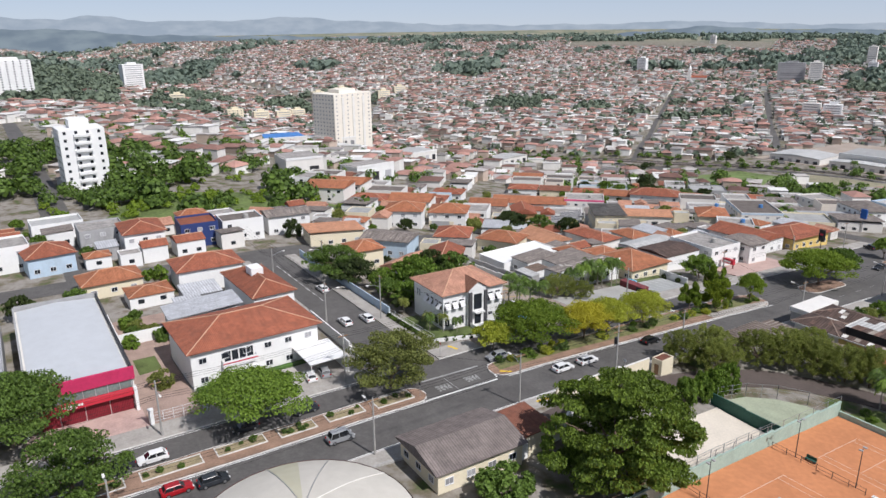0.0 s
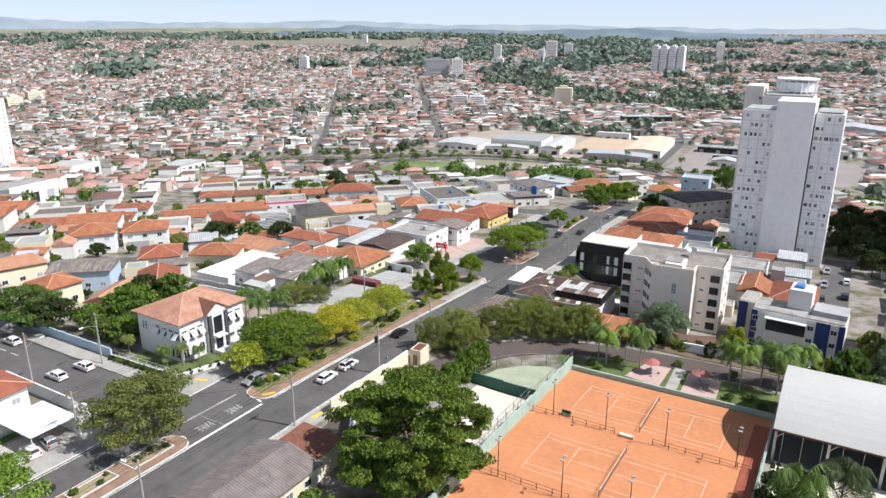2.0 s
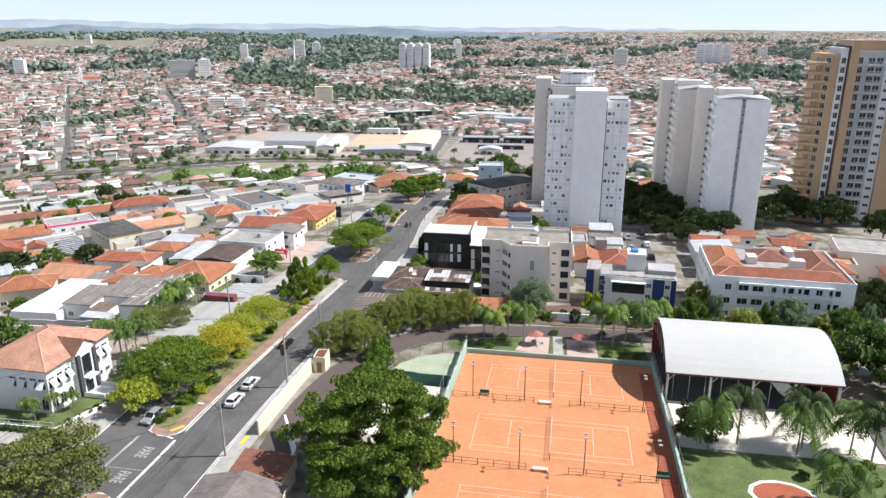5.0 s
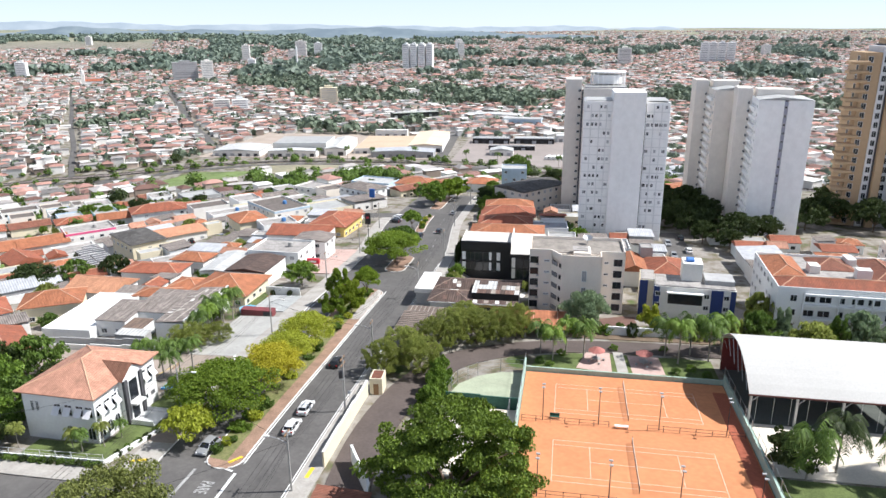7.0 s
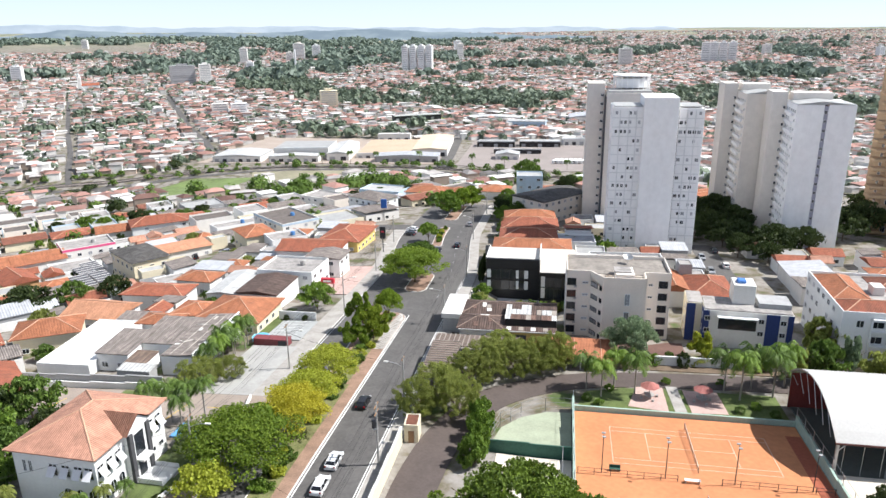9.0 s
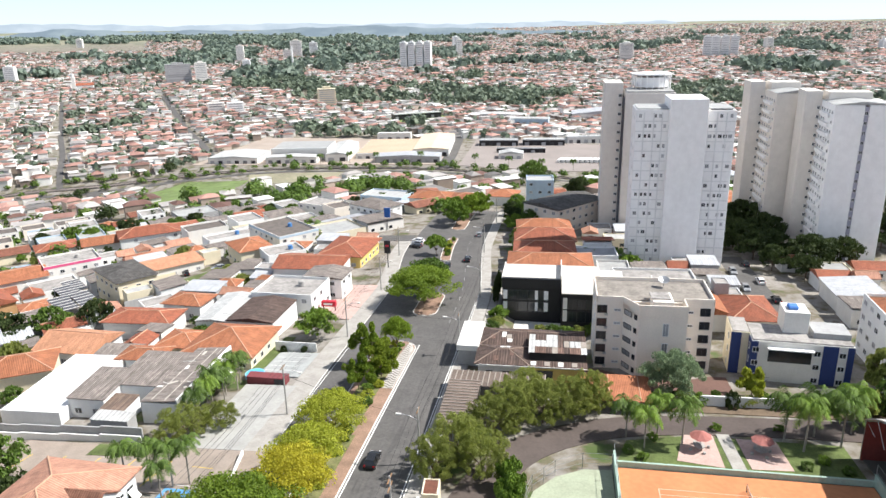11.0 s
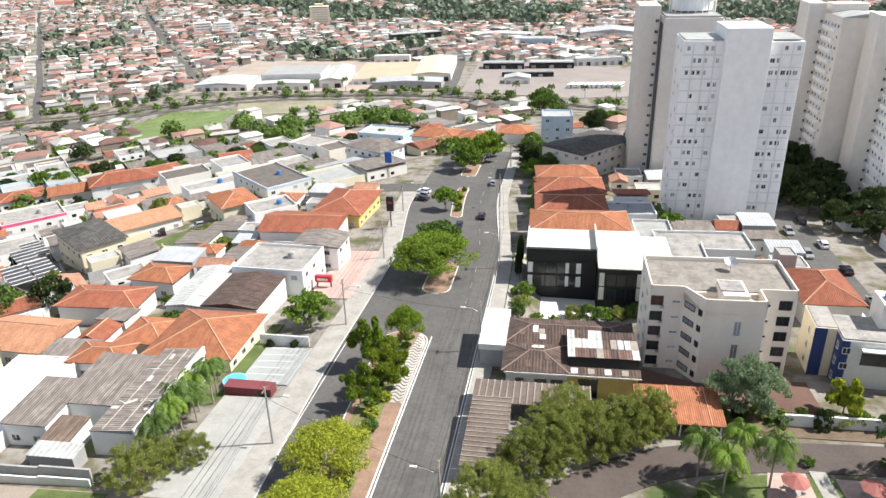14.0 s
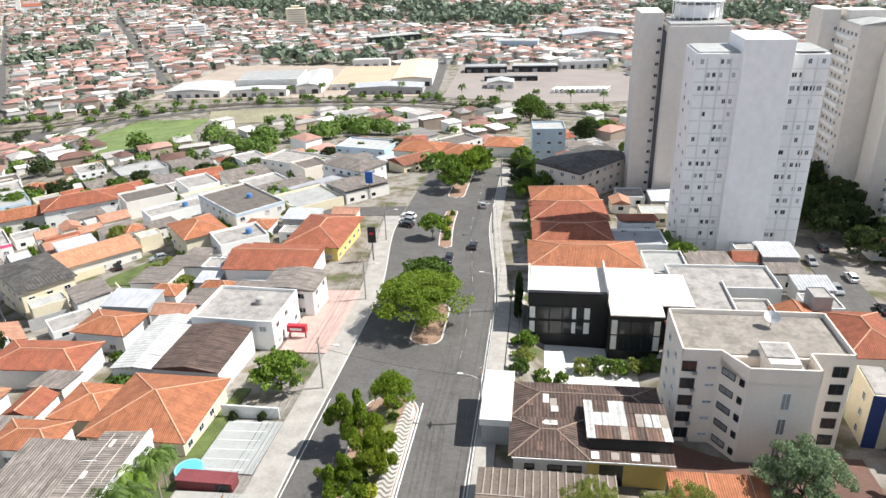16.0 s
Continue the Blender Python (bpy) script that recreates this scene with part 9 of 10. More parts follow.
# ---- cars ----
TYRE, RIMM = RUBBER, mat("alloy_wheel", (0.45, 0.45, 0.46), rough=0.35, metal=0.8, var=0.05)
CARGLASS = mat("car_glass", (0.012, 0.014, 0.017), rough=0.06, var=0.1, spec=0.7)
LIGHTM, TAILM = mat("headlight_lens", (0.7, 0.7, 0.7), rough=0.1, var=0.05), mat("tail_light_lens", (0.35, 0.01, 0.01), rough=0.15, var=0.05)
PAINTS = {"white": (0.75, 0.75, 0.74), "silver": (0.36, 0.37, 0.38), "black": (0.012, 0.012, 0.013), "dark": (0.03, 0.034, 0.04), "red": (0.35, 0.01, 0.015), "blue": (0.03, 0.08, 0.2)}
CARS = {}


def car(x, y, ang, colour="white", label="", van=False):
    """ang: the way its nose points, counted from +y."""
    key = (colour, van)
    m = pose(x, y, gz(x, y) + 0.035, 0, 0, ang)
    label = label or "%s hatchback car parked at the kerb" % colour
    if key in CARS:
        c = copy_thing(CARS[key], m)
        c["label"] = label
        return c
    c = thing("car", x, y, 0, 0, label, "car", "cars")
    c.matrix_basis = m
    paint = mat("car_paint_" + colour, PAINTS[colour], rough=0.25, var=0.04, spec=0.6, metal=0.3 if colour == "silver" else 0.0)
    hood = 0.95 if not van else 1.05
    top = 1.47 if not van else 1.85
    prof = [(-2.1, 0.3), (2.08, 0.3), (2.14, 0.62), (1.95, 0.82), (1.0, hood), (-1.75, hood + 0.06), (-2.08, 0.9), (-2.15, 0.6)]
    bm = bmesh.new()
    extrude_outline(bm, prof, 1.74)
    bm.transform(Matrix.Translation((0.87, 0, 0)) @ Matrix.Rotation(radians(90), 4, "Z"))
    bmesh.ops.bevel(bm, geom=[e for e in bm.edges if e.calc_length() < 3.0], offset=0.09, segments=2, affect="EDGES")
    body = part("body", bm, paint, c)
    for f in body.data.polygons:
        f.use_smooth = False
    f0, f1 = (1.05, 0.35) if not van else (1.3, 0.95)
    r0, r1 = -1.85, -1.45
    bm = bmesh.new()
    lo = [(-0.8, f0), (0.8, f0), (0.8, r0), (-0.8, r0)]
    hi = [(-0.62, f1), (0.62, f1), (0.62, r1), (-0.62, r1)]
    vs = [bm.verts.new((a, b, hood - 0.02)) for a, b in lo] + [bm.verts.new((a, b, top - 0.04)) for a, b in hi]
    for q in ((0, 1, 5, 4), (1, 2, 6, 5), (2, 3, 7, 6), (3, 0, 4, 7), (4, 5, 6, 7)):
        bm.faces.new([vs[i] for i in q])
    bmesh.ops.recalc_face_normals(bm, faces=bm.faces[:])
    part("window", bm, CARGLASS, c, "dark glazing")
    part("roof", boxed(-0.66, r1 - 0.06, top - 0.06, 0.66, f1 + 0.06, top + 0.01, bevel=0.03), paint, c)
    for sx in (-1, 1):
        for a, b in zip(lo, hi):
            if a[0] * sx > 0:
                part("pillar", rod(bmesh.new(), (a[0], a[1], hood - 0.02), (b[0], b[1], top - 0.03), 0.05, seg=5), paint, c)
        part("pillar", rod(bmesh.new(), (sx * 0.81, -0.45, hood), (sx * 0.63, -0.45, top - 0.04), 0.045, seg=5), paint, c)
        part("mirror", boxed(sx * 0.85, 0.75, hood - 0.02, sx * 1.02, 0.9, hood + 0.13), paint, c)
        part("headlight", boxed(sx * 0.5, 1.93, 0.62, sx * 0.8, 2.12, 0.76), LIGHTM, c)
        part("tail_light", boxed(sx * 0.55, -2.13, 0.72, sx * 0.82, -2.02, 0.95), TAILM, c)
        for wy in (1.3, -1.3):
            wh = part("wheel", rod(bmesh.new(), (sx * 0.68, wy, 0.31), (sx * 0.88, wy, 0.31), 0.31, seg=14), TYRE, c)
            part("rim", rod(bmesh.new(), (sx * 0.87, wy, 0.31), (sx * 0.895, wy, 0.31), 0.2, seg=10), RIMM, wh)
    CARS[key] = c
    return c


for x_, y_, a_, c_, l_ in (
    (-5.5, 91.2, 0, "white", "white sedan driving along the avenue"), (-5.4, 85, 0, "white", "white sedan following another on the avenue"),
    (-6.4, 109.7, 0, "black", "black hatchback on the tree-lined avenue"), (-15.6, 77.5, 175, "silver", "silver car under the median tree"),
    (-15.8, 15.4, 180, "white", "white hatchback passing the red-fronted hall"), (-16.3, 11.0, 180, "dark", "dark car in the tree's shade"),
    (-5.6, 21.3, 0, "dark", "dark blue-grey car beside the median"), (-6.3, 16.6, 0, "red", "red sedan beside the brick median"),
    (-16.6, 29.2, 180, "dark", "dark car under the umbrella tree"), (-16.6, 39.2, 180, "dark", "dark car in deep tree shade"),
    (-27.2, 47.2, 80, "silver", "silver car parked by the white canopy"), (-27.0, 44.4, 80, "white", "white car parked beside the villa"),
    (-45.8, 65.2, 90, "white", "white sedan parked on the side street"), (-46.4, 60.4, 90, "white", "white sedan on the side street"),
    (-68, 64.6, 90, "white", "white sedan under the street tree"), (-12.1, 213.2, 180, "dark", "dark car on the far avenue"),
    (-7.2, 221.7, 0, "dark", "dark car going down the avenue"), (-7.4, 253.8, 0, "silver", "silver car far down the avenue"),
    (-95.9, 214.8, 40, "black", "black car on the grassy yard"), (-87, 219, 130, "silver", "silver car in the open yard"),
    (-26.5, 240, 70, "silver", "silver car outside the yellow shop"), (-27, 244, 70, "white", "white car outside the yellow shop"), (-26.2, 236.4, 70, "dark", "dark car outside the yellow shop")):
    car(x_, y_, a_, c_, l_)
car(-5.8, 40.4, 0, "silver", "silver van driving beside the median", van=True)
for k in range(8):
    car(73.0 if k % 2 else 67.8, 172 + k * 7.6 + (k * 37 % 5) * 0.4, 0 if k % 2 else 180, ("white", "silver", "dark", "black", "silver")[k % 5], "car parked along the shaded tower street")


# ---- street poles, lamps and cables ----
def street_lamp(x, y, toward, h=9.5, arm=2.6, h_lamp=8.2, crossarm=True):
    """A concrete pole; toward is the angle of its lamp arm, counted from +x."""
    t = thing("street_lamp", x, y, gz(x, y), toward, "grey concrete pole with a curved lamp arm", "street lamp", "street lamps")
    part("pole", rod(bmesh.new(), (0, 0, -0.4), (0, 0, h), 0.17, 0.11), POLE, t)
    bm = bmesh.new()
    P = [(0.1, 0, h_lamp - 0.7), (arm * 0.5, 0, h_lamp - 0.1), (arm, 0, h_lamp + 0.1)]
    for p, q in zip(P, P[1:]):
        rod(bm, p, q, 0.045, seg=6)
    part("arm", bm, METAL, t)
    head = part("lamp_head", boxed(arm - 0.1, -0.16, h_lamp + 0.02, arm + 0.75, 0.16, h_lamp + 0.2, bevel=0.05), OFFWHITE, t)
    part("lens", boxed(arm + 0.1, -0.11, h_lamp - 0.04, arm + 0.6, 0.11, h_lamp + 0.02), PALEGLASS, head)
    if crossarm:
        part("crossarm", boxed(-0.07, -0.9, h - 0.5, 0.07, 0.9, h - 0.36), WOOD, t)
    return t


RIGHTP = [(0.6, 8), (0.5, 43), (0.5, 70), (0.6, 110.5), (0.5, 152), (0.4, 189), (-3.4, 232), (-3.6, 275)]
LEFTP = [(-21.9, -20), (-21.9, 18), (-22.2, 49), (-24.6, 86), (-24.9, 122.5), (-25.4, 158.8), (-26.4, 192), (-29.4, 226)]
SIDEP = [(-46.9, 56.4), (-78, 56.2), (-99, 56.2)]
SIDEQ = [(-44.9, 68.2), (-76, 68.4), (-99, 68.4)]
for q, tw in ((RIGHTP, 180), (LEFTP, 0), (SIDEP[:2], 90), (SIDEQ[:2], -90)):
    for k, (x_, y_) in enumerate(q):
        street_lamp(x_, y_, tw, 9.5 if tw in (0, 180) else 10.2)


tp = thing("utility_pole", 1.0, 92, gz(1, 92), 0, "grey utility pole with a transformer drum", "utility pole")
part("pole", rod(bmesh.new(), (0, 0, -0.4), (0, 0, 10.2), 0.18, 0.12), POLE, tp)
for z_ in (9.7, 8.6):
    part("crossarm", boxed(-0.07, -1.1, z_, 0.07, 1.1, z_ + 0.14), WOOD, tp)
part("transformer", rod(bmesh.new(), (-0.45, 0, 6.2), (-0.45, 0, 7.4), 0.32, seg=12), DARKMETAL, tp)
part("bracket", boxed(-0.5, -0.35, 6.0, 0.1, 0.35, 6.15), METAL, tp)


def cable(pts, z, off, sag, label):
    """One wire hung from pole to pole."""
    line_ = []
    for k, (a, b) in enumerate(zip(pts, pts[1:])):
        d = Vector((b[0] - a[0], b[1] - a[1], 0)).normalized()
        n_ = Vector((-d.y, d.x, 0)) * off
        A = Vector((a[0], a[1], gz(*a) + z)) + n_
        B = Vector((b[0], b[1], gz(*b) + z)) + n_
        line_ += [A.lerp(B, i / 8) - Vector((0, 0, sag * 4 * i / 8 * (1 - i / 8))) for i in range(0 if k == 0 else 1, 9)]
    V, F = [], []
    for p in line_:
        for ang in (90, 210, 330):
            V.append((p.x + n_.normalized().x * 0.022 * math.cos(radians(ang)), p.y + n_.normalized().y * 0.022 * math.cos(radians(ang)), p.z + 0.022 * math.sin(radians(ang))))
    for i in range(len(line_) - 1):
        for j in range(3):
            F.append((i * 3 + j, i * 3 + (j + 1) % 3, i * 3 + 3 + (j + 1) % 3, i * 3 + 3 + j))
    return tagged(new("cable", mesh_of("cable", V, F, CABLE)), label, "cable", "overhead cables")


for q in (RIGHTP, LEFTP, SIDEP, SIDEQ):
    for z_, o_, s_ in ((9.3, -0.8, 0.5), (9.3, 0.01, 0.5), (9.3, 0.8, 0.55), (7.2, 0.05, 0.7), (6.8, 0.12, 0.8), (6.5, 0.05, 0.9)):
        cable(q, z_ + (0.7 if q in (SIDEP, SIDEQ) else 0), o_, s_, "black overhead wire slung between poles")
for a, b in (((0.5, 70), (-24.6, 86)), ((0.6, 110.5), (-24.9, 122.5)), ((0.5, 152), (-25.4, 158.8)), ((-22.2, 49), (0.5, 70)), ((-24.6, 86), (-44.9, 68.2))):
    cable([a, b], 7.8, 0.05, 0.6, "black overhead wire crossing the avenue")


def sign_post(x, y, ang, label, h=2.6, colour=None):
    t = thing("traffic_sign", x, y, gz(x, y), ang, label, "traffic sign", "traffic signs")
    part("post", rod(bmesh.new(), (0, 0, -0.2), (0, 0, h), 0.035, seg=6), METAL, t)
    part("plate", rod(bmesh.new(), (0, -0.05, h), (0, -0.02, h), 0.3, seg=8), colour or DARKMETAL, t)


sign_post(-10.6, 57.4, 0, "small round road sign on the median tip")
sign_post(-22.4, 69.0, 180, "red road sign at the junction", colour=REDPAINT)
sign_post(1.2, 94, 180, "white road sign by the club wall", colour=FRAME)
tl = thing("traffic_light", -29.6, 212.7, gz(-29.6, 212.7), 0, "tall dark pylon sign on the pavement corner", "pylon sign")
part("pole", rod(bmesh.new(), (0, 0, -0.3), (0, 0, 7), 0.14), DARKMETAL, tl)
part("panel", boxed(-0.9, -0.3, 4.6, 0.9, 0.3, 8.4, bevel=0.05), BLACKWALL, tl)
part("panel_mark", boxed(-0.5, -0.33, 6.6, 0.5, -0.3, 7.2), REDPAINT, tl)
py_ = thing("pylon_sign", -42, 262, gz(-42, 262), 0, "tall blue shop pylon on white legs", "pylon sign")
part("post", rod(bmesh.new(), (0, 0, -0.3), (0, 0, 6), 0.15), METAL, py_)
part("panel", boxed(-1.1, -0.25, 5, 1.1, 0.25, 8.5, bevel=0.05), mat("sign_blue", (0.03, 0.12, 0.4), var=0.08, rough=0.4), py_)


# ---- the villa's forecourt ----


part("balcony", boxed(-6.6, -8.9, 3.3, -0.4, -7.75, 3.55), WHITE, villa)
for a in ((-6.6, -8.9, -0.4, -8.8), (-6.6, -8.8, -6.5, -7.75), (-0.5, -8.8, -0.4, -7.75)):
    part("balcony_rail", boxed(a[0], a[1], 3.55, a[2], a[3], 4.45), FRAME, villa)
part("balcony_band", boxed(-6.62, -8.93, 3.9, -0.38, -8.9, 4.1), REDPAINT, villa, "red band on the balcony")
for k in range(4):
    part("balcony_door", boxed(-6.0 + k * 1.35, -7.82, 3.6, -4.9 + k * 1.35, -7.75, 5.8), GLASS, villa)
part("porch_canopy", boxed(-5.6, -10.6, 2.7, -0.8, -7.75, 2.85), WHITE, villa)
part("front_hedge", boxed(-11.4, -9.0, -0.3, -6.4, -8.0, 0.7, bevel=0.15), mat("clipped_hedge", (0.06, 0.12, 0.025), var=0.4, grain=7, bump=0.8), villa)
part("front_hedge", boxed(0.6, -9.0, -0.3, 9.4, -8.0, 0.7, bevel=0.15), mat("clipped_hedge", (0.06, 0.12, 0.025)), villa)
draped("forecourt_villa", [(-34, 26), (-26, 26), (-26, 54.4), (-34, 54.4)], 0.18, mat("forecourt_paving", (0.42, 0.39, 0.36), var=0.15, blotch=0.4, grain=4), "pale paved forecourt of the villa", "forecourt")
cp = thing("carport_canopy", -29.8, 47.6, gz(-29.8, 47.6) + 0.18, 0, "white flat carport canopy on slim posts", "canopy")
part("roof", boxed(-4.6, -3.6, 3.1, 4.2, 3.6, 3.3, bevel=0.03), WHITE, cp)
for x_ in (-4.2, 3.9):
    for y_ in (-3.3, 3.3):
        part("post", rod(bmesh.new(), (x_, y_, -0.2), (x_, y_, 3.1), 0.07), FRAME, cp)
part("wall", boxed(-4.6, 3.6, -0.3, 4.2, 3.8, 3.0), WHITE, cp)
wall_line("street_wall", [(-52, 55.0), (-33, 55.0)], 2.4, 0.25, WHITE, "white rendered wall along the side street", category="wall")
wall_line("street_wall", [(-33, 55.0), (-26.2, 55.0)], 1.0, 0.25, WHITE, "low white wall at the street corner", category="wall")
fence([(-26.2, 26.4), (-26.2, 42.5)], 1.6, "white railing before the villa forecourt", step=1.6, rails=3, material=FRAME)
part("roof_box", boxed(-3.0, -1.4, 5.6, 0.6, 1.4, 8.7, bevel=0.04), WHITE, long_house, "white rooftop tank housing")
draped("bays_corner", [(-30.5, 50.6), (-26.2, 50.6), (-26.2, 57.0), (-36, 57.0), (-36, 55.4), (-30.5, 55.4)], 0.2, mat("forecourt_paving", (0.42, 0.39, 0.36)), "paved corner parking bays", "parking")
for k in range(4):
    stripe(-34.5 + k * 2.4, 55.6, -34.0 + k * 2.4, 57.0, 0.12, ROADPAINT, "white parking bay line by the side street", 0.23)
wall_line("street_wall", [(-98, 70.9), (-46, 70.9)], 1.9, 0.25, BLUEWALL, "blue-grey street wall with white posts", category="wall", posts=1)

# ---- the left frontage down the avenue ----
LOT = mat("lot_concrete", (0.37, 0.365, 0.345), var=0.12, blotch=0.3, grain=2, bump=0.1, stain=0.3, stain_col=(0.28, 0.26, 0.24))
draped("forecourt_lot", [(-37.4, 110.4), (-27.4, 110.4), (-27.4, 133.4), (-37.4, 133.4)], 0.2, LOT, "wide pale concrete forecourt", "forecourt")
ribbon("corner_pavement", *along_y(lambda y: lx(y) - 4.5, lambda y: lx(y) - 0.2, 78, 110.4), 0.2, mat("brown_paving", (0.29, 0.235, 0.19), var=0.18, grain=4, blotch=0.4, stain=0.3, stain_col=(0.17, 0.14, 0.12)), label="tan-brown paving stones of the corner pavement", category="pavement")
draped("parking_lot", [(-37, 137.2), (-28.6, 137.2), (-28.6, 149.2), (-37, 149.2)], 0.19, mat("grey_lot_paving", (0.36, 0.37, 0.36), var=0.12, blotch=0.4), "grey parking lot with white bays", "parking")
for k in range(6):
    stripe(-36.6, 137.9 + k * 2.15, -30.2, 137.9 + k * 2.15, 0.14, ROADPAINT, "white parking bay line on the lot", 0.23)
draped("lot_grass", [(-39.5, 138), (-37.2, 138), (-37.2, 158), (-39.5, 158)], 0.2, LAWN, "strip of grass beside the cream house", "lawn")
MAROON = mat("faded_maroon_paint", (0.2, 0.055, 0.06), var=0.15)
ga = thing("garage_box", -33.6, 134.8, gz(-33.6, 134.8), 0, "low maroon box with a dark gate", "garage")
part("wall", boxed(-3.8, -1.0, -0.4, 3.8, 1.0, 1.5), MAROON, ga)
part("roof", boxed(-3.9, -1.1, 1.5, 3.9, 1.1, 1.58), MAROON, ga)
part("door", boxed(1.6, -1.08, 0, 3.4, -1.0, 1.3), DARKMETAL, ga)
po = thing("paddling_pool", -37.2, 137.0, gz(-37.2, 137.0) + 0.19, 20, "small pale blue garden pool", "pool")
bm = bmesh.new()
bmesh.ops.create_cone(bm, cap_ends=True, segments=20, radius1=1.9, radius2=1.95, depth=0.7, matrix=Matrix.Translation((0, 0, 0.35)))
part("shell", bm, mat("pool_blue", (0.25, 0.5, 0.68), var=0.1), po)
bm = bmesh.new()
bmesh.ops.create_cone(bm, cap_ends=True, segments=20, radius1=1.7, radius2=1.7, depth=0.02, matrix=Matrix.Translation((0, 0, 0.72)))
part("water", bm, mat("pool_water", (0.12, 0.42, 0.62), rough=0.1, var=0.1), po)
wall_line("boundary_wall", [(-38.5, 150.2), (-29.5, 150.2)], 2.1, 0.25, WHITE, "white wall with dark planted niches")
for x_ in (-36.5, -32):
    tree(x_, 149.6, 0.8, 1.5, "bush", "dark", "dark climbing plant on the white wall", name="wall_plant", leaves=700, size=0.11, trunk=False, group="wall plants")
wall_line("boundary_wall", [(-74, 111.4), (-45.5, 112.4)], 2.4, 0.3, GREYWALL, "long weathered grey and white boundary wall")
wall_line("boundary_wall", [(-74, 110.8), (-45.5, 111.8)], 1.2, 0.25, WHITE, "lower white wall before the grey one")
draped("forecourt_pink", [(-37, 170), (-28.2, 170), (-28.2, 196), (-37, 196)], 0.2, PINKPAVE, "pink paved forecourt before the shops", "forecourt")
kio = thing("sign_kiosk", -35.2, 175.5, gz(-35.2, 175.5), 0, "small bright red sign kiosk on posts", "kiosk")
part("panel", boxed(-1.8, -0.5, 1.5, 1.8, 0.5, 2.9, bevel=0.04), REDPAINT, kio)
for x_ in (-1.5, 1.5):
    part("post", boxed(x_ - 0.12, -0.12, -0.3, x_ + 0.12, 0.12, 1.5), MAROON, kio)
part("panel_mark", boxed(-1.2, -0.53, 1.9, 1.0, -0.5, 2.4), ROADPAINT, kio)
for k, (x_, y_, w_, d_) in enumerate(((-111.5, 179, 12, 5), (-108.2, 183.4, 12, 5), (-121, 193, 12, 5), (-124, 200, 11, 5))):
    cpk = thing("carport", x_, y_, gz(x_, y_) + 1.2, -38, "long carport with dark striped sheet roof", "carport", "striped carports")
    part("roof", boxed(-w_ / 2, -d_ / 2, 2.7, w_ / 2, d_ / 2, 2.85), mat("dark_panels", (0.06, 0.06, 0.07), rough=0.4, var=0.15), cpk)
    for i in range(6):
        part("beam", boxed(-w_ / 2 + i * w_ / 5.2, -d_ / 2, 2.85, -w_ / 2 + i * w_ / 5.2 + 0.25, d_ / 2, 2.95), OFFWHITE, cpk)
    for sx in (-1, 1):
        for sy in (-1, 1):
            part("post", boxed(sx * (w_ / 2 - 0.3) - 0.08, sy * (d_ / 2 - 0.3) - 0.08, -1, sx * (w_ / 2 - 0.3) + 0.08, sy * (d_ / 2 - 0.3) + 0.08, 2.7), METAL, cpk)
draped("yard_grass", [(-96, 204), (-94, 210), (-88, 219), (-81, 214), (-84, 203)], 0.12, LAWN, "open grassy yard with parked cars", "lawn")
ys = thing("shop_row", -62, 266, gz(-62, 266), 50, "long low yellow and blue shop", "shop")
part("wall", boxed(-14, -4, -2, 14, 4, 3.6), YELLOW, ys)
part("roof", boxed(-13.8, -3.8, 3.6, 13.8, 3.8, 3.8), SHEET_GREY, ys)
part("fascia", boxed(-14, -4.15, 2.7, 14, -4.0, 3.7), mat("sign_blue", (0.03, 0.12, 0.4)), ys)
for k in range(6):
    part("door", boxed(-12.5 + k * 4.3, -4.06, 0, -9.6 + k * 4.3, -4.0, 2.4), DARKMETAL, ys)

# ---- by the far end of the avenue and behind the club ----
for k, (x_, y_, r_) in enumerate(((4, 264, 3.6), (9, 268, 4.2), (3, 273, 4.0), (14, 274, 4.4), (6, 281, 4.6), (1, 290, 3.6), (2, 309, 4.2), (2, 474, 9.5), (28, 378, 6.5), (36, 386, 6), (30, 398, 6), (46, 340, 5), (54, 330, 5), (40, 328, 4), (58, 345, 6), (-27, 302, 3.6))):
    tree(x_, y_, r_, r_ * 1.7, "round", ("bright", "green", "dark")[k % 3], "leafy tree beside the avenue's far end", leaves=3000, group="trees of the far avenue", variant=k % 2)
# Maroon yard paving, its colour darkened for the shade on this ground.
draped("yard_flats", [(24, 141.5), (52, 140.5), (52, 150), (49, 150), (44, 147.5), (35, 147.5), (27, 151), (24, 151)], 0.12, mat("maroon_paving", (0.13, 0.075, 0.06), var=0.2, grain=3), "red-brown paved yard before the flats, darkened for its shade", "yard")
draped("yard_wall_strip", [(36, 134.5), (82, 136), (82, 141), (52, 140.5), (36, 140)], 0.08, SOIL, "planted strip of soil behind the club wall", "planting strip")
for k in range(16):
    x_ = 37 + k * 2.7
    tree(x_, 137.6 + (k * 37 % 5) * 0.4, 1.3 + (k * 13 % 4) * 0.2, 2.2 + (k * 7 % 3) * 0.5, "bush", ("green", "dark", "olive", "bright")[k % 4], "leafy shrub behind the club wall", name="shrub", leaves=900, size=0.08, group="wall shrubs")
for k, (x_, y_, r_) in enumerate(((-50, 77, 3.6), (-53, 83, 4.2), (-51, 91, 3.8), (-48.5, 96, 2.8), (-56, 76, 3.2), (-47.5, 75, 2.2), (-62, 78, 3.6))):
    tree(x_, y_, r_, r_ * 1.6, "round", ("bright", "green", "dark")[k % 3], "dense garden tree beside the mansion", leaves=3000, group="garden trees", variant=k % 2)
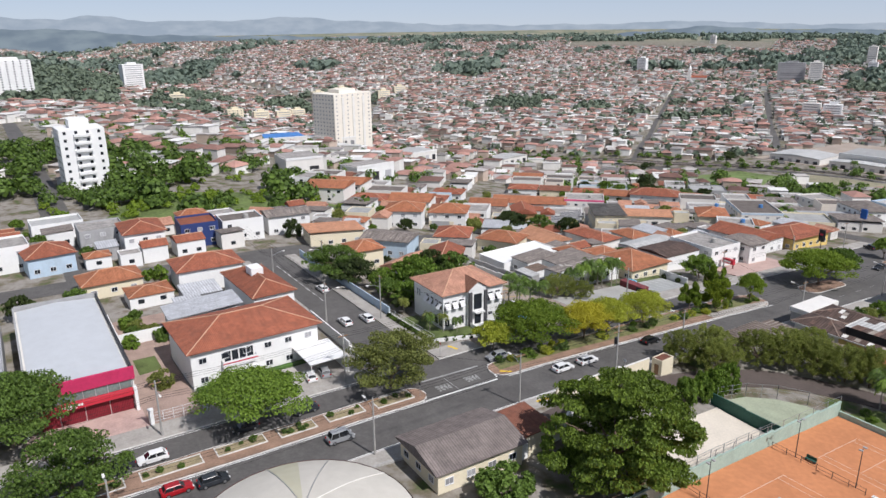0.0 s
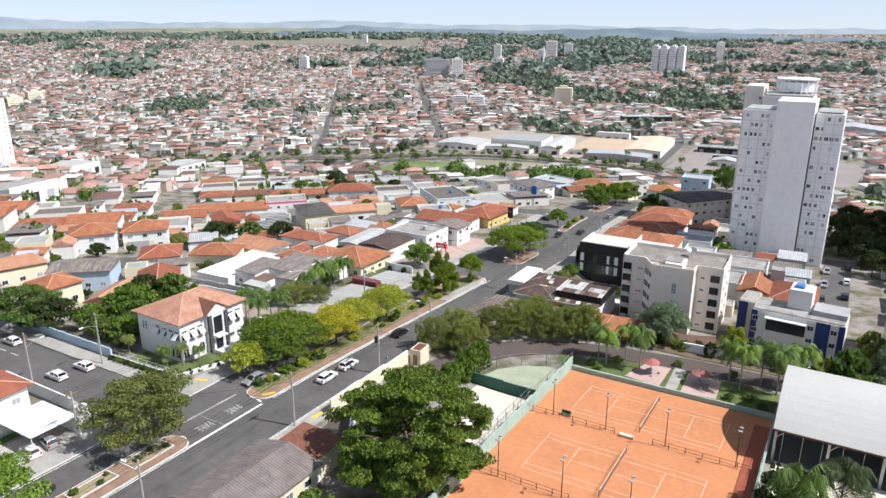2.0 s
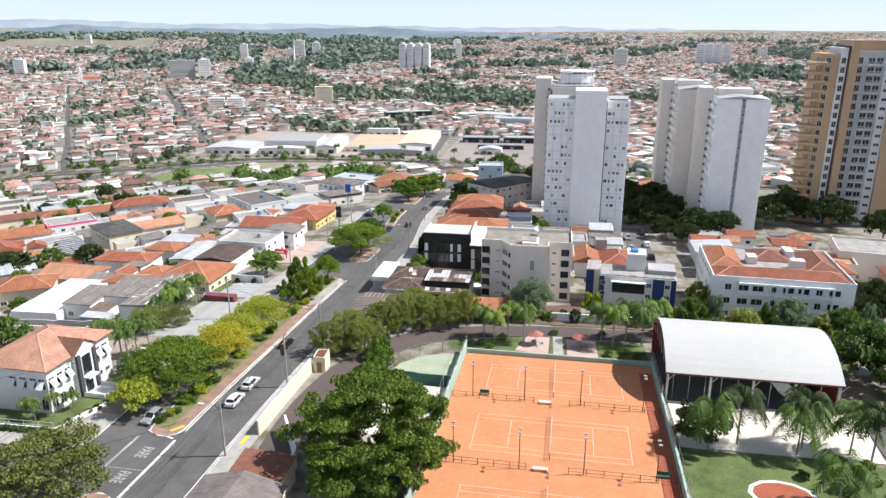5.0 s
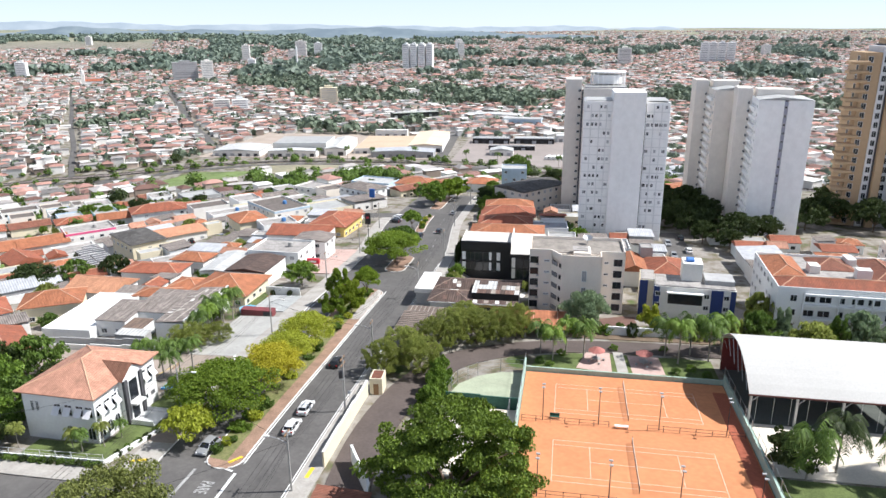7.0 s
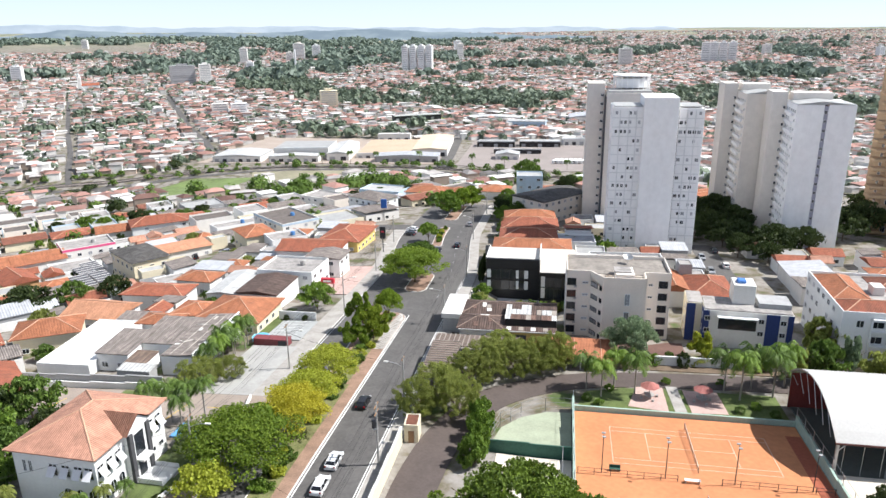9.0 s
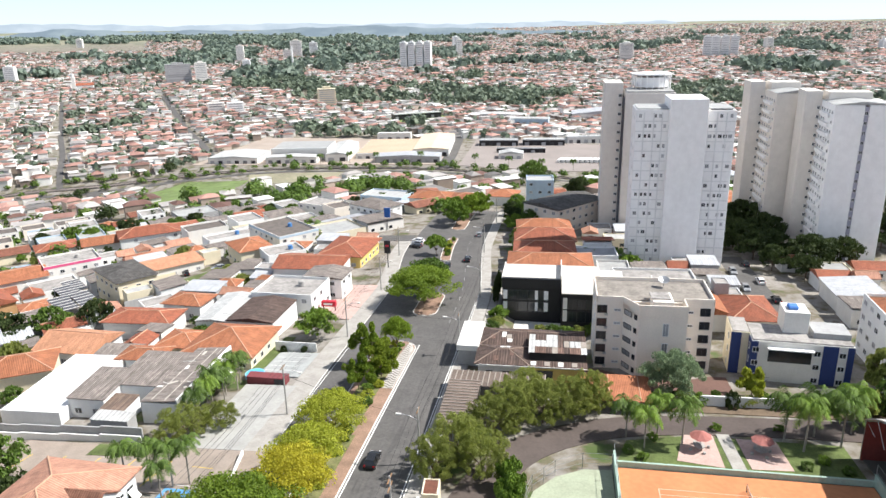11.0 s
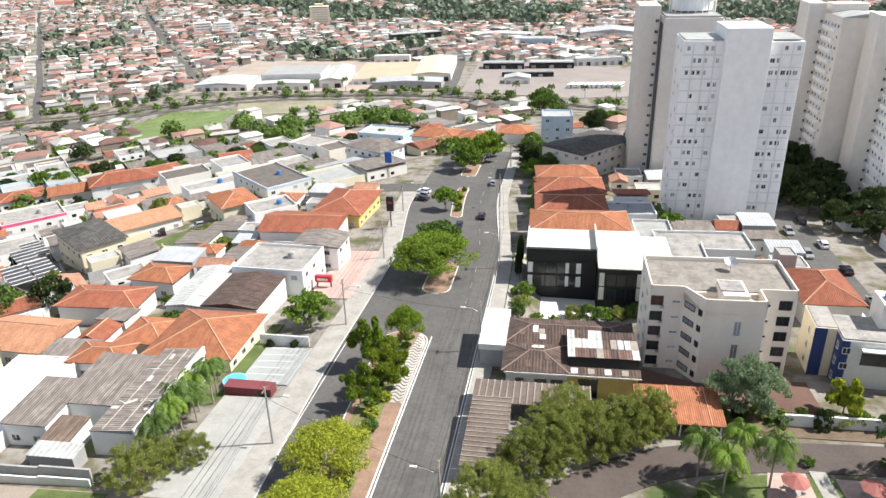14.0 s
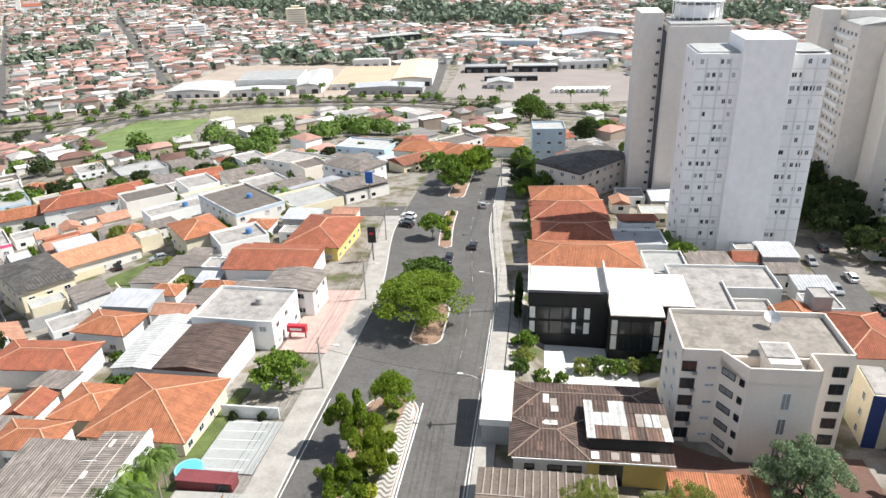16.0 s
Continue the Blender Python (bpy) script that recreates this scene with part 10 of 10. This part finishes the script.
for k in range(8):
    for f in range(3):
        add_window(tower_house, face_pose(29, 24, "s", -11.2 + k * 3.1, 2.6 + f * 3.2), 2.4 if k % 3 else 1.4, 1.5)
belt = random.Random(8)
for k in range(26):
    s_ = k / 25
    x_, y_ = -205 + 150 * s_ + belt.uniform(-7, 7), 283 + 62 * s_ + belt.uniform(-12, 10)
    r_ = belt.uniform(3.2, 5.2)
    tree(x_, y_, r_, r_ * 1.5, "round", ("green", "dark", "bright")[k % 3], "broad dark garden tree on the slope", leaves=2600, group="slope trees", variant=k % 2)
part("parapet", boxed(3.3, -10.6, 4.0, 3.55, 10.4, 5.4), WHITE, white_house, "white side parapet")
for yy, ww in ((-7.4, 1.6), (-3.2, 2.0), (1.4, 1.6), (5.8, 2.0)):
    add_window(white_house, face_pose(6.6, 20.6, "e", yy, 1.0), ww, 1.6, GLASS)

# ---- close-packed annexes, yards and gardens between the houses ----
RECTS = []
for o in list(bpy.data.objects):
    if o.parent is None and o.type == "EMPTY":
        for c_ in o.children:
            if c_.type == "MESH" and c_.name.split(".")[0] in ("wall", "roof"):
                cs = [o.matrix_basis @ c_.matrix_basis @ Vector(v) for v in c_.bound_box]
                e = max((p - o.location).to_2d().length for p in cs)
                inv = (o.matrix_basis @ c_.matrix_basis).inverted()
                b0, b1 = Vector(c_.bound_box[0]), Vector(c_.bound_box[6])
                RECTS.append((o.location.x, o.location.y, e, inv, b0.x, b0.y, b1.x, b1.y))


def taken(x, y, pad=0.4):
    for ox, oy, e, inv, x0, y0, x1, y1 in RECTS:
        if abs(x - ox) < e + 2 and abs(y - oy) < e + 2:
            p = inv @ Vector((x, y, 0))
            if x0 - pad < p.x < x1 + pad and y0 - pad < p.y < y1 + pad:
                return True
    return False


def open_ground(x, y):
    """Streets, lots, lawns and yards that stay free of buildings."""
    if x > lx(y) - 9.5 and x < 4:
        return True
    for x0, y0, x1, y1 in ((-101, 53, -20, 72), (-112, -80, -98, 132), (-82, 244, -28, 256), (-72, 70, -22, 112.2), (-75, 0, -20, 31), (-38, 110, -26, 200), (-35, 25, -20, 58), (66, 130, 80, 330), (-97, 200, -81, 221), (0, -60, 160, 146), (0, 160, 43, 200)):
        if x0 < x < x1 and y0 < y < y1:
            return True
    return wooded(x, y) or taken(x, y, 0.25)


arnd = random.Random(404)


def annex(x, y, w, d, ang, k):
    rt = ("flat", "shed_s", "gable", "flat", "hip", "shed_n", "gable", "shed_e")[k]
    tl_ = (SLABROOF, FIBRO, TILE, SHEET, TILE_ORANGE, SHEET_GREY, TILE_PALE, FIBRO)[k]
    wl_ = (WHITE, OFFWHITE, WHITE, CREAM, WHITE, GREYWALL, OFFWHITE, WHITE)[k]
    lab = ("low white annex with a stained slab roof", "off-white shed with a grey lean-to roof", "white outbuilding with a red tile roof", "cream annex with a pale sheet roof", "small white house with an orange roof", "grey rendered shed with a metal roof", "off-white annex with a faded tile roof", "white yard shed with a corrugated roof")[k]
    t = house(x, y, w, d, ang, arnd.choice((2.9, 3.2, 3.6, 4.4)), rt, arnd.uniform(0.9, 1.5) if rt in ("hip", "gable") else 0.5, wl_, tl_, lab, over=0.25, name="annex", wins="s", rows=1, parapet=0.4, group="annexes of the town", simple=True)
    t["category"] = "annex"
    o = t
    inv = o.matrix_basis.inverted()
    RECTS.append((x, y, math.hypot(w, d) / 2, inv, -w / 2, -d / 2, w / 2, d / 2))


def pack(x0, x1, y0, y1, ang, step, limit, test=None):
    c, s = math.cos(radians(ang)), math.sin(radians(ang))
    spots = [(x, y) for x in np.arange(x0, x1, step) for y in np.arange(y0, y1, step)]
    arnd.shuffle(spots)
    n = 0
    for x, y in spots:
        x, y = x + arnd.uniform(-1, 1), y + arnd.uniform(-1, 1)
        if test and not test(x, y):
            continue
        for w, d in ((arnd.uniform(7, 10), arnd.uniform(6, 8.5)), (arnd.uniform(4.5, 7), arnd.uniform(4, 6))):
            if all(not open_ground(x + c * a * w / 2 - s * b * d / 2, y + s * a * w / 2 + c * b * d / 2) for a in (-1, -0.5, 0, 0.5, 1) for b in (-1, -0.5, 0, 0.5, 1)):
                annex(x, y, w, d, ang, arnd.randrange(8))
                n += 1
                break
        if n >= limit:
            return


pack(-76, -37, 112, 245, 0, 3.5, 34)
pack(-150, -76, 72, 245, 47, 3.5, 54)
pack(-98, -33, 28, 54, 90, 3.5, 10)
pack(-160, -111, -20, 100, 90, 3.5, 20)
pack(-190, -32, 256, 345, 47, 4, 32)
pack(44, 66, 168, 215, 2, 3.5, 14)
pack(6, 64, 205, 330, 3, 4, 20)
pack(8, 62, 318, 420, 25, 5, 16)
pack(79, 165, 171, 226, 0, 3.5, 28)

TREESPOTS = 0
for k in range(2600):
    x, y = arnd.uniform(-190, 60), arnd.uniform(-15, 345)
    if open_ground(x, y) or taken(x, y, 1.1) or (x > -20 and y < 196):
        continue
    r_ = arnd.uniform(1.3, 3.2)
    RECTS.append((x, y, r_ + 2, Matrix.Translation((-x, -y, 0)), -r_ - 1.0, -r_ - 1.0, r_ + 1.0, r_ + 1.0))
    tree(x, y, r_, r_ * arnd.uniform(1.3, 2.0), arnd.choice(("round", "loose", "round", "bush")), arnd.choice(("green", "dark", "bright", "olive")), "leafy garden tree in a walled yard", leaves=900, size=0.085, group="garden trees", variant=arnd.randrange(2))
    TREESPOTS += 1
    if TREESPOTS > 120:
        break
WALLSPOTS = 0
for k in range(1500):
    x, y = arnd.uniform(-150, -37), arnd.uniform(75, 250)
    a_ = radians((47 if x < -76 else 0) + arnd.choice((0, 90)))
    L_ = arnd.uniform(6, 11)
    P_ = [(x + math.cos(a_) * L_ * q, y + math.sin(a_) * L_ * q) for q in (0, 0.25, 0.5, 0.75, 1)]
    if any(open_ground(*p) for p in P_):
        continue
    wall_line("yard_wall", [P_[0], P_[-1]], arnd.uniform(1.8, 2.6), 0.2, arnd.choice((WHITE, OFFWHITE, GREYWALL, CREAM)), "plain rendered yard wall between houses", category="wall")
    WALLSPOTS += 1
    if WALLSPOTS > 46:
        break
TANK = mat("blue_water_tank", (0.08, 0.2, 0.42), var=0.1, rough=0.5)
for k, (x, y, h_) in enumerate(((-45, 177, 5.9), (-76.5, 248.4, 6.3), (-142, 222, 7.5), (-99, 252.5, 4.5), (-126, 63, 6.1), (-66, 222, 4.1), (-150, 319, 6.7))):
    t = thing("water_tank", x + 2, y + 1.5, gz(x, y) + h_, 0, "round rooftop water tank on a flat roof", "water tank", "rooftop tanks")
    part("body", rod(bmesh.new(), (0, 0, 0), (0, 0, 1.1), 0.85, 0.75, 14), TANK if k % 2 else CONCRETE, t)
    part("lid", rod(bmesh.new(), (0, 0, 1.1), (0, 0, 1.28), 0.8, 0.35, 14), TANK if k % 2 else CONCRETE, t)
